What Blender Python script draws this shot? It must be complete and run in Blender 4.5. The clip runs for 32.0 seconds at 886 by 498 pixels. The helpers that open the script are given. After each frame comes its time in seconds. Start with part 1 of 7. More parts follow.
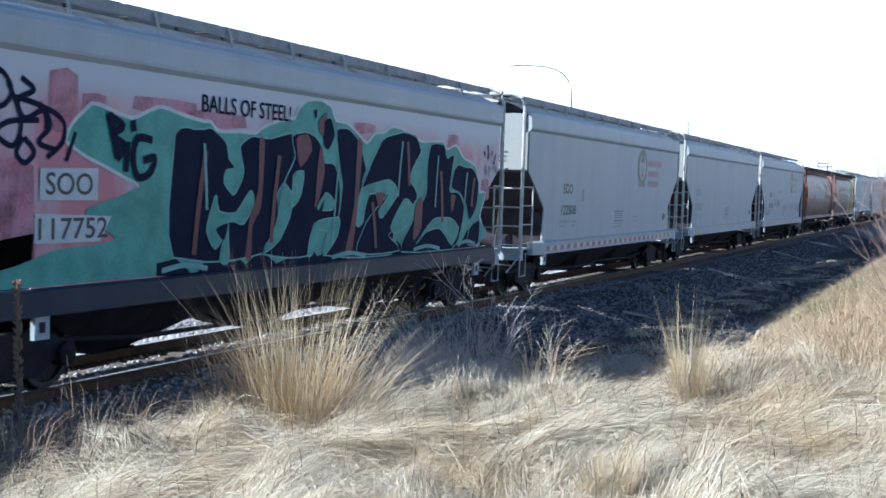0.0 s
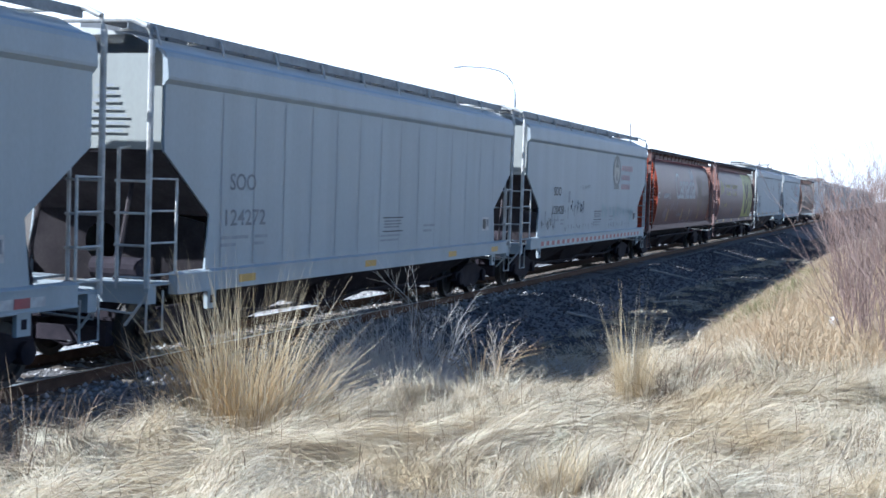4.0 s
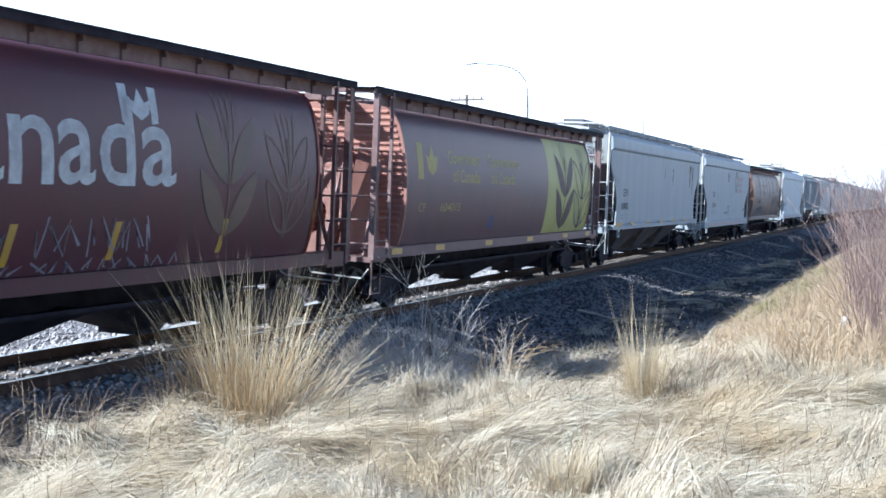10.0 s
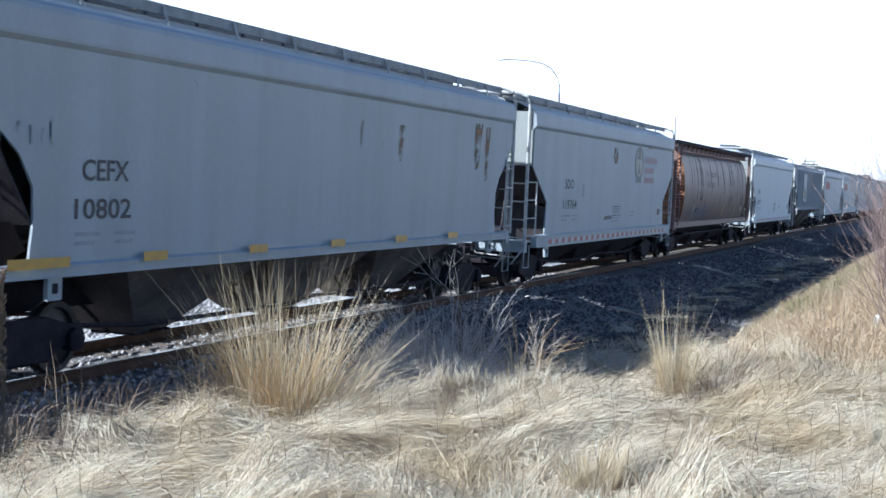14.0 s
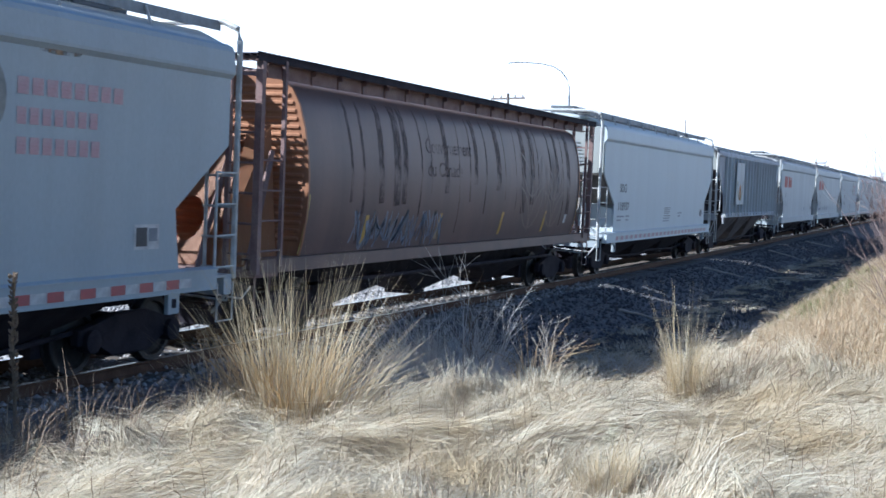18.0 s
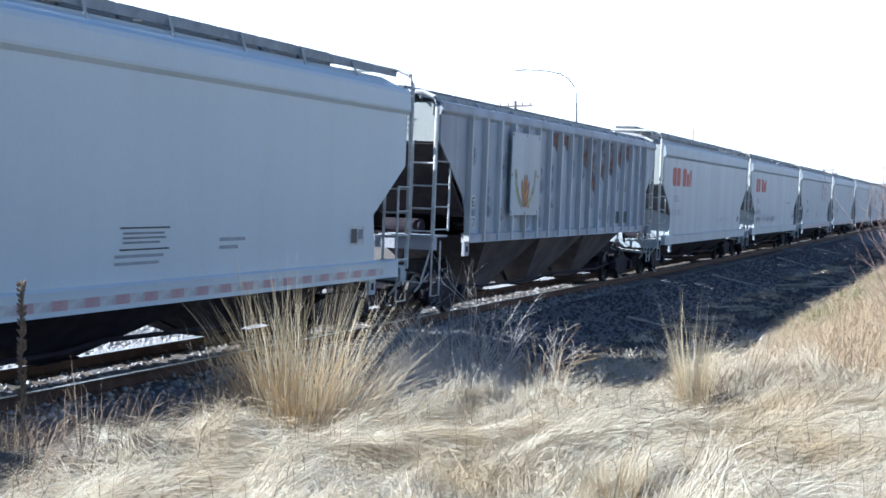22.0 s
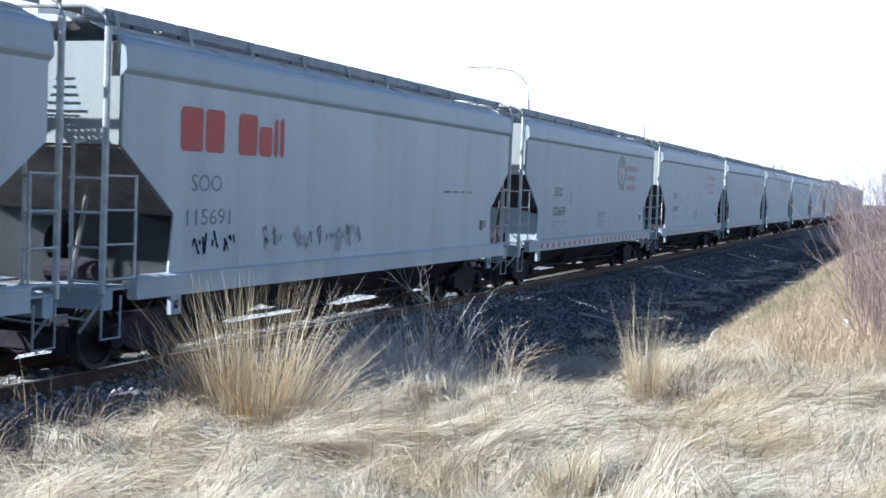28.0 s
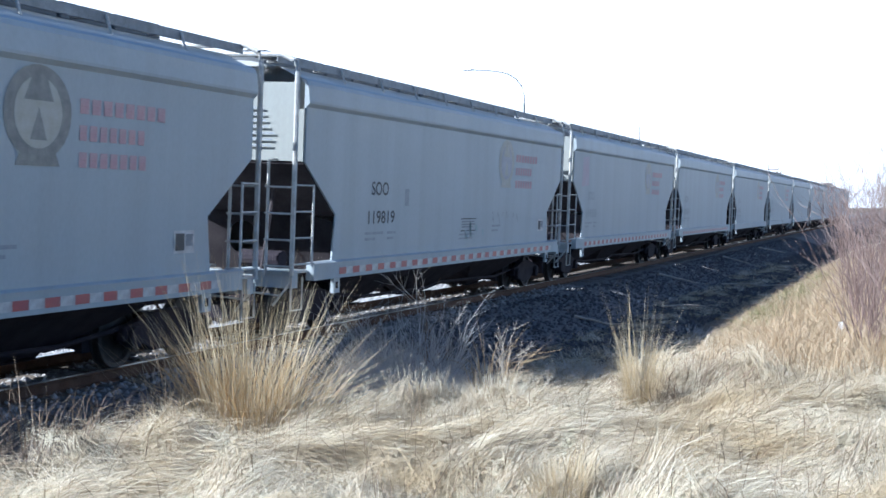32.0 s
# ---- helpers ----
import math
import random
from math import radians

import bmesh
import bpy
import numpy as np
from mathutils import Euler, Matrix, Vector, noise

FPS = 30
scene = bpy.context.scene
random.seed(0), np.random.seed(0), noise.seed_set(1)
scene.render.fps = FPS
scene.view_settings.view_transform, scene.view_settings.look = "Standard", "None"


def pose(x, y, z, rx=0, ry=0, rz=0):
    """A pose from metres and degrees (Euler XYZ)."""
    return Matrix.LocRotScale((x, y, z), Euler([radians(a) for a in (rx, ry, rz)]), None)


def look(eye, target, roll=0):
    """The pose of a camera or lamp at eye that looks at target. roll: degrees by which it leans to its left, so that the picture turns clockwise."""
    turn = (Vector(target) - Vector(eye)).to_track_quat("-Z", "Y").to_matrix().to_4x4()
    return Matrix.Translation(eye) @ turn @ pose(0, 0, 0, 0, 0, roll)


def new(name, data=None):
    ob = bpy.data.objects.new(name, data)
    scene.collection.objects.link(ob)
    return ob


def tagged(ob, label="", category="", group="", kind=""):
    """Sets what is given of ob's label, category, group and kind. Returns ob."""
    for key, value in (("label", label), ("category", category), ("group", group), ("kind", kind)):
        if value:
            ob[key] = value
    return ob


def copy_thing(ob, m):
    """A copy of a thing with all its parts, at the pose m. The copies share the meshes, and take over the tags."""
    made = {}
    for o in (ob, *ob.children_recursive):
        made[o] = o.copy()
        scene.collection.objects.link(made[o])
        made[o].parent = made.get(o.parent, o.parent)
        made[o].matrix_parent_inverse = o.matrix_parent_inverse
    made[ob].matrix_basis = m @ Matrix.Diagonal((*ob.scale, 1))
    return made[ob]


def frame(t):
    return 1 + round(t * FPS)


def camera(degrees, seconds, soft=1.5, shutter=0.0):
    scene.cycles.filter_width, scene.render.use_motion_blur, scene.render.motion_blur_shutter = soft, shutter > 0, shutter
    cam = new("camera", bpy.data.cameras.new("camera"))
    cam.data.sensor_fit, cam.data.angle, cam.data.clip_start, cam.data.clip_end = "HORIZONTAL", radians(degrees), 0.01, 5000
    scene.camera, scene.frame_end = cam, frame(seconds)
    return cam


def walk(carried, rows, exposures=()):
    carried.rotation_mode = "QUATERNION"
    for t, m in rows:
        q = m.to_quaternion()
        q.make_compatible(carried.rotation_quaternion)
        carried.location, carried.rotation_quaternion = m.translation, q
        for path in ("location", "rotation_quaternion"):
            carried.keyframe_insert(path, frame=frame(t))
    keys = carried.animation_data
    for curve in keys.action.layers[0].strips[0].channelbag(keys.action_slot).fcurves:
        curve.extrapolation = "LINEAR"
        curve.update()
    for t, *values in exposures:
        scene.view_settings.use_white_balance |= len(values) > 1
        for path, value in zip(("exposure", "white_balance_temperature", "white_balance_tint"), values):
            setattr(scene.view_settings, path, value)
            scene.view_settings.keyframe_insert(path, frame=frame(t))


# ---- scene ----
# ------------------------------------------------------------------ camera
EYE = (0.0, 0.0, 2.24)
cam = camera(36.87, 32.0, soft=1.6, shutter=0.12)
PATH = [
    (0.0, 21.756, -1.974, -0.290),    (0.5, 21.644, -2.078, -0.344),    (1.0, 21.299, -2.094, -0.379),
    (1.5, 21.024, -2.089, -0.247),    (2.0, 20.739, -2.030, -0.117),    (2.5, 20.437, -1.964, -0.226),
    (3.0, 20.040, -1.910, -0.301),    (3.5, 19.648, -1.897, -0.334),    (5.5, 18.875, -2.032, -0.077),
    (6.0, 18.851, -2.020, 0.015),    (6.5, 18.911, -1.967, 0.084),    (7.0, 18.980, -1.967, 0.086),
    (7.5, 19.079, -1.969, 0.039),    (8.0, 19.408, -2.033, 0.069),    (8.5, 19.624, -2.068, 0.014),
    (9.0, 19.721, -2.075, -0.072),    (9.5, 19.797, -2.116, 0.061),
    (10.0, 19.840, -2.072, 0.124),    (10.5, 19.878, -2.082, 0.069),    (11.0, 19.967, -2.102, 0.147),
    (11.5, 20.116, -2.078, 0.137),    (12.0, 20.323, -2.060, 0.088),    (12.5, 20.512, -2.125, 0.168),
    (13.0, 20.718, -2.182, 0.198),    (13.5, 20.916, -2.218, 0.168),    (14.0, 21.162, -2.252, 0.327),
    (14.5, 21.300, -2.254, 0.290),    (16.5, 21.421, -2.065, 0.129),    (17.0, 21.458, -2.089, 0.207),
    (17.5, 21.486, -2.085, 0.210),    (18.0, 21.612, -2.128, 0.172),    (18.5, 21.827, -2.169, 0.225),
    (19.0, 21.983, -2.175, 0.189),    (19.5, 22.054, -2.199, 0.059),    (20.0, 22.053, -2.131, 0.136),
    (20.5, 22.061, -2.068, 0.144),    (21.0, 22.025, -2.027, 0.069),    (21.5, 21.991, -1.917, 0.106),
    (22.0, 21.938, -1.800, 0.090),    (22.5, 21.873, -1.724, 0.123),    (23.0, 21.769, -1.603, 0.057),
    (23.5, 21.663, -1.522, 0.034),    (24.0, 21.464, -1.488, 0.000),    (24.5, 21.161, -1.466, 0.041),
    (25.0, 20.854, -1.466, 0.142),    (25.5, 20.689, -1.621, 0.025),    (27.5, 20.072, -1.912, 0.098),
    (28.0, 19.907, -1.921, -0.007),    (28.5, 19.787, -1.893, -0.028),    (29.0, 19.721, -1.890, -0.089),
    (29.5, 19.641, -1.874, -0.086),    (30.0, 19.575, -1.831, -0.029),    (30.5, 19.556, -1.811, 0.004),
    (31.0, 19.558, -1.780, 0.023),    (31.5, 19.603, -1.784, -0.085),    (32.0, 19.717, -1.800, -0.032),
]

def aim(yaw, pitch, roll):
    y, p = radians(yaw), radians(pitch)
    way = Vector((math.cos(p) * math.cos(y), math.cos(p) * math.sin(y), math.sin(p)))
    return look(EYE, Vector(EYE) + way, roll)


walk(cam, [(t, aim(y, p, r)) for t, y, p, r in PATH], [(t, e, 5240, 8) for t, e in ((0.0, 1.01), (1.0, 1.09), (2.0, 1.15), (3.0, 1.05), (6.0, 0.97), (8.0, 0.95), (9.0, 1.09), (10.0, 1.22), (12.0, 1.22), (13.0, 1.09), (14.0, 0.95), (17.0, 0.93), (18.0, 0.94), (19.0, 1.07), (20.0, 1.22), (21.0, 1.25), (23.0, 1.06), (25.0, 1.07), (28.0, 1.12), (30.0, 1.13), (31.0, 1.09), (32.0, 1.11))])

# ------------------------------------------------------------------ light
SUN_WAY = Vector((0.62, -0.86, -0.80)).normalized()   # the way the sunlight travels
SUN_EL = math.asin(-SUN_WAY.z)
SUN_AZ = math.atan2(-SUN_WAY.x, -SUN_WAY.y)
world = bpy.data.worlds.new("sky")
scene.world = world
world.use_nodes = True
wn = world.node_tree
sky = wn.nodes.new("ShaderNodeTexSky")
sky.sky_type, sky.sun_disc = "NISHITA", False
sky.sun_elevation, sky.sun_rotation = SUN_EL, SUN_AZ % (2 * math.pi)
sky.air_density, sky.dust_density, sky.ozone_density = 1.0, 0.2, 4.0
wn.nodes["Background"].inputs["Strength"].default_value = 0.066
wn.links.new(sky.outputs["Color"], wn.nodes["Background"].inputs["Color"])
sun = new("sun", bpy.data.lights.new("sun", "SUN"))
sun.data.energy, sun.data.angle, sun.data.color = 5.0, radians(0.55), (1.0, 0.955, 0.88)
sun.matrix_world = look((-30, 50, 50), Vector((-30, 50, 50)) + SUN_WAY)

# ------------------------------------------------------------------ track frame and travel of the train
NEAR_RAIL_Y, CANT, GAUGE = 10.586, math.degrees(0.0404), 1.505
MID_Y = NEAR_RAIL_Y + GAUGE / 2 * math.cos(0.0404)
MID_Z = GAUGE / 2 * math.sin(0.0404)
TRAVEL = [(0, -11.25), (1, -3.24), (2, 4.81), (3, 12.84), (6, 36.99), (7, 45.04), (8, 53.04), (9, 60.90), (10, 68.69), (11, 76.66), (12, 84.62), (13, 92.57), (14, 100.51), (17, 124.17), (18, 132.04), (19, 139.85), (20, 147.65), (21, 155.55), (22, 163.45), (23, 171.34), (24, 179.16), (25, 187.00), (28, 210.60), (30, 226.27), (31, 234.15), (32, 242.06)]


def travelled(t):
    return float(np.interp(t, [r[0] for r in TRAVEL], [r[1] for r in TRAVEL]))


def on_track(x):
    return pose(x, MID_Y, MID_Z, CANT, 0, 0)


# ------------------------------------------------------------------ materials
def shader(name):
    m = bpy.data.materials.new(name)
    m.use_nodes = True
    return m, m.node_tree.nodes, m.node_tree.links, m.node_tree.nodes["Principled BSDF"]


def noise_node(n, l, coord, scale, detail=4, stretch=None, rough=0.55):
    tex = n.new("ShaderNodeTexNoise")
    tex.inputs["Scale"].default_value, tex.inputs["Detail"].default_value = scale, detail
    tex.inputs["Roughness"].default_value = rough
    if stretch:
        mp = n.new("ShaderNodeMapping")
        mp.inputs["Scale"].default_value = stretch
        l.new(coord, mp.inputs["Vector"])
        coord = mp.outputs["Vector"]
    l.new(coord, tex.inputs["Vector"])
    return tex.outputs["Fac"]


def ramp(n, l, fac, lo, hi, a=0.0, b=1.0):
    mr = n.new("ShaderNodeMapRange")
    mr.inputs["From Min"].default_value, mr.inputs["From Max"].default_value = lo, hi
    mr.inputs["To Min"].default_value, mr.inputs["To Max"].default_value = a, b
    l.new(fac, mr.inputs["Value"])
    return mr.outputs["Result"]


def blend(n, l, fac, a, b, mode="MIX"):
    mx = n.new("ShaderNodeMix")
    mx.data_type, mx.blend_type = "RGBA", mode
    for sock, v in ((mx.inputs["Factor"], fac), (mx.inputs["A"], a), (mx.inputs["B"], b)):
        if isinstance(v, (int, float)):
            sock.default_value = v
        elif isinstance(v, tuple):
            sock.default_value = (*v, 1)
        else:
            l.new(v, sock)
    return mx.outputs["Result"]


def bumped(n, l, p, height, strength, distance):
    b = n.new("ShaderNodeBump")
    b.inputs["Strength"].default_value, b.inputs["Distance"].default_value = strength, distance
    l.new(height, b.inputs["Height"])
    l.new(b.outputs["Normal"], p.inputs["Normal"])


def surface(name, c1, c2, scale, rough=0.7, metal=0.0, bump=0.3, depth=0.01, fine=12.0, vary=0.0):
    """Two colours in patches, a fine grain over them, and a light relief."""
    m, n, l, p = shader(name)
    co = n.new("ShaderNodeTexCoord").outputs["Object"]
    big, small = noise_node(n, l, co, scale), noise_node(n, l, co, scale * fine, 3)
    col = blend(n, l, ramp(n, l, big, 0.35, 0.65), c1, c2)
    g = blend(n, l, 0.35, col, small, "OVERLAY")
    if vary:
        oi = n.new("ShaderNodeObjectInfo")
        g = blend(n, l, ramp(n, l, oi.outputs["Random"], 0, 1, 0, vary), g, tuple(0.45 * c for c in c1))
    l.new(g, p.inputs["Base Color"])
    p.inputs["Roughness"].default_value, p.inputs["Metallic"].default_value = rough, metal
    p.inputs["Specular IOR Level"].default_value = 0.5 if rough < 0.7 else 0.2
    if bump:
        bumped(n, l, p, small, bump, depth)
    return m


def car_paint(name, base, dirt, rust=(0.16, 0.06, 0.025), streaks=0.5, rusty=0.0, rough=0.5):
    """Weathered paint: run-off streaks, patches of dust, specks of rust, faint dents."""
    m, n, l, p = shader(name)
    tc = n.new("ShaderNodeTexCoord")
    co = tc.outputs["Object"]
    oi = n.new("ShaderNodeObjectInfo")
    run = noise_node(n, l, co, 1.0, 5, (1.5, 1.5, 0.10), 0.6)
    dust = noise_node(n, l, co, 0.55, 5, (1, 1, 1.6), 0.6)
    fine = noise_node(n, l, co, 22, 3, (1, 1, 0.5))
    spot = noise_node(n, l, co, 2.3, 6, (1.0, 1.0, 0.55), 0.7)
    col = blend(n, l, ramp(n, l, run, 0.42, 0.75, 0, streaks), base, dirt)
    col = blend(n, l, ramp(n, l, dust, 0.45, 0.8, 0, 0.5 * streaks), col, dirt)
    col = blend(n, l, ramp(n, l, oi.outputs["Random"], 0, 1, 0, 0.22), col, dirt)
    if rusty:
        col = blend(n, l, ramp(n, l, spot, 0.70 - 0.22 * rusty, 0.78 - 0.1 * rusty, 0, 0.85), col, rust)
    col = blend(n, l, 0.10, col, fine, "OVERLAY")
    l.new(col, p.inputs["Base Color"])
    p.inputs["Roughness"].default_value = rough
    p.inputs["Specular IOR Level"].default_value = 0.22
    wob = noise_node(n, l, co, 0.9, 2, (1, 1, 0.7))
    bumped(n, l, p, wob, 0.35, 0.03)
    return m


PALE = car_paint("pale_grey_paint", (0.425, 0.468, 0.49), (0.32, 0.335, 0.345), streaks=0.42)
DUSTY_END = car_paint("dusty_end_paint", (0.37, 0.385, 0.365), (0.28, 0.28, 0.255), streaks=0.6)
OFF_WHITE = car_paint("chalky_off_white_paint", (0.53, 0.555, 0.56), (0.39, 0.395, 0.39), streaks=0.6, rusty=0.05)
# hatch covers: dark base colour stands for the shade on their near side
HATCH = car_paint("shade_dark_hatch_paint", (0.13, 0.135, 0.14), (0.08, 0.08, 0.08), streaks=0.8)
PALE_ROOF = car_paint("pale_roof_paint", (0.60, 0.61, 0.60), (0.42, 0.40, 0.36), streaks=0.6, rusty=0.12)
WORN_ROOF = car_paint("worn_roof_paint", (0.56, 0.56, 0.55), (0.38, 0.33, 0.28), streaks=0.7, rusty=0.75)
RUST_SPOT = car_paint("pale_paint_with_rust", (0.415, 0.455, 0.48), (0.305, 0.32, 0.33), streaks=0.5, rusty=0.12)
BLUISH = car_paint("clean_blue_grey_paint", (0.62, 0.665, 0.68), (0.52, 0.55, 0.555), streaks=0.35)
MAROON = car_paint("dark_maroon_paint", (0.125, 0.043, 0.052), (0.088, 0.050, 0.054), streaks=0.7, rough=0.42)
FADED_MAROON = car_paint("faded_maroon_paint", (0.18, 0.095, 0.102), (0.13, 0.088, 0.090), streaks=0.8, rough=0.45)
BROWN = car_paint("dusty_brown_paint", (0.180, 0.118, 0.106), (0.125, 0.090, 0.086), streaks=0.9, rough=0.45)
RED_END = car_paint("orange_red_paint", (0.36, 0.062, 0.026), (0.22, 0.055, 0.032), streaks=0.6)
PINK_END = car_paint("faded_red_end_paint", (0.44, 0.225, 0.17), (0.32, 0.16, 0.125), streaks=0.7)
TAN_END = car_paint("rusty_tan_paint", (0.42, 0.21, 0.11), (0.26, 0.12, 0.07), streaks=0.8, rusty=0.2)
RIB_PAINT = car_paint("chalky_grey_paint", (0.47, 0.50, 0.54), (0.31, 0.29, 0.30), streaks=0.95, rusty=0.36, rough=0.6)
YELLOW = car_paint("dull_yellow_paint", (0.56, 0.52, 0.17), (0.42, 0.385, 0.14), streaks=0.6)
UNDER = surface("grimy_underframe", (0.021, 0.017, 0.023), (0.040, 0.032, 0.039), 3, 0.85, bump=0.2)
# dirt plus the deep shade of the end recess, both put into the colour
SLOPE = surface("dirty_shaded_slope_sheet", (0.034, 0.028, 0.032), (0.070, 0.058, 0.060), 1.6, 0.8, bump=0.15)
MID_SLOPE = surface("mid_brown_slope_sheet", (0.14, 0.125, 0.11), (0.24, 0.22, 0.20), 1.6, 0.8, bump=0.15)
CHUTE = surface("grimy_chute_sheet", (0.085, 0.072, 0.070), (0.15, 0.13, 0.125), 1.2, 0.8, bump=0.15)
FASCIA = surface("dusty_pink_fascia", (0.20, 0.12, 0.11), (0.27, 0.19, 0.17), 3, 0.7, bump=0.1)
WHEEL_STEEL = surface("oily_wheel_steel", (0.030, 0.026, 0.025), (0.055, 0.048, 0.044), 6, 0.6, 0.3, bump=0.1)
STEEL = surface("worn_steel", (0.20, 0.185, 0.17), (0.32, 0.31, 0.30), 8, 0.38, 0.85, bump=0.1)
WALK_EDGE = surface("dull_walk_edge", (0.27, 0.29, 0.31), (0.18, 0.19, 0.20), 4, 0.6, bump=0.1)
GALV = surface("galvanised_grating", (0.24, 0.25, 0.26), (0.17, 0.17, 0.17), 4, 0.5, 0.3, bump=0.1)
RAILING = surface("pale_painted_rail", (0.60, 0.60, 0.58), (0.42, 0.40, 0.37), 5, 0.5, bump=0.1)
DARK_RAILING = surface("dark_red_rail", (0.11, 0.05, 0.045), (0.20, 0.11, 0.09), 5, 0.6, bump=0.1)
RAIL_SIDE = surface("rusty_rail", (0.10, 0.055, 0.035), (0.15, 0.085, 0.055), 6, 0.8, 0.2, bump=0.2)
RAIL_HEAD = surface("polished_rail_head", (0.55, 0.54, 0.52), (0.42, 0.41, 0.40), 5, 0.3, 0.9, bump=0.05)
TIE = surface("weathered_tie_wood", (0.13, 0.105, 0.085), (0.22, 0.19, 0.16), 3, 0.9, bump=0.6, depth=0.01, vary=0.5)
BLACK = surface("black_lettering", (0.035, 0.035, 0.04), (0.06, 0.06, 0.065), 4, 0.6, bump=0)
SOFT_INK = surface("thin_grey_lettering", (0.26, 0.28, 0.31), (0.33, 0.35, 0.38), 5, 0.6, bump=0)
WHITE = surface("white_lettering", (0.66, 0.66, 0.64), (0.45, 0.43, 0.42), 6, 0.6, bump=0)
RED = surface("red_lettering", (0.50, 0.045, 0.035), (0.40, 0.07, 0.05), 4, 0.6, bump=0)
FADED_RED = surface("faded_red_lettering", (0.47, 0.27, 0.28), (0.49, 0.36, 0.37), 4, 0.6, bump=0)
CREST_DARK = surface("faded_dark_crest", (0.20, 0.20, 0.19), (0.30, 0.29, 0.26), 6, 0.6, bump=0)
CREST_TAN = surface("faded_tan_crest", (0.42, 0.40, 0.33), (0.48, 0.47, 0.43), 6, 0.6, bump=0)
GOLD = surface("mustard_lettering", (0.546, 0.442, 0.104), (0.390, 0.312, 0.117), 5, 0.6, bump=0)
REFLECT_RED = surface("red_reflector", (0.42, 0.075, 0.085), (0.33, 0.08, 0.09), 6, 0.4, bump=0)
REFLECT_YELLOW = surface("yellow_reflector", (0.62, 0.36, 0.04), (0.50, 0.30, 0.06), 6, 0.4, bump=0)
GRAVEL = surface("ballast_gravel", (0.13, 0.12, 0.12), (0.24, 0.23, 0.225), 14, 0.95, bump=0.9, depth=0.05, fine=4)
# shoulder stones: darker copy of the ballast stone, with the train's shade in the colour
SHADED_STONE = surface("shaded_ballast_stone", (0.075, 0.072, 0.076), (0.14, 0.132, 0.132), 5, 0.9, bump=0.2)
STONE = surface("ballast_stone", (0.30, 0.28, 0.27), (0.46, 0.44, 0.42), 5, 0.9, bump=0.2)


def island_colours(name, cols, rough=0.75, through_light=0.0, tinge=None):
    """Colours that differ from blade to blade."""
    m, n, l, p = shader(name)
    g = n.new("ShaderNodeNewGeometry")
    cr = n.new("ShaderNodeValToRGB")
    els = cr.color_ramp.elements
    while len(els) < len(cols):
        els.new(0.5)
    for k, c in enumerate(cols):
        els[k].position, els[k].color = k / (len(cols) - 1), (*c, 1)
    l.new(g.outputs["Random Per Island"], cr.inputs["Fac"])
    co = n.new("ShaderNodeTexCoord").outputs["Object"]
    patch, blot = noise_node(n, l, co, 0.8, 4), noise_node(n, l, co, 2.6, 3)
    col = blend(n, l, ramp(n, l, patch, 0.35, 0.7, 0, 0.40), cr.outputs["Color"], cols[0])
    col = blend(n, l, ramp(n, l, blot, 0.55, 0.75, 0, 0.55), col, tuple(0.72 * c for c in cols[0]))
    wisp = noise_node(n, l, co, 5.5, 4, (1.0, 1.0, 0.6))
    col = blend(n, l, ramp(n, l, wisp, 0.52, 0.70, 0, 0.6), col, tuple(min(1.12 * c, 0.9) for c in cols[-2]))
    if tinge:
        col = blend(n, l, ramp(n, l, noise_node(n, l, co, 1.1, 4, (1.0, 1.0, 0.2)), 0.46, 0.66, 0, 0.75), col, tinge)
    l.new(col, p.inputs["Base Color"])
    p.inputs["Roughness"].default_value = rough
    p.inputs["Specular IOR Level"].default_value = 0.25
    if through_light:
        tr = n.new("ShaderNodeBsdfTranslucent")
        l.new(col, tr.inputs["Color"])
        mx = n.new("ShaderNodeMixShader")
        mx.inputs["Fac"].default_value = through_light
        l.new(p.outputs["BSDF"], mx.inputs[1])
        l.new(tr.outputs["BSDF"], mx.inputs[2])
        l.new(mx.outputs["Shader"], n["Material Output"].inputs["Surface"])
    return m


MAT_GRASS = island_colours("bleached_grass", [(0.25, 0.19, 0.115), (0.67, 0.57, 0.42), (0.86, 0.78, 0.62), (0.50, 0.405, 0.265)], through_light=0.25, tinge=(0.50, 0.385, 0.225))
TALL_GRASS = island_colours("golden_grass", [(0.46, 0.35, 0.20), (0.62, 0.51, 0.33), (0.70, 0.62, 0.46), (0.52, 0.39, 0.21)], through_light=0.4)
GOLD_GRASS = island_colours("orange_gold_grass", [(0.45, 0.29, 0.13), (0.58, 0.41, 0.21), (0.64, 0.50, 0.29), (0.50, 0.33, 0.16)], through_light=0.4)
TAN_GRASS = island_colours("tan_seed_grass", [(0.42, 0.29, 0.165), (0.56, 0.43, 0.275), (0.66, 0.55, 0.39)], through_light=0.3)
SAGE = island_colours("grey_weed", [(0.50, 0.47, 0.43), (0.62, 0.59, 0.55), (0.72, 0.69, 0.65)], through_light=0.45)
GREEN = island_colours("new_green_grass", [(0.16, 0.20, 0.06), (0.24, 0.26, 0.10), (0.36, 0.34, 0.16)], through_light=0.3)
TWIG = island_colours("red_brown_twig", [(0.17, 0.105, 0.085), (0.27, 0.19, 0.16), (0.38, 0.30, 0.26)])
STALK = island_colours("dead_stalk", [(0.17, 0.12, 0.08), (0.26, 0.19, 0.13)])
SOIL = surface("straw_soil", (0.105, 0.088, 0.072), (0.20, 0.17, 0.135), 2.5, 0.95, bump=0.9, depth=0.05, fine=9)


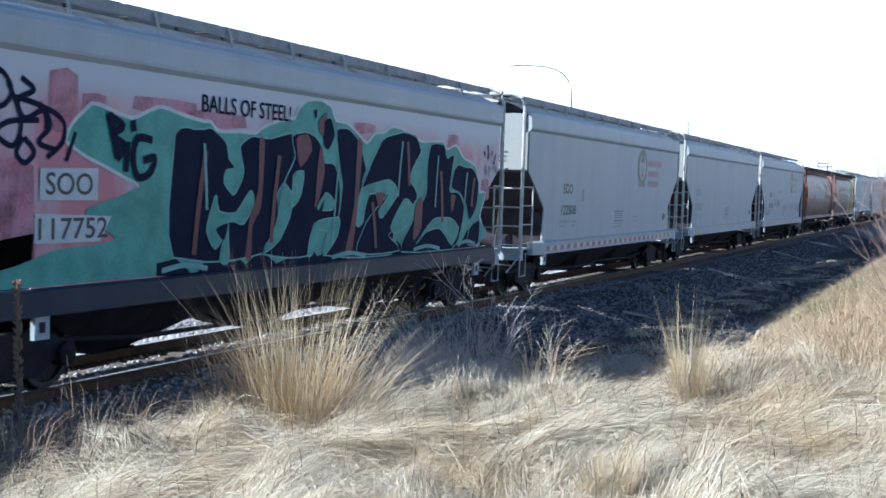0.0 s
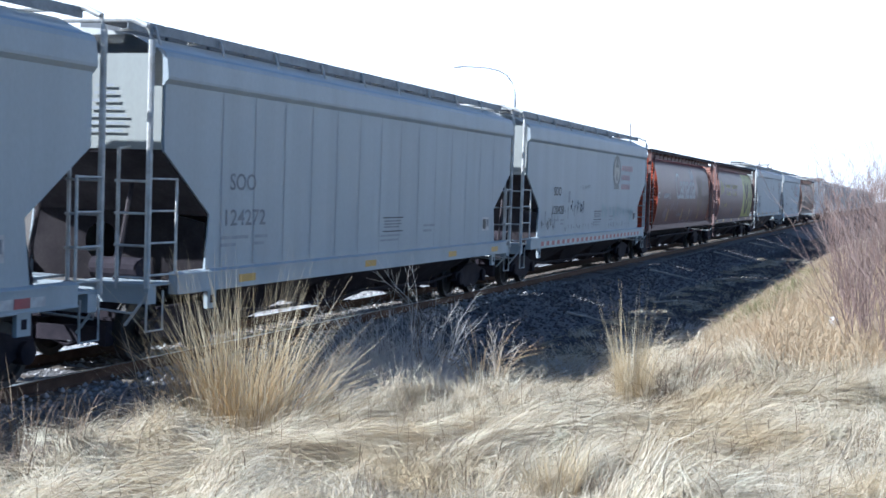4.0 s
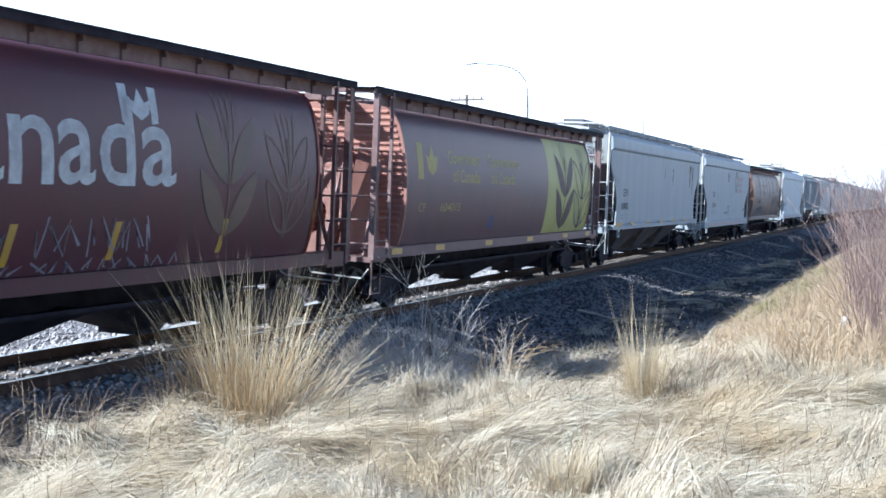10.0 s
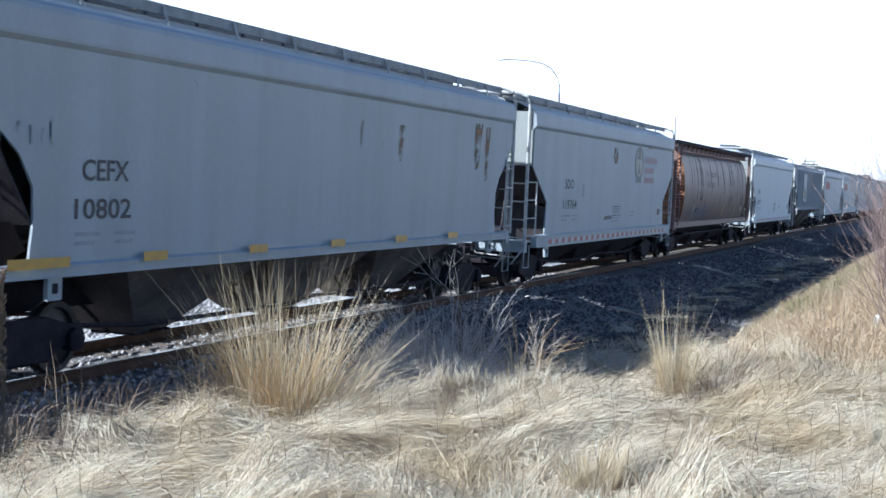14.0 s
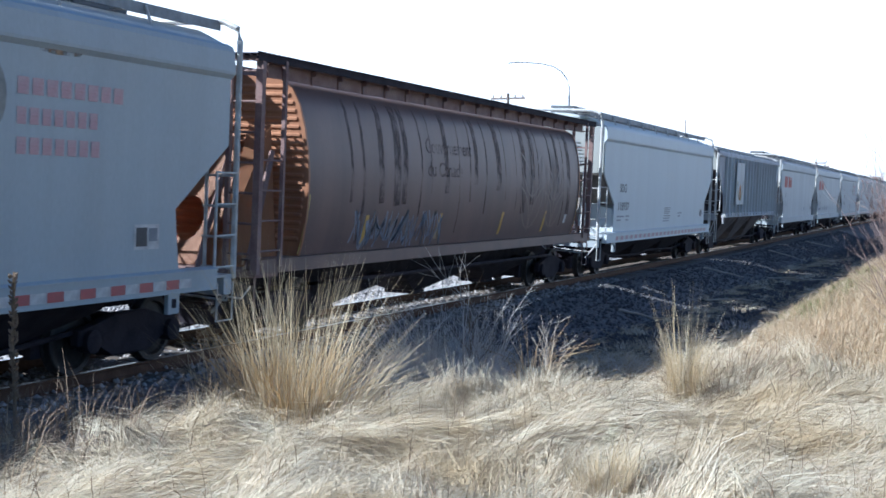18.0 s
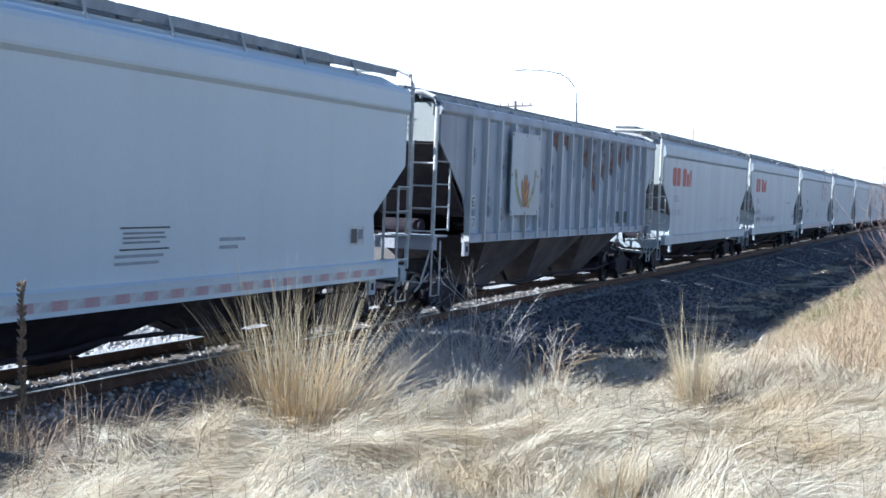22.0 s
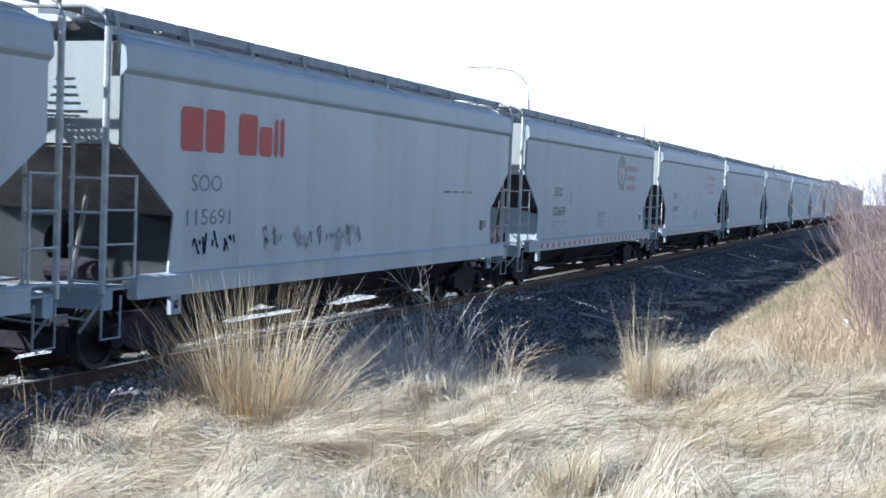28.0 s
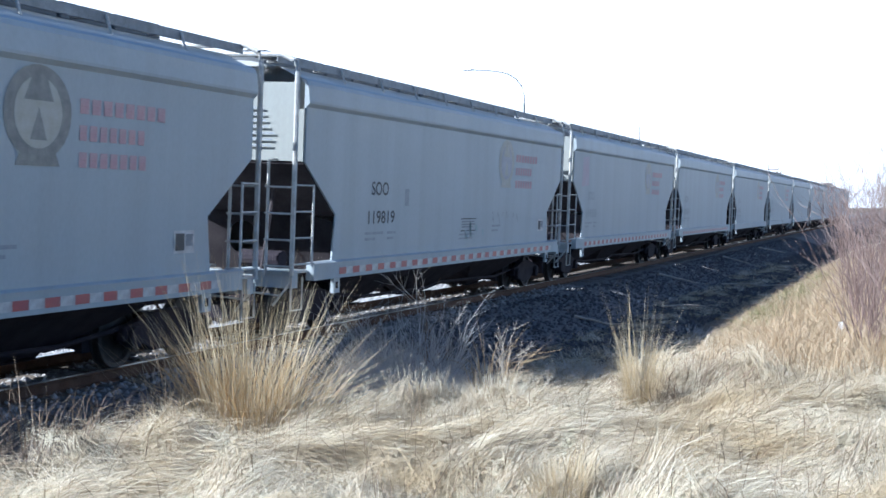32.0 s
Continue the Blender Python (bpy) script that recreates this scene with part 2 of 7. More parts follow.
# ------------------------------------------------------------------ mesh helpers
def box(bm, x0, x1, y0, y1, z0, z1):
    v = [bm.verts.new((x, y, z)) for x in (x0, x1) for y in (y0, y1) for z in (z0, z1)]
    for f in ((0, 1, 3, 2), (4, 6, 7, 5), (0, 4, 5, 1), (2, 3, 7, 6), (0, 2, 6, 4), (1, 5, 7, 3)):
        bm.faces.new([v[i] for i in f])


def tube(bm, pts, r, sides=6, r_end=None):
    """A round bar along pts."""
    pts = [Vector(p) for p in pts]
    rings = []
    for k, p in enumerate(pts):
        way = (pts[min(k + 1, len(pts) - 1)] - pts[max(k - 1, 0)]).normalized()
        a = way.cross(Vector((0, 0, 1)) if abs(way.z) < 0.9 else Vector((0, 1, 0))).normalized()
        b = way.cross(a)
        rr = r if r_end is None else r + (r_end - r) * k / (len(pts) - 1)
        rings.append([bm.verts.new(p + rr * (math.cos(2 * math.pi * i / sides) * a + math.sin(2 * math.pi * i / sides) * b)) for i in range(sides)])
    for q, s in zip(rings, rings[1:]):
        for i in range(sides):
            bm.faces.new((q[i], q[(i + 1) % sides], s[(i + 1) % sides], s[i]))
    bm.faces.new(rings[0][::-1])
    bm.faces.new(rings[-1])


def prism(bm, outline, y0, y1):
    """An outline of (x, z) pulled from y0 to y1."""
    a = [bm.verts.new((x, y0, z)) for x, z in outline]
    b = [bm.verts.new((x, y1, z)) for x, z in outline]
    bm.faces.new(a)
    bm.faces.new(b[::-1])
    for i in range(len(a)):
        j = (i + 1) % len(a)
        bm.faces.new((a[j], a[i], b[i], b[j]))


def beam(bm, profile, x0, x1):
    """A closed outline of (y, z) pulled from x0 to x1."""
    a = [bm.verts.new((x0, y, z)) for y, z in profile]
    b = [bm.verts.new((x1, y, z)) for y, z in profile]
    bm.faces.new(a)
    bm.faces.new(b[::-1])
    for i in range(len(a)):
        j = (i + 1) % len(a)
        bm.faces.new((a[j], a[i], b[i], b[j]))


def lathe(bm, outline, m, sides=24):
    """An outline of (radius, along) turned about the local y axis and posed by m."""
    rings = []
    for r, y in outline:
        rings.append([bm.verts.new(m @ Vector((r * math.cos(2 * math.pi * i / sides), y, r * math.sin(2 * math.pi * i / sides)))) for i in range(sides)])
    for q, s in zip(rings, rings[1:]):
        for i in range(sides):
            bm.faces.new((q[i], q[(i + 1) % sides], s[(i + 1) % sides], s[i]))
    bm.faces.new(rings[0][::-1])
    bm.faces.new(rings[-1])


def finish(name, bm, material, smooth=False):
    bmesh.ops.recalc_face_normals(bm, faces=bm.faces[:])
    me = bpy.data.meshes.new(name)
    bm.to_mesh(me)
    bm.free()
    me.materials.append(material)
    if smooth:
        me.shade_smooth()
        me.set_sharp_from_angle(angle=radians(35))
    return me


def part(name, bm, material, parent, label="", smooth=False):
    ob = new(name, finish(name, bm, material, smooth))
    ob.parent = parent
    return tagged(ob, label) if label else ob


def share(name, me, parent, m=Matrix()):
    ob = new(name, me)
    ob.parent = parent
    ob.matrix_basis = m
    return ob


def mesh_thing(name, me, label, category, kind="", group="", m=Matrix()):
    ob = new(name, me)
    ob.matrix_basis = m
    return tagged(ob, label, category, group, kind)


def empty(name, label, category, group="", m=Matrix()):
    ob = new(name)
    ob.matrix_basis = m
    ob.empty_display_size = 0.3
    return tagged(ob, label, category, group)


def raw_mesh(name, verts, faces, material):
    """A mesh out of arrays: verts n x 3, faces as one array n x 3 or n x 4."""
    me = bpy.data.meshes.new(name)
    faces = np.asarray(faces, dtype=np.int32)
    k = faces.shape[1]
    me.vertices.add(len(verts))
    me.vertices.foreach_set("co", np.asarray(verts, dtype=np.float32).ravel())
    me.loops.add(faces.size)
    me.loops.foreach_set("vertex_index", faces.ravel())
    me.polygons.add(len(faces))
    me.polygons.foreach_set("loop_start", np.arange(0, faces.size, k, dtype=np.int32))
    me.update(calc_edges=True)
    me.materials.append(material)
    return me


# ------------------------------------------------------------------ ground
def hump(x, y, cx, cy, rx, ry, turn=0.0):
    c, s = math.cos(radians(turn)), math.sin(radians(turn))
    u, v = ((x - cx) * c + (y - cy) * s) / rx, (-(x - cx) * s + (y - cy) * c) / ry
    return np.exp(-(u * u + v * v))


def ground_z(x, y):
    x, y = np.asarray(x, float), np.asarray(y, float)
    near = np.interp(y, [-60, 0, 4.0, 5.2, 6.0, 6.8, 7.6, 8.4, 9.0, 9.9, 13.6, 15, 24, 60], [0.5, 0.56, 0.50, 0.45, 0.34, 0.15, -0.08, -0.28, -0.34, -0.6, -0.6, -0.45, -0.45, -0.4])
    edge = np.interp(y, [-60, 0, 6.0, 6.8, 7.6, 8.4, 9.0, 9.9, 13.6, 15, 24, 60], [0.5, 0.56, 0.55, 0.42, 0.08, -0.22, -0.32, -0.6, -0.6, -0.45, -0.45, -0.4])
    e = np.clip((x - 7.4) / 2.6, 0, 1)
    near = edge * (1 - e) + near * e
    far = np.interp(y, [-60, 0, 1.6, 2.3, 2.9, 3.4, 4.2, 5.2, 7.6, 9.6, 13.6, 15, 24, 60], [0.5, 0.56, 0.46, 0.33, 0.10, -0.25, -0.70, -0.84, -0.86, -0.82, -0.60, -0.45, -0.45, -0.4])
    k = np.clip((x - 7.0) / 15.0, 0, 1)
    k = k * k * (3 - 2 * k)
    z = near * (1 - k) + far * k - 0.26 * np.clip((x - 21) / 14, 0, 1) * np.clip(1 - np.abs(y - 4.9) / 1.6, 0, 1)
    z = z + k * np.exp(-((y - 2.6) / 0.6) ** 2) * (0.09 * np.sin(0.9 * x + 0.4) + 0.06 * np.sin(2.3 * x) + 0.03 * np.sin(5.7 * x + y))
    grassy = np.clip((7.6 - y) / 1.5, 0, 1)
    waves = 0.05 * np.sin(1.9 * x + 1.1 * y + 0.6 * np.sin(1.3 * y)) + 0.03 * np.sin(3.3 * y - 1.4 * x + 1.0)
    crest = 1 - np.abs(np.sin(1.7 * (0.92 * x + 0.30 * y) + 1.2 * np.sin(1.4 * y - 0.5 * x) + 0.7 * np.sin(2.7 * y + 1.1 * x)))
    waves = waves + 0.17 * crest * (0.55 + 0.45 * np.sin(1.3 * x - 2.1 * y + 1.0)) - 0.06
    crest = 1 - np.abs(np.sin(3.4 * (0.75 * x - 0.5 * y) + 1.5 * np.sin(2.1 * y + 0.9 * x) + 0.8 * np.sin(4.4 * y - 2.1 * x)))
    waves = waves + 0.09 * crest * (0.5 + 0.5 * np.sin(2.4 * y + 1.7 * x)) - 0.02
    waves = waves + 0.03 * np.sin(9.3 * x - 4.1 * y + np.sin(5 * y)) * np.sin(8.1 * y + 3.3 * x)
    z = z + 1.3 * grassy * waves * np.clip((x + 3) / 6, 0, 1) * (1 - 0.65 * np.clip((x - 13) / 5, 0, 1))
    z = z + 0.12 * hump(x, y, 12.6, 4.5, 1.6, 0.4, -20) + 0.12 * hump(x, y, 10.2, 4.3, 1.3, 0.35, -25) - 0.22 * hump(x, y, 10.9, 3.85, 0.55, 0.40, -15) + 0.06 * hump(x, y, 11.8, 4.15, 0.5, 0.7, 0)
    z = z + 0.12 * hump(x, y, 16.8, 4.6, 1.6, 0.6, -10)  + 0.10 * hump(x, y, 8.6, 3.6, 0.9, 0.28, -35) + 0.10 * hump(x, y, 9.6, 2.6, 1.2, 0.3, -10) - 0.10 * hump(x, y, 10.6, 3.0, 0.9, 0.3, -20) + 0.09 * hump(x, y, 8.2, 5.4, 1.2, 0.35, -40) + 0.12 * hump(x, y, 14.6, 4.2, 1.6, 0.35, -12)
    z = z + 0.06 * hump(x, y, 7.0, 5.45, 1.7, 0.55, -6)
    return z


def axis(stops):
    """Grid lines: (start, end, step) stretches, joined."""
    out = []
    for a, b, s in stops:
        out += list(np.arange(a, b, s))
    return np.array(out + [stops[-1][1]])


gx = axis([(-3000, -300, 300), (-300, -30, 30), (-30, 0, 2), (0, 5, 0.5), (5, 24, 0.125), (24, 45, 0.5), (45, 120, 3), (120, 600, 40), (600, 4200, 400)])
gy = axis([(-3000, -300, 300), (-300, -20, 20), (-20, -4, 1), (-4, 0, 0.25), (0, 8.5, 0.125), (8.5, 16, 0.5), (16, 40, 3), (40, 300, 26), (300, 3900, 400)])
mx_, my_ = np.meshgrid(gx, gy, indexing="ij")
vz = ground_z(mx_, my_)
nv = len(gy)
ii, jj = np.meshgrid(np.arange(len(gx) - 1), np.arange(nv - 1), indexing="ij")
q0 = (ii * nv + jj).ravel()
ground = mesh_thing("ground", raw_mesh("ground", np.stack([mx_, my_, vz], -1).reshape(-1, 3), np.stack([q0, q0 + nv, q0 + nv + 1, q0 + 1], -1), SOIL),
                    "pale dry soil under matted straw-coloured grass", "ground", "structure")
ground.data.shade_smooth()

# bright haze low in the sky, far behind everything
HAZE, hn, hl, hp = shader("bright_haze")
hp.inputs["Base Color"].default_value = (0, 0, 0, 1)
hp.inputs["Emission Color"].default_value = (0.96, 0.98, 1.0, 1)
hp.inputs["Emission Strength"].default_value = 0.88
bm = bmesh.new()
low = [bm.verts.new((3600 * math.cos(radians(a)), 3600 * math.sin(radians(a)), -60)) for a in range(-40, 121, 4)]
high = [bm.verts.new((3600 * math.cos(radians(a)), 3600 * math.sin(radians(a)), 1100)) for a in range(-40, 121, 4)]
for k in range(len(low) - 1):
    bm.faces.new((low[k], low[k + 1], high[k + 1], high[k]))
mesh_thing("backdrop", finish("backdrop", bm, HAZE), "white overexposed hazy sky behind the train", "sky", "structure")

# the gravel bed, higher in the middle, with shoulders on both sides
bed_y = np.array([7.4, 7.9, 8.4, 8.9, 9.35, 9.7, 10.3, 11.3, 12.4, 12.9, 13.5, 14.2, 15.0, 16.0, 17.5, 19.5, 22.0, 25.0])
bed_z = np.array([-0.92, -0.72, -0.56, -0.40, -0.26, -0.21, -0.19, -0.165, -0.12, -0.13, -0.20, -0.30, -0.30, -0.28, -0.26, -0.26, -0.28, -0.45])
bx = axis([(-400, -20, 20), (-20, 60, 0.5), (60, 300, 10), (300, 1500, 60)])
bxx, byy = np.meshgrid(bx, bed_y, indexing="ij")
rng = np.random.default_rng(5)
bzz = np.broadcast_to(bed_z, bxx.shape) + rng.normal(0, 0.012, bxx.shape)
toe = np.clip((9.5 - byy) / 1.2, 0, 1) * np.clip((15 - bxx) / 4, 0, 1)
bzz = bzz - 0.4 * toe
nb = len(bed_y)
ii, jj = np.meshgrid(np.arange(len(bx) - 1), np.arange(nb - 1), indexing="ij")
q0 = (ii * nb + jj).ravel()
mesh_thing("ballast", raw_mesh("ballast", np.stack([bxx, byy, bzz], -1).reshape(-1, 3), np.stack([q0, q0 + nb, q0 + nb + 1, q0 + 1], -1), GRAVEL),
           "grey crushed-stone ballast bed under the railway track", "ballast", "structure").data.shade_smooth()


def bed_height(y):
    return np.interp(y, bed_y, bed_z)


def stones(name, n, x0, x1, y0, y1, size, seed, label, material=STONE):
    r = np.random.default_rng(seed)
    base = np.array([(1, 0, 0), (-1, 0, 0), (0, 1, 0), (0, -1, 0), (0, 0, 1), (0, 0, -1)], float)
    tri = np.array([(0, 2, 4), (2, 1, 4), (1, 3, 4), (3, 0, 4), (2, 0, 5), (1, 2, 5), (3, 1, 5), (0, 3, 5)])
    px = x0 + (x1 - x0) * r.random(n) ** 1.25
    py = r.uniform(y0, y1, n)
    s = size * r.uniform(0.5, 1.5, n)
    ang = r.uniform(0, 6.28, n)
    v = base[None] * r.uniform(0.55, 1.3, (n, 6, 1)) + r.normal(0, 0.22, (n, 6, 3))
    v[..., 2] *= 0.75
    c, sn = np.cos(ang)[:, None], np.sin(ang)[:, None]
    vx, vy = v[..., 0] * c - v[..., 1] * sn, v[..., 0] * sn + v[..., 1] * c
    rest = np.maximum(bed_height(py), np.where(py < 9.6, ground_z(px, py), -9))
    co = np.stack([px[:, None] + s[:, None] * vx, py[:, None] + s[:, None] * vy, (rest + 0.25 * s)[:, None] + s[:, None] * v[..., 2]], -1)
    f = (tri[None] + 6 * np.arange(n)[:, None, None]).reshape(-1, 3)
    return mesh_thing(name, raw_mesh(name, co.reshape(-1, 3), f, material), label, "gravel", "stuff")


stones("gravel_stones", 15000, 6, 46, 13.0, 20.5, 0.045, 11, "loose angular pale stones beyond the track")
stones("gravel_stones", 5000, 6, 40, 9.75, 12.7, 0.04, 12, "loose stones between the rails")
stones("gravel_stones", 17000, 8, 110, 5.4, 9.7, 0.045, 13, "loose stones on the ballast shoulder, coloured dark for its shade", SHADED_STONE)

# ------------------------------------------------------------------ track
track = empty("railway_track", "steel rails on weathered wooden ties in grey ballast", "track", m=on_track(0))
rail_profile = [(-0.07, -0.185), (0.07, -0.185), (0.07, -0.165), (0.012, -0.145), (0.012, -0.045), (0.036, -0.03), (0.036, -0.004), (-0.036, -0.004), (-0.036, -0.03), (-0.012, -0.045), (-0.012, -0.145), (-0.07, -0.165)]
for side in (-1, 1):
    bm = bmesh.new()
    ends = [[bm.verts.new((x, side * GAUGE / 2 + y, z)) for y, z in rail_profile] for x in (-400, 1500)]
    for i in range(12):
        bm.faces.new((ends[0][i], ends[0][(i + 1) % 12], ends[1][(i + 1) % 12], ends[1][i]))
    rail = part("rail", bm, RAIL_SIDE, track, "rust-brown steel rail")
    bm = bmesh.new()
    box(bm, -400, 1500, side * GAUGE / 2 - 0.033, side * GAUGE / 2 + 0.033, -0.003, 0.0)
    part("running_surface", bm, RAIL_HEAD, rail, "polished bright rail head")
bm = bmesh.new()
box(bm, -0.115, 0.115, -1.3, 1.3, -0.33, -0.17)
bmesh.ops.bevel(bm, geom=bm.edges[:], offset=0.012, segments=1, affect="EDGES")
tie_mesh = finish("tie", bm, TIE)
tie_rng = random.Random(3)
for k in range(170):
    share("tie", tie_mesh, track, pose(3 + 0.5 * k + tie_rng.uniform(-0.02, 0.02), tie_rng.uniform(-0.04, 0.04), tie_rng.uniform(-0.008, 0.006), 0, 0, tie_rng.uniform(-1.2, 1.2)))

# ------------------------------------------------------------------ running gear, shared by all cars
WHEEL_R = 0.457


def wheel_mesh():
    bm = bmesh.new()
    lathe(bm, [(0.10, -0.05), (0.13, -0.05), (0.16, -0.025), (0.36, -0.005), (0.38, -0.055), (WHEEL_R - 0.01, -0.06), (WHEEL_R, -0.05),
               (WHEEL_R, 0.045), (WHEEL_R + 0.025, 0.05), (WHEEL_R + 0.025, 0.075), (0.38, 0.075), (0.35, 0.03), (0.16, 0.04), (0.10, 0.06)], Matrix(), 32)
    return finish("wheel", bm, WHEEL_STEEL, True)


WHEEL = wheel_mesh()


def side_frame_mesh():
    bm = bmesh.new()
    prism(bm, [(-1.12, 0.40), (-1.10, 0.62), (-0.78, 0.66), (-0.35, 0.78), (0.35, 0.78), (0.78, 0.66), (1.10, 0.62), (1.12, 0.40), (0.72, 0.42), (0.42, 0.22), (-0.42, 0.22), (-0.72, 0.42)], -0.07, 0.07)
    bmesh.ops.bevel(bm, geom=bm.edges[:], offset=0.02, segments=1, affect="EDGES")
    for x in (-0.89, 0.89):
        lathe(bm, [(0.09, -0.16), (0.15, -0.14), (0.15, 0.05), (0.09, 0.06)], pose(x, 0, WHEEL_R), 14)
    return finish("side_frame", bm, UNDER, True)


SIDE_FRAME = side_frame_mesh()


def spring_mesh():
    bm = bmesh.new()
    pts = [(0.07 * math.cos(k * 0.9), 0.07 * math.sin(k * 0.9), 0.30 + 0.0125 * k) for k in range(28)]
    tube(bm, pts, 0.016, 5)
    return finish("spring", bm, UNDER, True)


SPRING = spring_mesh()


def bolster_mesh():
    bm = bmesh.new()
    box(bm, -0.2, 0.2, -1.05, 1.05, 0.42, 0.72)
    bmesh.ops.bevel(bm, geom=bm.edges[:], offset=0.03, segments=1, affect="EDGES")
    box(bm, -0.95, 0.95, -0.06, 0.06, 0.40, 0.46)
    return finish("bolster", bm, UNDER)


BOLSTER = bolster_mesh()


def axle_mesh():
    bm = bmesh.new()
    lathe(bm, [(0.075, -1.08), (0.085, -0.9), (0.1, -0.7), (0.085, 0), (0.1, 0.7), (0.085, 0.9), (0.075, 1.08)], Matrix(), 12)
    return finish("axle", bm, UNDER, True)


AXLE = axle_mesh()


def brake_beam_mesh():
    bm = bmesh.new()
    box(bm, -0.06, 0.06, -0.66, 0.66, 0.30, 0.52)
    for y in (-0.62, 0.62):
        box(bm, -0.10, 0.10, y - 0.06, y + 0.06, 0.26, 0.60)
    tube(bm, [(0, -0.6, 0.42), (0.0, 0.0, 0.24), (0, 0.6, 0.42)], 0.04, 6)
    return finish("brake_beam", bm, UNDER)


def spring_plank_mesh():
    bm = bmesh.new()
    box(bm, -0.34, 0.34, -0.80, 0.80, 0.20, 0.46)
    bmesh.ops.bevel(bm, geom=bm.edges[:], offset=0.03, segments=1, affect="EDGES")
    return finish("spring_plank", bm, UNDER)


BRAKE_BEAM, SPRING_PLANK = brake_beam_mesh(), spring_plank_mesh()


def trucks(car, centres):
    for x in centres:
        bogie = share("truck", BOLSTER, car, pose(x, 0, 0))
        share("spring_plank", SPRING_PLANK, bogie)
        for sx in (-1.44, -0.36, 0.36, 1.44):
            share("brake_beam", BRAKE_BEAM, bogie, pose(sx, 0, 0))
        for y in (-1.0, 1.0):
            share("side_frame", SIDE_FRAME, bogie, pose(0, y, 0, 0, 0, 0 if y < 0 else 180))
            for sx in (-0.11, 0.11):
                share("spring", SPRING, bogie, pose(sx, y * 0.97, 0))
        for sx in (-0.89, 0.89):
            ax = share("axle", AXLE, car, pose(x + sx, 0, WHEEL_R))
            for y in (-0.75, 0.75):
                share("wheel", WHEEL, ax, pose(0, y, 0, 0, 0, 0 if y < 0 else 180))


def couplers(car, half, reach):
    for s in (-1, 1):
        bm = bmesh.new()
        box(bm, s * (half - 0.3), s * (half + reach - 0.28), -0.09, 0.09, 0.78, 0.95)
        box(bm, s * (half + reach - 0.34), s * (half + reach - 0.02), -0.17, 0.13, 0.70, 1.0)
        bmesh.ops.bevel(bm, geom=bm.edges[:], offset=0.025, segments=1, affect="EDGES")
        part("coupler", bm, UNDER, car, "dark cast-steel coupler")
        bm = bmesh.new()
        tube(bm, [(s * (half - 0.1), 0.35, 0.85), (s * (half + 0.15), 0.33, 0.62), (s * (half + reach - 0.15), 0.28, 0.36), (s * (half + reach), 0.2, 0.34)], 0.025, 6)
        part("air_hose", bm, UNDER, car, "black rubber brake hose")
        bm = bmesh.new()
        tube(bm, [(s * (half + 0.02), -1.45, 0.98), (s * (half + 0.12), -1.35, 0.80), (s * (half + 0.10), -0.3, 0.86), (s * (half + 0.02), -0.2, 0.95)], 0.016, 5)
        part("uncoupling_lever", bm, RAILING, car)


def stirrup(bm, x0, x1, y, top, low):
    tube(bm, [(x0, y, top), (x0, y, low), (x1, y, low), (x1, y, top)], 0.018, 6)


def grating_mesh(name, x0, x1, y0, y1, z, material, bar=0.08, along=5):
    """An open walkway grating of bars."""
    bm = bmesh.new()
    for k in range(along + 1):
        y = y0 + (y1 - y0) * k / along
        box(bm, x0, x1, y - 0.012, y + 0.012, z - 0.035, z)
    x = x0 + bar / 2
    while x < x1:
        box(bm, x - 0.02, x + 0.02, y0, y1, z - 0.02, z + 0.003)
        x += bar
    return finish(name, bm, material)


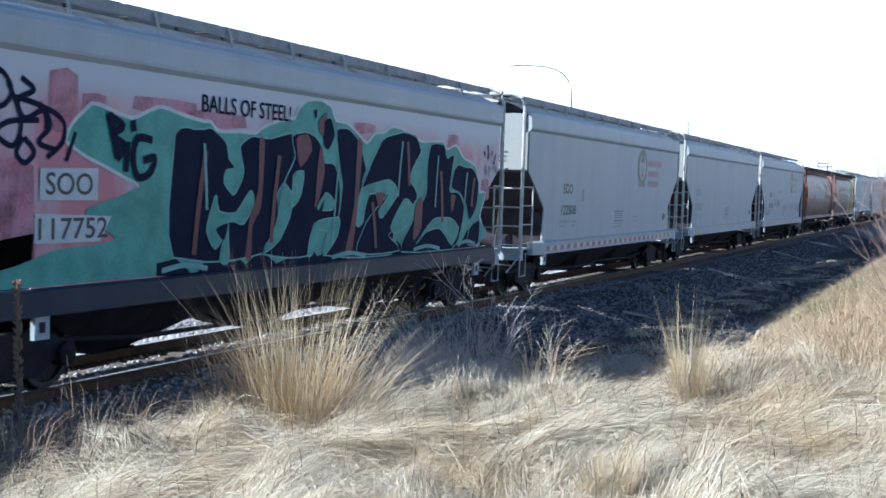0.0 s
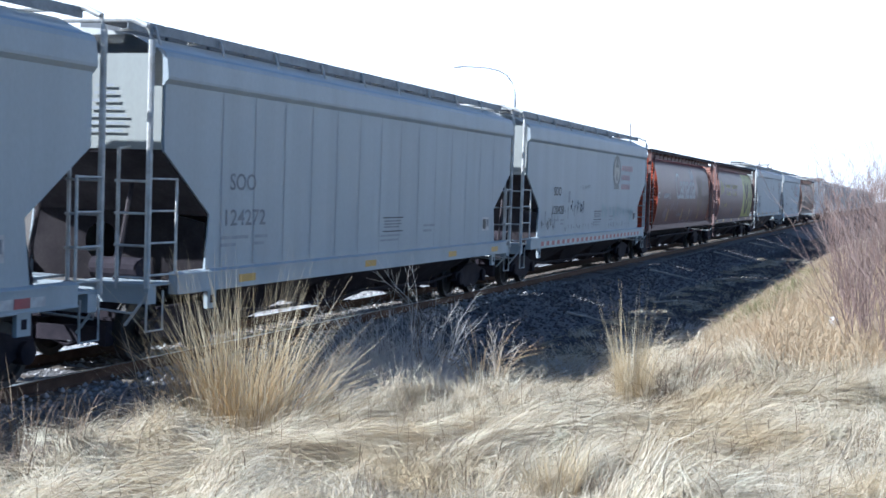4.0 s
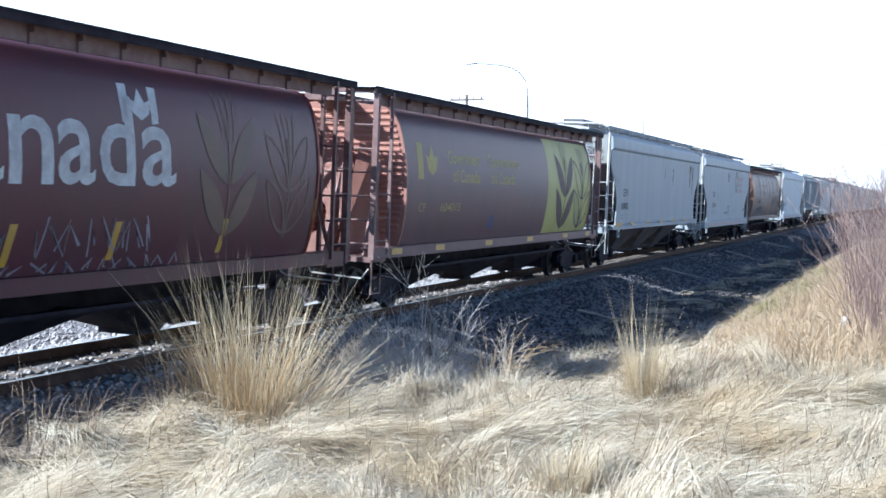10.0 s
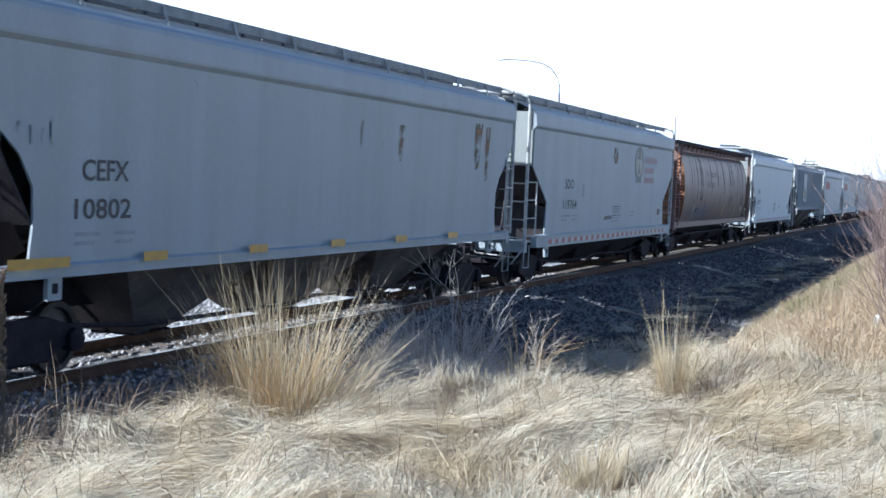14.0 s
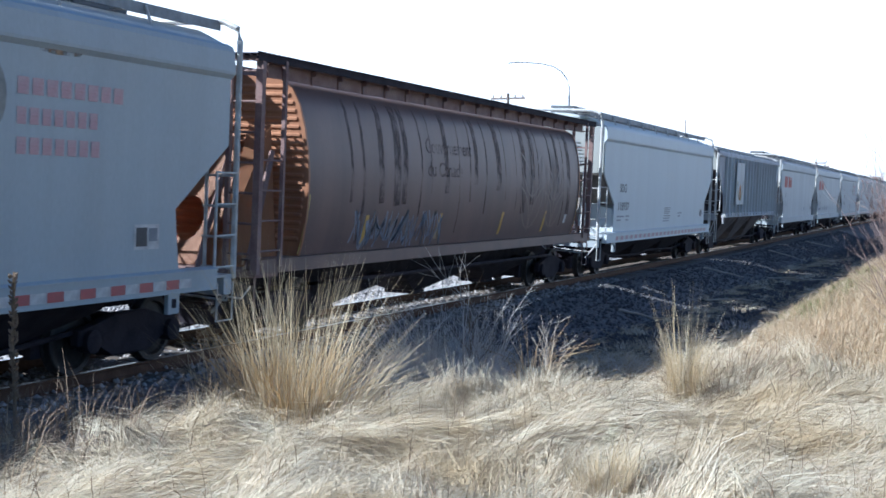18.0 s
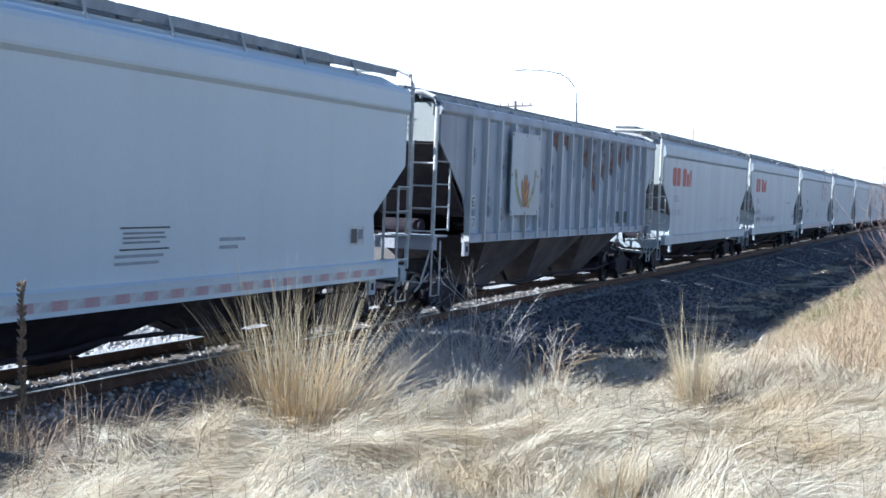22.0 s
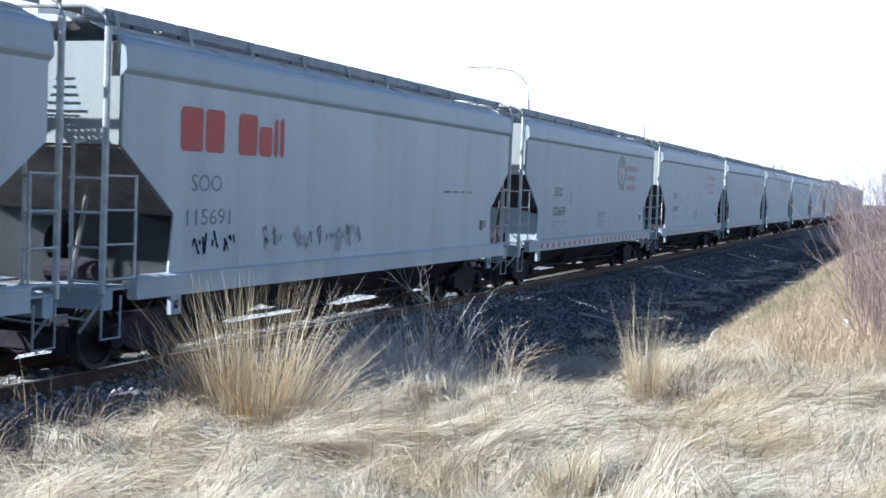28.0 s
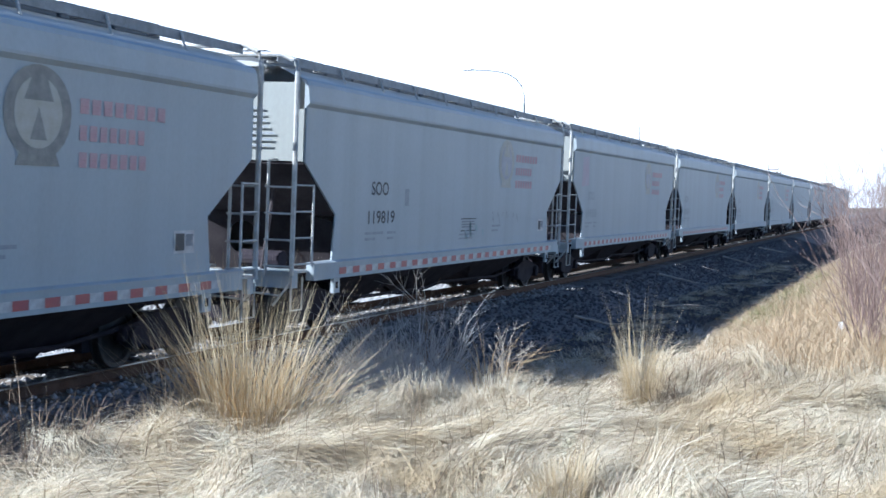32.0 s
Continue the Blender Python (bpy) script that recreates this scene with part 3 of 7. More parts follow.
# ------------------------------------------------------------------ flat-sided covered hopper
def flat_hopper(name, label, length, reach, edge, eave, sill, paint, roof_paint, slope_paint, ribs=(), bays=3, walk_mat=None, bracket=1.86, crown=1.0, walk_up=0.76):
    """edge: the front border of a side sheet, (dx, z) from top to bottom; eave: height of the side's top; sill: bottom and top of the side sill."""
    h = length / 2
    car = empty(name, label, "rail car", "cars of the freight train")
    wy = 1.53
    front = [(x - h, z) for x, z in edge]
    outline = front + [(-x, z) for x, z in front[::-1]]
    for s in (-1, 1):
        bm = bmesh.new()
        prism(bm, outline, s * wy - 0.015, s * wy + 0.015)
        part("side_sheet", bm, paint, car)
        bm = bmesh.new()
        x0 = (0.6 if not ribs else edge[-1][0]) - h
        beam(bm, [(s * (wy + q), z) for q, z in ((-0.06, sill[0] - 0.012), (0.10, sill[0] - 0.012), (0.10, sill[0] + 0.014), (0.085, sill[0] + 0.014), (0.085, sill[1] - 0.014), (0.10, sill[1] - 0.014), (0.10, sill[1] + 0.012), (0.03, sill[1] + 0.04), (-0.06, sill[1] + 0.04))], x0, -x0)
        part("side_sill", bm, paint, car)
    for x in ribs:
        for s in (-1, 1):
            bm = bmesh.new()
            box(bm, x - h - 0.038, x - h + 0.038, s * (wy + 0.065) - 0.06, s * (wy + 0.065) + 0.06, sill[0] + 0.02, eave - 0.02)
            part("rib", bm, paint, car)
    # inner shell: end sheets, and slope sheets that run in and down below them
    zb = edge[1][1] + 0.02
    for s in (-1, 1):
        bm = bmesh.new()
        gable = [(-wy + 0.02, zb), (wy - 0.02, zb), (wy - 0.02, eave + 0.3 * crown), (1.42, eave + 0.39 * crown), (1.0, eave + 0.59 * crown), (-1.0, eave + 0.59 * crown), (-1.42, eave + 0.39 * crown), (-wy + 0.02, eave + 0.3 * crown)]
        beam(bm, gable, s * (h - edge[0][0] + 0.01) - 0.02, s * (h - edge[0][0] + 0.01) + 0.035)
        part("end_sheet", bm, DUSTY_END, car)
        bm = bmesh.new()
        xo = s * (h - edge[0][0] + 0.045)
        box(bm, min(xo, xo + s * 0.16), max(xo, xo + s * 0.16), -0.06, 0.06, zb, eave + 0.35 * crown)
        part("end_stiffener", bm, DUSTY_END, car)
        bm = bmesh.new()
        for k, w in enumerate((0.30, 0.36, 0.42, 0.50, 0.72, 0.66, 0.62)):
            z = zb + 0.86 - 0.105 * k
            box(bm, min(xo + s * 0.021, xo + s * 0.023), max(xo + s * 0.021, xo + s * 0.023), s * 0.55 - w / 2 if s > 0 else -0.62 - w / 2, s * 0.55 + w / 2 if s > 0 else -0.62 + w / 2, z, z + 0.035)
        tagged(part("stencil_lines", bm, SOFT_INK, car), "rows of small unreadable stencilling", kind="stuff")
        ax_, az_ = max(edge, key=lambda q: q[0])
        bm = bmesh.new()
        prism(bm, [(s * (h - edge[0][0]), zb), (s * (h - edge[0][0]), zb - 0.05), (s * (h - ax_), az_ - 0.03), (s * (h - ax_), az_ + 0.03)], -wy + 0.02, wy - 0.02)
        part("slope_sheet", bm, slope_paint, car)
        # bulkhead with a round opening, below the slope sheet
        xb, zc, zl = s * (h - ax_ + 0.06), (az_ + sill[1]) / 2 - 0.05, sill[0] + 0.05
        bm = bmesh.new()
        ring, rim = [], []
        for k in range(32):
            c_, s_ = math.cos(k * math.pi / 16), math.sin(k * math.pi / 16)
            ring.append(bm.verts.new((xb, 0.25 + 0.29 * c_, zc + 0.29 * s_)))
            g = min((wy - 0.03 - 0.25 * (1 if c_ > 0 else -1)) / max(abs(c_), 1e-6), ((az_ - zc) if s_ > 0 else (zc - zl)) / max(abs(s_), 1e-6))
            rim.append(bm.verts.new((xb, 0.25 + g * c_, zc + g * s_)))
        for k in range(32):
            bm.faces.new((ring[k], ring[(k + 1) % 32], rim[(k + 1) % 32], rim[k]))
        bmesh.ops.solidify(bm, geom=bm.faces[:], thickness=0.02)
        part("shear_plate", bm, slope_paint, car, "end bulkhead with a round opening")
        bm = bmesh.new()
        lathe(bm, [(0.16, -0.4), (0.16, 0.4)], pose(s * (h - 0.75), -0.55, sill[0] + 0.30), 14)
        part("brake_reservoir", bm, UNDER, car)
        bm = bmesh.new()
        box(bm, s * (h - ax_) + (0 if s < 0 else -2.2), s * (h - ax_) + (2.2 if s < 0 else 0), -wy + 0.05, wy - 0.05, sill[1] - 0.02, sill[1])
        part("deck_plate", bm, UNDER, car)
        bm = bmesh.new()
        tube(bm, [(s * (h - 0.35), -0.75, 1.15), (s * (h - 0.75), -0.75, zb - 0.45)], 0.035, 6)
        brace = finish("end_brace", bm, slope_paint)
        for y in (0, 1.5):
            share("end_brace", brace, car, pose(0, y, 0))
    # roof: an overhanging eave band along each side, then a shallow crown
    def up(z):
        return eave + (crown * z if z > 0 else z)

    xr = h - edge[0][0] + 0.03
    bm = bmesh.new()
    ridge = [(-1.45, 0.39), (-1.0, 0.60), (-0.46, 0.68), (0, 0.70), (0.46, 0.68), (1.0, 0.60), (1.45, 0.39), (1.42, 0.33), (-1.42, 0.33)]
    beam(bm, [(y, up(z)) for y, z in ridge], -xr, xr)
    roof = part("roof", bm, roof_paint, car)
    lip = [(1.515, -0.115), (1.60, -0.02), (1.605, 0.02), (1.578, 0.29), (1.545, 0.36), (1.46, 0.405), (1.38, 0.405), (1.38, -0.115)]
    for s in (-1, 1):
        bm = bmesh.new()
        beam(bm, [(s * y, up(z)) for y, z in lip], -xr, xr)
        part("eave_band", bm, paint, roof)
    n_h = 12
    step = (length - 2.0) / n_h
    bm = bmesh.new()
    box(bm, 0, step - 0.07, -0.36, 0.36, 0, 0.28 * max(crown, 0.85))
    bmesh.ops.bevel(bm, geom=bm.edges[:], offset=0.02, segments=1, affect="EDGES")
    cover = finish("hatch_cover", bm, HATCH)
    for k in range(n_h):
        share("hatch_cover", cover, roof, pose(-h + 1.0 + step * k, 0, eave + 0.67 * crown))
    # walkways on the roof and their brackets
    wm = walk_mat or GALV
    top = eave + walk_up
    me = grating_mesh("roof_walk", -h - 0.06, h + 0.06, -1.12, -0.62, top, wm)
    bm = bmesh.new()
    box(bm, -h - 0.06, h + 0.06, -1.15, -1.134, top - 0.13, top + 0.01)
    rim = finish("walk_edge", bm, WALK_EDGE)
    bm = bmesh.new()
    tube(bm, [(0, -1.26, eave + 0.46 * crown), (0, -1.16, top - 0.02)], 0.022, 5)
    tube(bm, [(0, -1.16, top - 0.06), (0, -0.60, top - 0.06)], 0.02, 4)
    strut = finish("walk_bracket", bm, RAILING)
    for turn in (0, 180):
        wk = share("roof_walk", me, car, pose(0, 0, 0, 0, 0, turn))
        share("walk_edge", rim, wk)
        x = -h + 0.6
        while x < h:
            share("walk_bracket", strut, wk, pose(x, 0, 0))
            x += bracket
    # posts, ladders, end platform
    for s in (-1, 1):
        xe = s * (h + 0.02)
        bm = bmesh.new()
        tube(bm, [(xe, -1.5, sill[0] + 0.1), (xe, -1.5, top - 0.28), (xe + s * 0.02, -1.44, top - 0.1), (xe + s * 0.02, -1.2, top + 0.0), (xe + s * 0.02, 1.2, top + 0.0),
                  (xe + s * 0.02, 1.44, top - 0.1), (xe, 1.5, top - 0.28), (xe, 1.5, sill[0] + 0.1)], 0.044, 8)
        part("corner_post", bm, RAILING, car, "pale bent-pipe post over the car end", True)
        for y in (-1.5, 1.5):
            lad = None
            bm = bmesh.new()
            yi = y * 0.68
            tube(bm, [(xe, yi, sill[0] + 0.08), (xe, yi, zb + 0.0)], 0.026, 6)
            tube(bm, [(xe, yi, zb), (s * (h - edge[0][0]), yi, zb + 0.03)], 0.02, 6)
            lad = part("ladder", bm, RAILING, car, "pale end ladder")
            for k in range(4):
                z = sill[0] + 0.24 + 0.44 * k
                bm = bmesh.new()
                tube(bm, [(xe, yi - (0.05 if y > 0 else -0.05), z), (xe, y, z)], 0.02, 6)
                part("rung", bm, RAILING, lad)
            bm = bmesh.new()
            xs = s * (h - 0.6)
            yy = y * 1.045
            tube(bm, [(xs, yy, sill[0] + 0.25), (xs, yy, zb - 0.38)], 0.02, 6)
            lad = part("side_ladder", bm, RAILING, car, "pale side ladder")
            for k in range(4):
                z = sill[0] + 0.28 + 0.44 * k
                bm = bmesh.new()
                tube(bm, [(xs, yy, z), (xe, yy - (0.05 if y > 0 else -0.05), z)], 0.016, 6)
                part("rung", bm, RAILING, lad)
            bm = bmesh.new()
            stirrup(bm, xe, xe - s * 0.42, y, sill[0] + 0.05, 0.55)
            tube(bm, [(xe, y, sill[0]), (xe - s * 0.0, y * 0.85, 0.75), (xe, y * 0.78, 0.62)], 0.02, 6)
            part("stirrup_step", bm, RAILING, car)
        bm = bmesh.new()
        for y0, y1 in ((-1.5, -0.35), (0.35, 1.5)):
            box(bm, min(xe, s * (h - 0.75)), max(xe, s * (h - 0.75)), y0, y1, sill[0] + 0.125, sill[0] + 0.16)
            part("end_platform", bm, paint, car)
            bm = bmesh.new()
        box(bm, s * (h - 0.12) - 0.1, s * (h - 0.12) + 0.1, -1.5, 1.5, sill[0] - 0.12, sill[0] + 0.12)
        part("end_sill", bm, paint, car)
        for y in (-1.56, 1.56):
            bm = bmesh.new()
            box(bm, s * (h - 1.62) - 0.13, s * (h - 1.62) + 0.13, y - 0.03, y + 0.03, sill[0] - 0.28, sill[0])
            jp = part("jacking_pad", bm, paint, car)
            bm = bmesh.new()
            box(bm, s * (h - 1.62) - 0.05, s * (h - 1.62) + 0.05, y - 0.036, y + 0.036, sill[0] - 0.20, sill[0] - 0.08)
            part("jacking_hole", bm, UNDER, jp)
    # centre sill and discharge bays
    bm = bmesh.new()
    box(bm, -h - 0.1, h + 0.1, -0.22, 0.22, 0.72, 1.08)
    part("centre_sill", bm, UNDER, car)
    high = sill[0] > 1.2
    ends = 3.3 if high else 2.45
    span = (length - 2 * ends) / bays
    for k in range(bays):
        x0 = -h + ends + span * k
        xm = x0 + span / 2
        for s in (-1, 1):
            bm = bmesh.new()
            bx_, by_ = (0.36, 0.46) if high else (0.42, 0.40)
            crotch = sill[0] + 0.05 if high else 0.84
            levels = [(x0, x0 + span, 1.42 if high else 1.30, sill[0] + 0.1), (x0, x0 + span, 1.40 if high else 1.05, crotch), (xm - bx_, xm + bx_, by_, 0.26)]
            rows = [[bm.verts.new(p) for p in ((a0, s * 0.05, z), (a1, s * 0.05, z), (a1, s * yo, z), (a0, s * yo, z))] for a0, a1, yo, z in levels]
            for t_, b_ in zip(rows, rows[1:]):
                for i in range(4):
                    bm.faces.new((t_[i], t_[(i + 1) % 4], b_[(i + 1) % 4], b_[i]))
            bm.faces.new(rows[-1])
            bay = part("discharge_hopper", bm, CHUTE if high else UNDER, car, "sloping discharge chute under the car")
            bm = bmesh.new()
            box(bm, xm - 0.26, xm + 0.26, s * 0.19 - 0.16, s * 0.19 + 0.16, 0.21, 0.28)
            tube(bm, [(xm, s * 0.35, 0.25), (xm, s * 0.8, 0.34)], 0.022, 6)
            part("outlet_gate", bm, UNDER, bay)
    for s in (-1, 1):
        bm = bmesh.new()
        tube(bm, [(-h + 2.6, s * 0.95, 0.62), (-h + 4.5, s * 0.9, 0.47), (-0.6, s * 0.9, 0.44), (0.4, s * 0.88, 0.52), (h - 4.2, s * 0.9, 0.45), (h - 2.6, s * 0.95, 0.60)], 0.035, 6)
        part("brake_pipe", bm, UNDER, car)
    trucks(car, (-h + 1.8, h - 1.8))
    couplers(car, h, reach)
    return car


# ------------------------------------------------------------------ round-sided covered hopper
SECTION = [(0.0, 4.22), (0.55, 4.19), (1.08, 4.13), (1.30, 4.0), (1.43, 3.75), (1.52, 3.4), (1.575, 3.05), (1.60, 2.7), (1.59, 2.3), (1.55, 1.95), (1.49, 1.62), (1.42, 1.38), (1.1, 1.2), (0.0, 1.1)]
SEC_Z = np.array([p[1] for p in SECTION][::-1])
SEC_Y = np.array([p[0] for p in SECTION][::-1])


def bulge(z):
    return float(np.interp(z, SEC_Z, SEC_Y))


def round_hopper(name, label, length, reach, paint, end_paint, rail_mat, fascia):
    h = length / 2
    car = empty(name, label, "rail car", "cars of the freight train")
    ring = [(-y, z) for y, z in SECTION] + [(y, z) for y, z in SECTION[-2:0:-1]]

    def cut(z):
        return 1.30 + (4.2 - z) * 0.06

    bm = bmesh.new()
    stations = [0, 0.06, 0.12] + [0.12 + 0.76 * k / 16 for k in range(1, 17)] + [0.94, 1.0]
    loops = []
    for st in stations:
        loops.append([bm.verts.new((-h + cut(z) + st * (length - 2 * cut(z)), y, z)) for y, z in ring])
    for p, q in zip(loops, loops[1:]):
        for i in range(len(ring)):
            bm.faces.new((p[i], p[(i + 1) % len(ring)], q[(i + 1) % len(ring)], q[i]))
    part("tank", bm, paint, car, smooth=True)
    for s in (-1, 1):
        bm = bmesh.new()
        f = [bm.verts.new((s * (h - cut(z) + 0.01), y * 1.012, z)) for y, z in ring]
        g = [bm.verts.new((s * (h - cut(z) - 0.05), y * 1.012, z)) for y, z in ring]
        bm.faces.new(f)
        for i in range(len(ring)):
            bm.faces.new((f[i], f[(i + 1) % len(ring)], g[(i + 1) % len(ring)], g[i]))
        part("end_sheet", bm, end_paint, car, "sloping painted tank end", True)
        for k in range(20):
            z = 4.02 - 0.125 * k
            y = bulge(z) - 0.05
            bm = bmesh.new()
            beam(bm, [(-y, z - 0.045), (y, z - 0.045), (y, z + 0.045), (-y, z + 0.045)], s * (h - cut(z)) - 0.035, s * (h - cut(z)) + 0.035)
            bmesh.ops.bevel(bm, geom=bm.edges[:], offset=0.03, segments=1, affect="EDGES")
            part("corrugation", bm, end_paint, car)
        # sloping centre panel with a round opening, and a wing on each side of it
        bm = bmesh.new()
        low_, top_ = Vector((s * (h - 0.28), 0, 1.22)), Vector((s * (h - 1.08), 0, 3.42))
        upw = (top_ - low_).normalized()
        mid_ = low_ + upw * 0.75
        hole, rim_ = [], []
        for k in range(24):
            c_, s_ = math.cos(k * math.pi / 12), math.sin(k * math.pi / 12)
            hole.append(bm.verts.new(mid_ + Vector((0, 0.27 * c_, 0)) + upw * 0.36 * s_))
            g = min(0.62 / max(abs(c_), 1e-6), (1.58 if s_ > 0 else 0.75) / max(abs(s_), 1e-6))
            wide = 0.8 + 0.32 * (0.5 + 0.5 * g * s_ / 1.58)
            rim_.append(bm.verts.new(mid_ + Vector((0, g * c_ * wide, 0)) + upw * g * s_))
        for k in range(24):
            bm.faces.new((hole[k], hole[(k + 1) % 24], rim_[(k + 1) % 24], rim_[k]))
        bmesh.ops.solidify(bm, geom=bm.faces[:], thickness=0.02)
        part("slope_panel", bm, end_paint, car, "smooth sloping centre panel with a round opening")
        for y in (-1, 1):
            bm = bmesh.new()
            vs = [bm.verts.new(p) for p in ((s * (h - 0.30), y * 0.62, 1.22), (s * (h - 1.08), y * 0.70, 3.42), (s * (h - 1.20), y * 1.02, 3.42), (s * (h - 1.33), y * 1.12, 1.22))]
            bm.faces.new(vs)
            bmesh.ops.solidify(bm, geom=bm.faces[:], thickness=0.02)
            part("slope_wing", bm, end_paint, car)
        for y in (-1.3, -0.45, 0.45, 1.3):
            bm = bmesh.new()
            tube(bm, [(s * (h - 0.1), y, 1.2), (s * (h - 1.0), y * 0.9, 3.0)], 0.05, 4)
            part("end_brace", bm, rail_mat, car, "slanting brace of the car end")
        xe = s * (h + 0.0)
        for y in (-1.5, 1.5):
            bm = bmesh.new()
            box(bm, xe - 0.055, xe + 0.055, y - 0.055, y + 0.055, 1.15, 4.38)
            part("corner_post", bm, rail_mat, car)
            bm = bmesh.new()
            box(bm, xe - 0.035, xe + 0.035, y * 0.66 - 0.035, y * 0.66 + 0.035, 1.15, 4.30)
            lad = part("ladder", bm, rail_mat, car, "tall end ladder")
            for k in range(7):
                bm = bmesh.new()
                z = 1.45 + 0.45 * k
                tube(bm, [(xe, y * 0.66, z), (xe, y, z)], 0.02, 6)
                part("rung", bm, rail_mat, lad)
            bm = bmesh.new()
            xs = s * (h - 0.66)
            box(bm, xs - 0.03, xs + 0.03, y * 1.03 - 0.03, y * 1.03 + 0.03, 1.25, 4.35)
            sl = part("side_ladder", bm, rail_mat, car)
            for k in range(4):
                bm = bmesh.new()
                tube(bm, [(xs, y * 1.03, 1.5 + 0.45 * k), (xe, y * 1.03, 1.5 + 0.45 * k)], 0.016, 6)
                part("rung", bm, rail_mat, sl)
            bm = bmesh.new()
            stirrup(bm, xe, xe - s * 0.45, y, 1.1, 0.5)
            part("stirrup_step", bm, rail_mat, car)
        bm = bmesh.new()
        box(bm, xe - 0.05, xe + 0.05, -1.5, 1.5, 4.30, 4.385)
        box(bm, min(xe, xe - s * 0.7), max(xe, xe - s * 0.7), -1.5, 1.5, 1.10, 1.20)
        part("end_frame", bm, rail_mat, car)
    # fascia below the roof walk, with small brackets
    bm = bmesh.new()
    box(bm, -0.02, 0.02, -1.46, -1.36, 4.22, 4.34)
    box(bm, -0.02, 0.02, -1.39, -1.36, 4.08, 4.22)
    lug = finish("walk_bracket", bm, fascia)
    for s in (-1, 1):
        bm = bmesh.new()
        box(bm, -h + 0.45, h - 0.45, s * 1.345 - 0.015, s * 1.345 + 0.015, 4.10, 4.30)
        box(bm, -h + 0.45, h - 0.45, s * 1.34 - 0.05, s * 1.34 + 0.05, 4.30, 4.33)
        fa = part("roof_fascia", bm, fascia, car, "plate along the top of the tank")
        x = -h + 0.9
        while x < h - 0.6:
            share("walk_bracket", lug, fa, pose(x, 0, 0, 0, 0, 0 if s < 0 else 180))
            x += 0.95
        bm = bmesh.new()
        box(bm, -h + 0.1, h - 0.1, s * 1.50 - 0.04, s * 1.50 + 0.04, 1.16, 1.36)
        box(bm, -h + 0.1, h - 0.1, min(s * 1.2, s * 1.54), max(s * 1.2, s * 1.54), 1.345, 1.37)
        part("side_sill", bm, paint, car)
        me = grating_mesh("roof_walk", -h - 0.2, h + 0.2, -1.55, -0.95, 4.40, UNDER)
        share("roof_walk", me, car, pose(0, 0, 0, 0, 0, 0 if s < 0 else 180))
        bm = bmesh.new()
        box(bm, -h - 0.2, h + 0.2, s * 1.55 - 0.012, s * 1.55 + 0.012, 4.29, 4.42)
        part("walk_edge", bm, UNDER, car, "dark edge plate of the roof walk")
        g = grating_mesh("end_walk", -0.02, 0.40, -0.95, 0.95, 4.40, UNDER, 0.10, 12)
        share("end_walk", g, car, pose(s * h, 0, 0, 0, 0, 0 if s < 0 else 180))
    bm = bmesh.new()
    box(bm, -h + 0.7, h - 0.7, -0.35, 0.35, 4.2, 4.34)
    part("hatch_cover", bm, fascia, car, "long trough hatch along the roof")
    bm = bmesh.new()
    box(bm, -h - 0.1, h + 0.1, -0.22, 0.22, 0.72, 1.08)
    part("centre_sill", bm, UNDER, car)
    for s in (-1, 1):
        bm = bmesh.new()
        tube(bm, [(-h + 3, s * 1.3, 0.86), (h - 3, s * 1.3, 0.86)], 0.04, 6)
        part("air_pipe", bm, UNDER, car)
    span = (length - 5.0) / 3
    for k in range(3):
        x0 = -h + 2.5 + span * k
        xm = x0 + span / 2
        bm = bmesh.new()
        t_ = [bm.verts.new(p) for p in ((x0, -0.9, 0.78), (x0 + span, -0.9, 0.78), (x0 + span, 0.9, 0.78), (x0, 0.9, 0.78))]
        b_ = [bm.verts.new(p) for p in ((xm - 0.22, -0.32, 0.28), (xm + 0.22, -0.32, 0.28), (xm + 0.22, 0.32, 0.28), (xm - 0.22, 0.32, 0.28))]
        for i in range(4):
            bm.faces.new((t_[i], t_[(i + 1) % 4], b_[(i + 1) % 4], b_[i]))
        bm.faces.new(b_)
        bay = part("discharge_hopper", bm, UNDER, car, "dark sloping discharge chute")
        bm = bmesh.new()
        box(bm, xm - 0.26, xm + 0.26, -0.35, 0.35, 0.21, 0.28)
        part("outlet_gate", bm, UNDER, bay)
    trucks(car, (-h + 1.85, h - 1.85))
    couplers(car, h, reach)
    return car


# ------------------------------------------------------------------ the train
PLAIN_EDGE = [(0.28, 4.03), (0.28, 3.02), (1.58, 2.14), (1.46, 1.28)]
LONG_EDGE = [(0.20, 4.05), (0.20, 3.50), (0.55, 3.06), (1.00, 2.72), (1.24, 2.36), (1.26, 1.95), (1.18, 1.42)]
RIB_EDGE = [(0.10, 4.16), (0.10, 3.52), (1.42, 2.48), (1.60, 2.10), (1.60, 1.58)]
REACH = 0.5

CARS = {}


def place(k, car):
    CARS[k] = car
    return car


GREY_LABEL = "pale grey covered hopper car with black lettering and roof walkways"
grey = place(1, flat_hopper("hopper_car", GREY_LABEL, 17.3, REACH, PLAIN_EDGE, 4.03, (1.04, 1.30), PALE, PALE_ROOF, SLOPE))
for k in (-1, 0, 2, 3, 7, 9, 11, 12, 13, 14, 15, 16, 17, 18, 19, 20, 21, 22, 23):
    place(k, copy_thing(grey, Matrix()))
canada = place(4, round_hopper("cylindrical_hopper_car", "dark maroon round-sided hopper car with white lettering and orange-red ends", 17.4, REACH, MAROON, RED_END, DARK_RAILING, FASCIA))
place(5, round_hopper("cylindrical_hopper_car", "faded maroon round-sided hopper car with a yellow wheat-ear panel", 18.3, REACH + 0.15, FADED_MAROON, PINK_END, FASCIA, FASCIA))
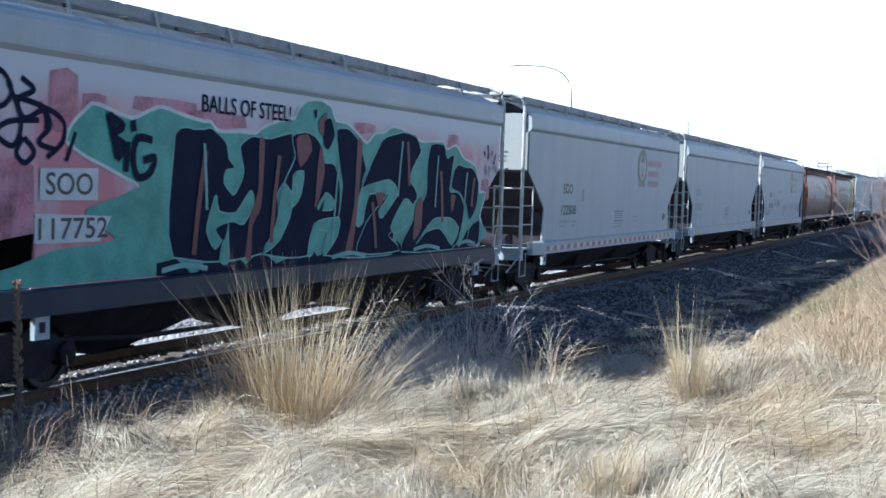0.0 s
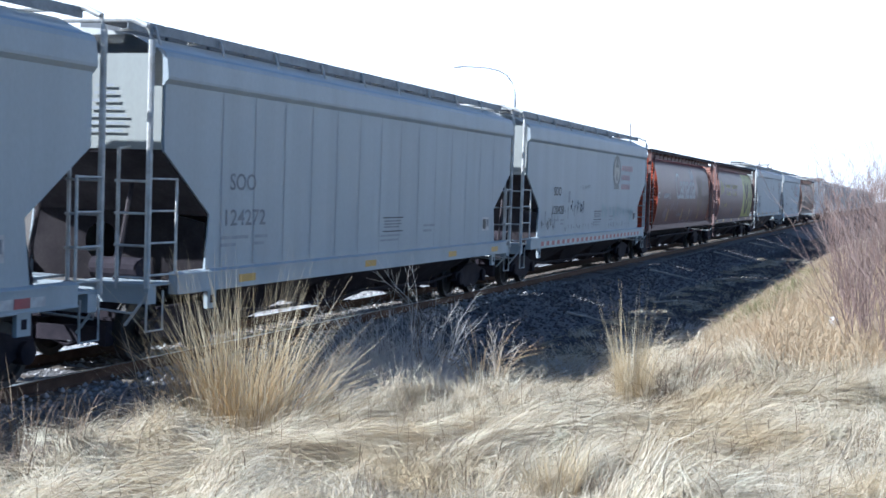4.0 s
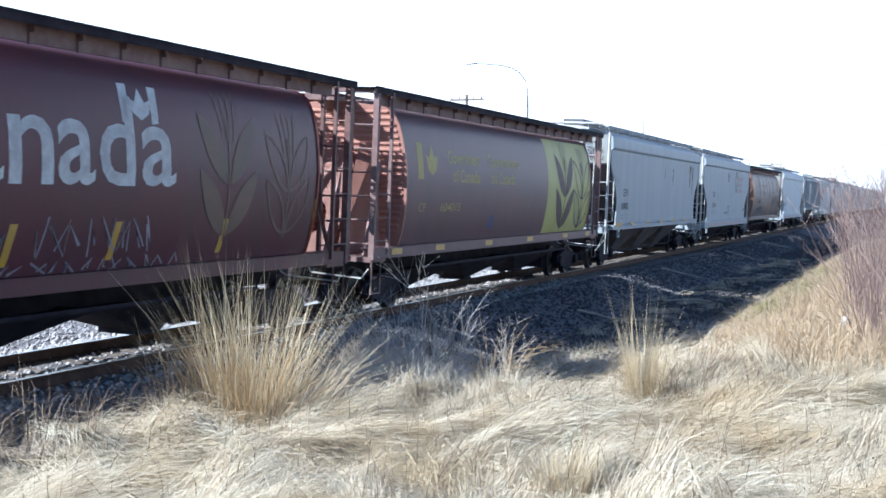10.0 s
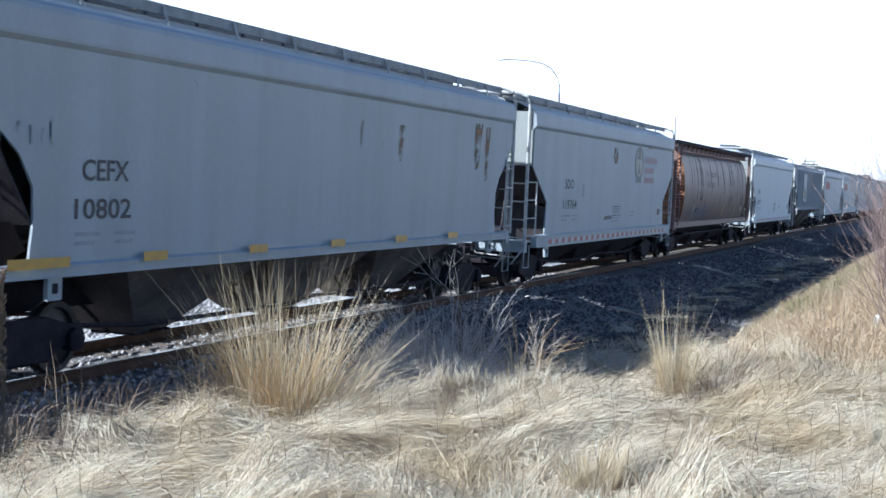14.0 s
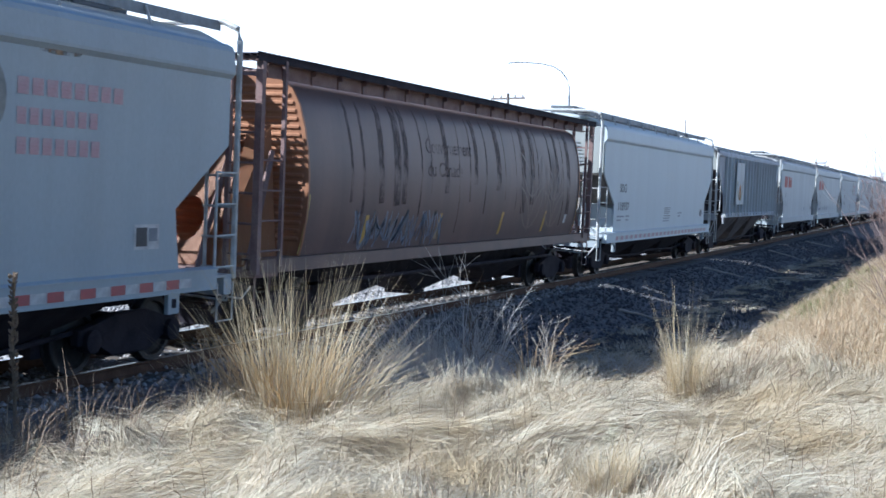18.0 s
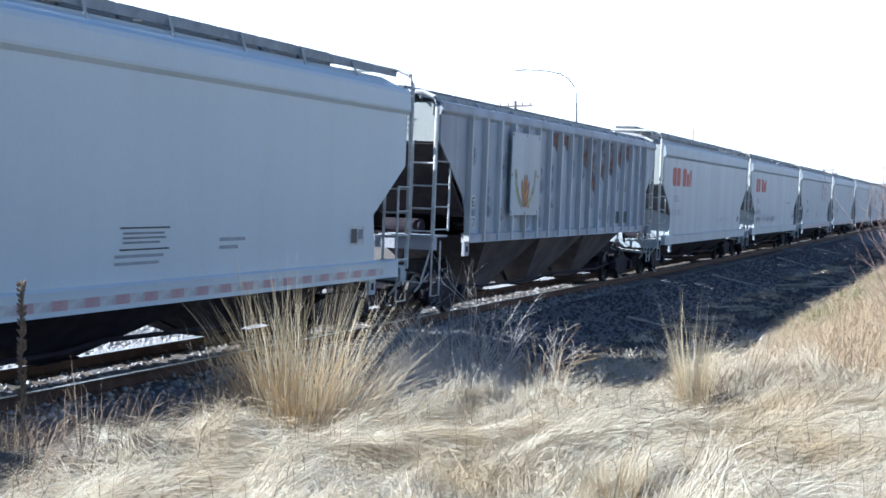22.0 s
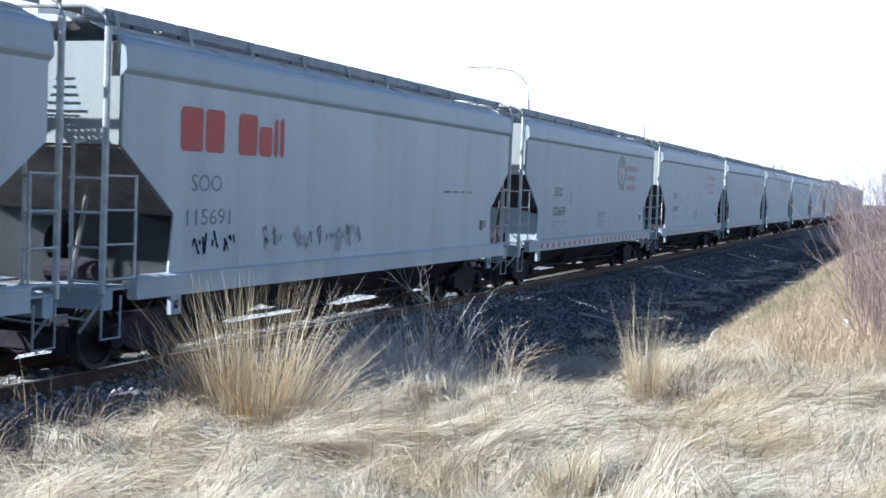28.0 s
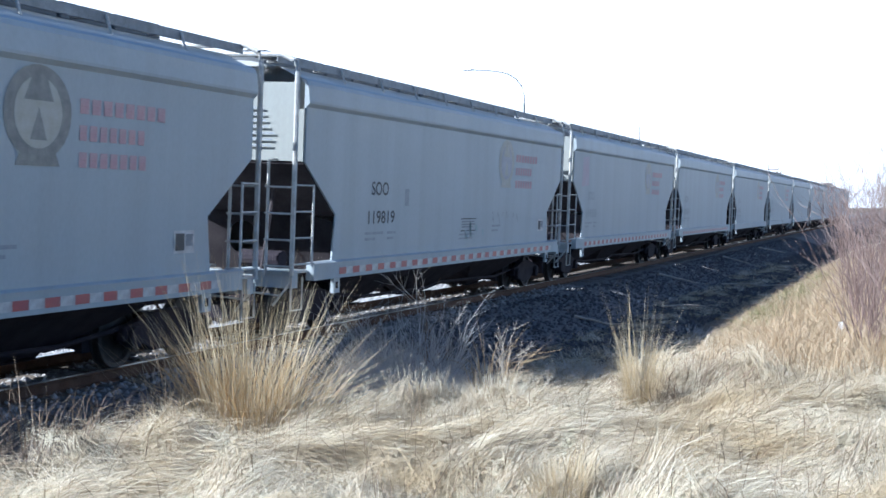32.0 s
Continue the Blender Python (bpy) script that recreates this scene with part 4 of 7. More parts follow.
place(8, round_hopper("cylindrical_hopper_car", "dusty brown round-sided hopper car with rust-tan ends", 18.3, REACH, BROWN, TAN_END, FASCIA, FASCIA))
place(6, flat_hopper("hopper_car", "long blue-grey covered hopper car with rust stains and yellow markers", 18.5, REACH + 0.1, LONG_EDGE, 4.05, (1.33, 1.44), RUST_SPOT, PALE_ROOF, SLOPE, bays=3))
place(10, flat_hopper("ribbed_hopper_car", "chalky grey rib-sided hopper car with rust runs and a blank panel", 18.35, REACH, RIB_EDGE, 4.16, (1.56, 1.70), RIB_PAINT, WORN_ROOF, SLOPE, ribs=[1.6 + 0.894 * k for k in range(18)], bays=3, bracket=1.18, crown=0.45, walk_up=0.33))

POSTS = [18.14, 36.61, 55.01, 73.16, 91.85, 111.55, 131.27, 149.22, 168.61, 187.18, 206.66, 224.96, 243.32, 261.95, 280.26, 298.43, 316.69, 334.91, 353.09, 371.26, 389.38]
FRONT = {k + 1: p for k, p in enumerate(POSTS)}
FRONT[0], FRONT[-1], FRONT[22], FRONT[23] = -0.70, -19.0, 407.6, 425.9
HALF = {4: 8.7, 5: 9.15, 8: 9.15, 6: 9.25, 10: 9.175}


def middle(k):
    return FRONT[k] + HALF.get(k, 8.65)


# ------------------------------------------------------------------ lettering and markings, on the side towards the field
SIDE_Y = -1.551


def text_mesh(body, height, material, width=None, bold=0.0, thick=0.0, slant=0.0):
    """Letters as a mesh in the x-z plane, facing -y, with the lower left corner at the origin."""
    cu = bpy.data.curves.new("lettering", "FONT")
    cu.body, cu.size, cu.offset, cu.shear = body, 1.0, bold, slant
    cu.resolution_u = 3
    ob = new("lettering", cu)
    me = bpy.data.meshes.new_from_object(ob.evaluated_get(bpy.context.evaluated_depsgraph_get()))
    bpy.data.objects.remove(ob)
    bpy.data.curves.remove(cu)
    co = np.zeros(len(me.vertices) * 3)
    me.vertices.foreach_get("co", co)
    co = co.reshape(-1, 3)
    lo, hi = co.min(0), co.max(0)
    k = height / (hi[1] - lo[1])
    kx = k if width is None else width / (hi[0] - lo[0])
    out = np.stack([(co[:, 0] - lo[0]) * kx, np.zeros(len(co)), (co[:, 1] - lo[1]) * k], -1)
    me.vertices.foreach_set("co", out.ravel())
    me.update()
    me.materials.clear()
    me.materials.append(material)
    return me


def half(k):
    return HALF.get(k, 8.65)


def put(k, name, me, dx, z, y=None, label=""):
    ob = share(name, me, CARS[k], pose(dx - half(k), SIDE_Y if y is None else y, z))
    return tagged(ob, label) if label else ob


def lettering(k, body, dx, z, height, material=None, width=None, y=None, label="", bold=0.0):
    return put(k, "lettering", text_mesh(body, height, material or BLACK, width, bold), dx, z, y, label)


def flat(pts):
    """A thin painted shape from (x, z) corners."""
    bm = bmesh.new()
    bm.faces.new([bm.verts.new((x, 0, z)) for x, z in pts])
    return bm


def patch(k, name, pts, material, dx=0.0, z=0.0, y=None, label=""):
    me = finish(name, flat(pts), material)
    return put(k, name, me, dx, z, y, label)


def bars(k, dx, z, widths, height, gap, material, y=None, name="lettering_bar"):
    """Rows of unreadable small lettering."""
    for i, w in enumerate(widths):
        patch(k, name, [(0, 0), (w, 0), (w, height), (0, height)], material, dx, z - i * (height + gap), y)


def stroke(pts, width):
    """A painted line through (x, z) points."""
    bm = bmesh.new()
    pts = [Vector((p[0], 0, p[1])) for p in pts]
    prev = None
    for i, p in enumerate(pts):
        way = (pts[min(i + 1, len(pts) - 1)] - pts[max(i - 1, 0)]).normalized()
        side = Vector((-way.z, 0, way.x)) * width / 2
        pair = (bm.verts.new(p - side), bm.verts.new(p + side))
        if prev:
            bm.faces.new((prev[0], pair[0], pair[1], prev[1]))
        prev = pair
    return bm


def scribble(k, dx, z, w, h, material, seed, letters=5, width=0.035, y=None, name="graffiti_tag"):
    """A row of looping spray-paint strokes."""
    r = random.Random(seed)
    for i in range(letters):
        x0, cw = w * i / letters, w / letters
        pts = [(x0 + cw * r.uniform(0, 1), h * (0.95 if j % 2 else 0.05) + h * r.uniform(-0.25, 0.25)) for j in range(r.randint(3, 5))]
        smooth = []
        for a, b, c in zip(pts, pts[1:], pts[2:]):
            for t in (0, 0.2, 0.4, 0.6, 0.8):
                m1, m2 = ((a[0] + b[0]) / 2, (a[1] + b[1]) / 2), ((b[0] + c[0]) / 2, (b[1] + c[1]) / 2)
                smooth.append(tuple((1 - t) ** 2 * m1[q] + 2 * t * (1 - t) * b[q] + t * t * m2[q] for q in (0, 1)))
        if len(smooth) > 2:
            put(k, name, finish(name, stroke(smooth, width), material), dx, z, y)


def oval(cx, cz, rx, rz, n=28):
    return [(cx + rx * math.cos(2 * math.pi * i / n), cz + rz * math.sin(2 * math.pi * i / n)) for i in range(n)]


def leaf(length, width, n=9):
    up = [(width * math.sin(math.pi * i / n) ** 0.8 * (1 - 0.25 * i / n), length * i / n) for i in range(n + 1)]
    return [(x, z) for x, z in up] + [(-x, z) for x, z in up[-2:0:-1]]


def turned(pts, deg, x=0.0, z=0.0):
    c, s = math.cos(radians(deg)), math.sin(radians(deg))
    return [(x + px * c + pz * s, z - px * s + pz * c) for px, pz in pts]


def worn_off(m, scale, lo, hi):
    """Paint or rust that lets the coat below show through in flecks."""
    n, l = m.node_tree.nodes, m.node_tree.links
    gap = ramp(n, l, noise_node(n, l, n.new("ShaderNodeTexCoord").outputs["Object"], scale, 5, (1, 1, 0.7), 0.65), lo, hi)
    mx = n.new("ShaderNodeMixShader")
    l.new(gap, mx.inputs["Fac"])
    l.new(n.new("ShaderNodeBsdfTransparent").outputs["BSDF"], mx.inputs[1])
    l.new(n["Principled BSDF"].outputs["BSDF"], mx.inputs[2])
    l.new(mx.outputs["Shader"], n["Material Output"].inputs["Surface"])
    return m


DARK_TEAL = surface("teal_spray_paint", (0.05, 0.25, 0.205), (0.10, 0.38, 0.32), 2, 0.6, bump=0)
INK = surface("navy_spray_paint", (0.006, 0.010, 0.034), (0.012, 0.015, 0.040), 2, 0.9, bump=0)
WINE = surface("dark_red_spray_paint", (0.085, 0.018, 0.028), (0.15, 0.028, 0.040), 2, 0.6, bump=0)
PINK_WASH = worn_off(surface("pink_spray_wash", (0.50, 0.16, 0.22), (0.46, 0.24, 0.31), 2, 0.6, bump=0), 1.6, 0.30, 0.55)
WHITE_LINE = surface("white_spray_paint", (0.60, 0.63, 0.63), (0.48, 0.52, 0.54), 3, 0.6, bump=0)
PALE_PATCH = surface("pale_patch_paint", (0.44, 0.44, 0.47), (0.38, 0.37, 0.40), 3, 0.6, bump=0)
GREY_INK = surface("grey_spray_paint", (0.17, 0.18, 0.20), (0.25, 0.26, 0.28), 3, 0.6, bump=0)
MIST_GREEN = surface("faint_green_spray", (0.30, 0.40, 0.40), (0.36, 0.43, 0.46), 3, 0.6, bump=0)
MIST_PINK = surface("faint_pink_spray", (0.46, 0.36, 0.40), (0.44, 0.40, 0.45), 3, 0.6, bump=0)


RUST_RUN = worn_off(surface("rust_run", (0.26, 0.14, 0.07), (0.36, 0.25, 0.16), 5, 0.8, bump=0), 4.5, 0.42, 0.62)
RUST_FAINT = worn_off(surface("faint_rust_run", (0.36, 0.31, 0.26), (0.42, 0.38, 0.34), 5, 0.8, bump=0), 4.5, 0.40, 0.62)
PALE_RED = surface("worn_red_lettering", (0.52, 0.26, 0.27), (0.50, 0.36, 0.38), 6, 0.6, bump=0)


def reporting(k, letters, number, material=None, on=0.0):
    lettering(k, letters, 2.18 + on, 2.50, 0.26, material, 0.84, bold=0.012)
    lettering(k, number, 2.05 + on, 1.96, 0.25, material, 1.32, bold=0.012)
    bars(k, 1.9 + on, 1.76, (0.9, 0.5), 0.05, 0.06, SOFT_INK)
    bars(k, 3.0 + on, 1.76, (0.45, 0.35), 0.05, 0.06, SOFT_INK)


def data_box(k, dx=8.4):
    for z in (1.73, 2.0):
        patch(k, "data_line", [(0, 0), (1.08, 0), (1.08, 0.022), (0, 0.022)], BLACK, dx, z)
    bars(k, dx + 0.06, 1.93, (0.9, 0.94, 0.8), 0.028, 0.03, GREY_INK)
    bars(k, dx - 0.1, 1.64, (1.05, 0.95), 0.04, 0.05, SOFT_INK)
    bars(k, dx + 2.3, 1.80, (0.7, 0.5), 0.05, 0.06, SOFT_INK)


def stencil(k, dx=14.8):
    patch(k, "stencil_label", [(0, 0), (0.55, 0), (0.55, 0.32), (0, 0.32)], WHITE, dx, 1.63)
    patch(k, "stencil_print", [(0.04, 0.04), (0.28, 0.04), (0.28, 0.28), (0.04, 0.28)], BLACK, dx, 1.63, SIDE_Y - 0.003)
    patch(k, "stencil_print", [(0.31, 0.10), (0.51, 0.10), (0.51, 0.27), (0.31, 0.27)], GREY_INK, dx, 1.63, SIDE_Y - 0.003)


def crest(k, dx=11.1, worn=False):
    ring, mid = (CREST_TAN, PALE_PATCH) if worn else (CREST_DARK, CREST_TAN)
    patch(k, "crest", oval(0.64, 0.60, 0.64, 0.56), ring, dx, 2.78, label="oval dark crest of plain shapes")
    patch(k, "crest_field", oval(0.64, 0.60, 0.45, 0.42), mid, dx, 2.78, SIDE_Y - 0.003)
    patch(k, "crest_band", [(0.22, 0), (1.06, 0), (0.98, 0.16), (0.30, 0.16)], ring, dx, 2.76, SIDE_Y - 0.003)
    patch(k, "crest_top", [(0.36, 0.74), (0.92, 0.74), (0.78, 1.02), (0.5, 1.02)], ring, dx, 2.78, SIDE_Y - 0.006)
    patch(k, "crest_figure", [(0.48, 0.28), (0.80, 0.28), (0.64, 0.66)], ring, dx, 2.78, SIDE_Y - 0.006)
    for i, w in enumerate((2.0, 1.5, 1.55)):
        n = (8, 7, 7)[i]
        for j in range(n):
            cw = w / n
            patch(k, "lettering_block", [(0.03, 0), (cw - 0.03, 0), (cw - 0.03, 0.19), (0.03, 0.19)], PALE_RED if worn else FADED_RED, dx + 1.42 + cw * j, 3.42 - 0.33 * i)


REFLECTOR = finish("reflector", flat([(0, 0), (0.30, 0), (0.30, 0.12), (0, 0.12)]), REFLECT_RED)
REFLECTOR_PALE = finish("reflector", flat([(0, 0), (0.29, 0), (0.29, 0.12), (0, 0.12)]), WHITE)
REFLECTOR_YELLOW = finish("reflector", flat([(0, 0), (0.55, 0), (0.55, 0.12), (0, 0.12)]), REFLECT_YELLOW)


def red_strip(k):
    for j in range(24):
        put(k, "reflector", REFLECTOR, 1.65 + 0.6 * j, 1.09, -1.62)
        put(k, "reflector", REFLECTOR_PALE, 1.955 + 0.6 * j, 1.09, -1.62)


def red_blocks(k):
    """A large two-word company mark, as plain red blocks."""
    x = 1.70
    for w, hgt in ((0.62, 0.62), (0.56, 0.62), (0.32, 0), (0.60, 0.62), (0.44, 0.46), (0.16, 0.60), (0.16, 0.62)):
        if hgt:
            bm = flat([(0, 0.06), (0.06, 0), (w - 0.06, 0), (w - 0.02, 0.06), (w - 0.02, hgt - 0.06), (w - 0.06, hgt), (0.06, hgt), (0, hgt - 0.06)])
            put(k, "lettering_block", finish("lettering_block", bm, RED), x, 3.02, label="large red company mark as a plain block")
        x += w + 0.05


for k, number in ((1, "122808"), (3, "120428"), (7, "119764"), (13, "122659"), (14, "119819")):
    reporting(k, "SOO", number, on=1.0)
    patch(k, "data_plate", [(0, 0), (0.22, 0), (0.22, 0.34), (0, 0.34)], SOFT_INK, 4.9, 2.30)
    data_box(k)
    stencil(k)
    crest(k, worn=(k == 14))
    red_strip(k)
reporting(2, "SOO", "124272", GREY_INK)
reporting(9, "SOO", "118937")
for k in (2, 9):
    data_box(k)
    stencil(k)
red_strip(9)
for k, number in ((11, "115147"), (12, "115691")):
    red_blocks(k)
    lettering(k, "SOO", 2.02, 2.46, 0.24, GREY_INK, 0.85)
    lettering(k, number, 1.9, 1.98, 0.23, GREY_INK, 1.25)
    stencil(k, 14.9)
for k in (15, 16, 17, 18):
    reporting(k, "SOO", ("119533", "120551", "118862", "122714")[k - 15], SOFT_INK)
    crest(k, worn=True)
    if k < 17:
        red_strip(k)
patch(15, "paint_patch", [(0, 0), (0.9, 0.05), (0.85, 0.95), (0.1, 0.9)], MIST_PINK, 1.3, 2.9)
# seams of the panelled car
for j in range(14):
    patch(2, "panel_seam", [(0, 0), (0.022, 0), (0.022, 2.6), (0, 2.6)], SOFT_INK, 1.9 + 1.05 * j, 1.36)
for dx in (2.4, 7.4, 12.2, 15.4):
    put(2, "reflector", REFLECTOR_YELLOW, dx, 1.10, -1.62)
# rust and tags on the grey cars
for dx, z, w, h in ((10.6, 3.95, 0.8, 0.22), (12.9, 3.9, 0.9, 0.25), (8.3, 3.3, 0.6, 0.55), (7.4, 1.62, 1.2, 0.12)):
    patch(7, "rust_stain", [(0, 0.1 * h), (0.3 * w, 0), (0.8 * w, 0.05 * h), (w, 0.6 * h), (0.7 * w, h), (0.1 * w, 0.85 * h)], RUST_RUN, dx, z)
scribble(3, 4.4, 1.75, 2.7, 0.55, GREY_INK, 4, 7, 0.045)
scribble(3, 5.2, 1.95, 1.8, 0.45, INK, 24, 5, 0.04)
scribble(3, 1.7, 1.45, 1.6, 0.4, BLACK, 5, 6)
scribble(3, 2.2, 1.5, 1.6, 0.6, GREY_INK, 25, 5, 0.04)
scribble(3, 4.4, 1.38, 4.6, 0.30, GREY_INK, 6, 12, 0.03)
scribble(3, 9.6, 1.55, 5.4, 0.8, MIST_GREEN, 7, 10, 0.10)
scribble(3, 9.9, 1.6, 5.0, 0.7, MIST_GREEN, 27, 9, 0.12)
scribble(3, 6.4, 2.68, 1.5, 0.22, GREY_INK, 8, 7, 0.03)
scribble(3, 10.6, 1.4, 3.8, 0.25, GREY_INK, 9, 12)
scribble(1, 11.6, 1.5, 1.5, 0.4, MIST_PINK, 10, 6)
scribble(12, 2.0, 1.44, 1.5, 0.5, INK, 12, 5, 0.045)
scribble(12, 2.1, 1.50, 1.3, 0.4, INK, 14, 4, 0.05)
scribble(12, 4.2, 1.42, 4.0, 0.55, PALE_PATCH, 34, 9, 0.13, SIDE_Y - 0.003)
scribble(12, 4.3, 1.45, 3.8, 0.5, GREY_INK, 13, 9, 0.035, SIDE_Y - 0.006)
bars(12, 12.4, 2.52, (1.9,), 0.05, 0.05, RUST_RUN, name="rust_stain")
scribble(11, 9.6, 1.5, 3.6, 0.5, SOFT_INK, 15, 7, 0.06)
scribble(14, 8.6, 1.35, 1.6, 0.7, MIST_GREEN, 16, 4, 0.10)
scribble(14, 10.6, 1.8, 2.4, 0.4, SOFT_INK, 17, 6)

# the long blue-grey car
lettering(6, "CEFX", 2.13, 2.44, 0.26, BLACK, 0.95, bold=0.015)
lettering(6, "10802", 2.0, 1.98, 0.25, BLACK, 1.15, bold=0.015)
bars(6, 2.0, 1.78, (0.5, 0.4), 0.05, 0.06, SOFT_INK)
bars(6, 2.8, 1.78, (0.45, 0.4), 0.05, 0.06, SOFT_INK)
for dx in (0.7, 1.25, 3.3, 6.0, 8.7, 11.4, 14.1):
    put(6, "reflector", REFLECTOR_YELLOW, dx, 1.44, -1.66)
for dx, z, w, h in ((11.6, 2.9, 0.30, 0.7), (15.7, 2.85, 0.55, 1.0), (16.4, 2.6, 0.35, 1.2), (9.9, 3.1, 0.15, 0.5)):
    patch(6, "rust_stain", [(0.2 * w, 0), (0.6 * w, 0.05), (0.8 * w, 0.6 * h), (w, h), (0.1 * w, h), (0, 0.5 * h)], RUST_RUN if w > 0.21 else RUST_FAINT, dx, z)
for body, z in (("CEFX", 3.86), ("10802", 3.62)):
    share("lettering", text_mesh(body, 0.14, BLACK, 0.55), CARS[6], pose(-9.25 + 0.20 - 0.072, -0.75, z, 0, 0, -90))
scribble(6, 0.9, 2.65, 0.8, 0.5, SOFT_INK, 18, 4)

# the ribbed car: a plain riveted panel with rust, and small data squares
bm = bmesh.new()
box(bm, 4.0 - 9.175, 5.97 - 9.175, -1.672, -1.660, 2.10, 3.95)
part("blank_panel", bm, OFF_WHITE, CARS[10], "blank pale panel bolted over the ribs")
for x, z in ((4.06, 3.88), (5.0, 3.9), (5.9, 3.88), (4.06, 3.0), (5.9, 3.0), (4.06, 2.17), (5.0, 2.15), (5.9, 2.17)):
    patch(10, "bolt_head", oval(0, 0, 0.035, 0.035, 8), BLACK, x, z, -1.6735)
OCHRE = worn_off(surface("faded_ochre_print", (0.52, 0.46, 0.20), (0.50, 0.47, 0.33), 4, 0.8, bump=0), 4.0, 0.34, 0.60)
ORANGE = worn_off(surface("faded_orange_print", (0.58, 0.24, 0.08), (0.54, 0.32, 0.16), 4, 0.8, bump=0), 5.0, 0.30, 0.55)
for s_ in (-1, 1):
    put(10, "faded_emblem", finish("faded_emblem", stroke([(s_ * 0.18, 0.02), (s_ * 0.42, 0.18), (s_ * 0.62, 0.46), (s_ * 0.72, 0.85)], 0.17), OCHRE), 5.0, 2.28, -1.6745)
patch(10, "faded_emblem", [(-0.14, 0), (0.14, 0), (0.28, 0.36), (0.30, 0.66), (0.16, 0.52), (0.10, 0.78), (0, 0.60), (-0.10, 0.78), (-0.16, 0.52), (-0.30, 0.66), (-0.28, 0.36)], ORANGE, 5.0, 2.28, -1.6765)
for dx, w, z, body in ((1.70, 0.42, 2.25, "EE"), (2.46, 0.24, 2.25, "C"), (1.70, 0.44, 1.82, "617"), (2.46, 0.26, 1.82, "90")):
    patch(10, "number_patch", [(0, 0), (w, 0), (w, 0.27), (0, 0.27)], WHITE, dx, z, -1.5495)
    lettering(10, body, dx + 0.03, z + 0.04, 0.19, BLACK, w - 0.06, -1.5525)
for dx in (13.6, 14.5):
    patch(10, "data_plate", [(0, 0), (0.45, 0), (0.45, 0.34), (0, 0.34)], BLACK, dx, 1.82, -1.5495)
GRIME = worn_off(surface("lilac_grime", (0.34, 0.345, 0.38), (0.39, 0.395, 0.42), 3, 0.8, bump=0), 3.0, 0.40, 0.75)
RED_RUST = worn_off(surface("dark_red_rust", (0.20, 0.085, 0.06), (0.30, 0.17, 0.13), 4, 0.85, bump=0), 2.2, 0.36, 0.62)
rr = random.Random(77)
for j in range(18):
    dx = 1.66 + 0.894 * j
    strong = {6: 0.35, 7: 0.3, 9: 0.7, 10: 1.35, 11: 1.0, 12: 0.85, 13: 0.6, 14: 0.4}.get(j, 0)
    if strong:
        patch(10, "rust_stain", [(0, 0.1), (0.2, -0.1 * strong), (0.45, 0), (0.7, -0.15), (0.76, strong), (0, strong)], RED_RUST, dx, 4.12 - strong, -1.5497)
    for i in range(3):
        w, hh = rr.uniform(0.2, 0.5), rr.uniform(0.25, 0.7)
        x0, z0 = dx + rr.uniform(0.02, 0.3), rr.uniform(1.8, 3.4)
        patch(10, "grime_patch", turned(oval(0, 0, 0.5 * w, 0.5 * hh, 10), rr.uniform(-20, 20)), GRIME, x0 + 0.15, z0 + 0.2, -1.5490 - 0.0001 * i)

# the tagged pink car
GRAF, gn, gl, gp = shader("pink_tagged_paint")
gco = gn.new("ShaderNodeTexCoord").outputs["Object"]
blot = noise_node(gn, gl, gco, 1.1, 4, (1, 1, 0.55))
sep = gn.new("ShaderNodeSeparateXYZ")
gl.new(gco, sep.inputs["Vector"])
band = ramp(gn, gl, sep.outputs["Z"], 3.75, 3.3)
wash = blend(gn, gl, ramp(gn, gl, blot, 0.38, 0.56), (0.50, 0.42, 0.47), (0.50, 0.17, 0.22))
gl.new(blend(gn, gl, band, (0.50, 0.53, 0.58), wash), gp.inputs["Base Color"])
gp.inputs["Roughness"].default_value = 0.5
DARK_WASH = car_paint("dark_sprayed_sill", (0.015, 0.028, 0.055), (0.035, 0.04, 0.06), streaks=0.8)
for c in CARS[0].children:
    if c.name.startswith("side_sheet"):
        c.material_slots[0].link = "OBJECT"
        c.material_slots[0].material = GRAF
    if c.name.startswith("side_sill"):
        c.material_slots[0].link = "OBJECT"
        c.material_slots[0].material = DARK_WASH
    if c.name.startswith("roof"):
        c.material_slots[0].link = "OBJECT"
        c.material_slots[0].material = WORN_ROOF
CARS[0]["label"] = "pale hopper car covered in pink, teal and navy graffiti"
CARS[2]["label"] = "pale grey panel-sided hopper car with vertical seams"
CARS[3]["label"] = "pale grey hopper car with a crest and scribbled graffiti"
CARS[7]["label"] = "pale grey hopper car with crest and brown rust patches"
CARS[9]["label"] = "clean light blue-grey hopper car with a white lit end"
for k in (11, 12):
    CARS[k]["label"] = "off-white hopper car with a large red block mark"
for k in (1, 13, 14):
    CARS[k]["label"] = "pale grey hopper car with oval crest and red reflectors"
for c in CARS[9].children:
    if c.name.startswith("reflector") and c.data == REFLECTOR:
        c.material_slots[0].link = "OBJECT"
        c.material_slots[0].material = FADED_RED
    if c.name.startswith(("side_sheet", "side_sill", "roof", "shear_plate")) and "walk" not in c.name:
        c.material_slots[0].link = "OBJECT"
        c.material_slots[0].material = BLUISH
    # lighter slope colour on the lit front end; the rear keeps the shade-dark one
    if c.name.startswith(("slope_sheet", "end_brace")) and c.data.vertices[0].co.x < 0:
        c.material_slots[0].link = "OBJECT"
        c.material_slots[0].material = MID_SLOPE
    for q in c.children:
        if q.name.startswith("eave_band"):
            q.material_slots[0].link = "OBJECT"
            q.material_slots[0].material = BLUISH
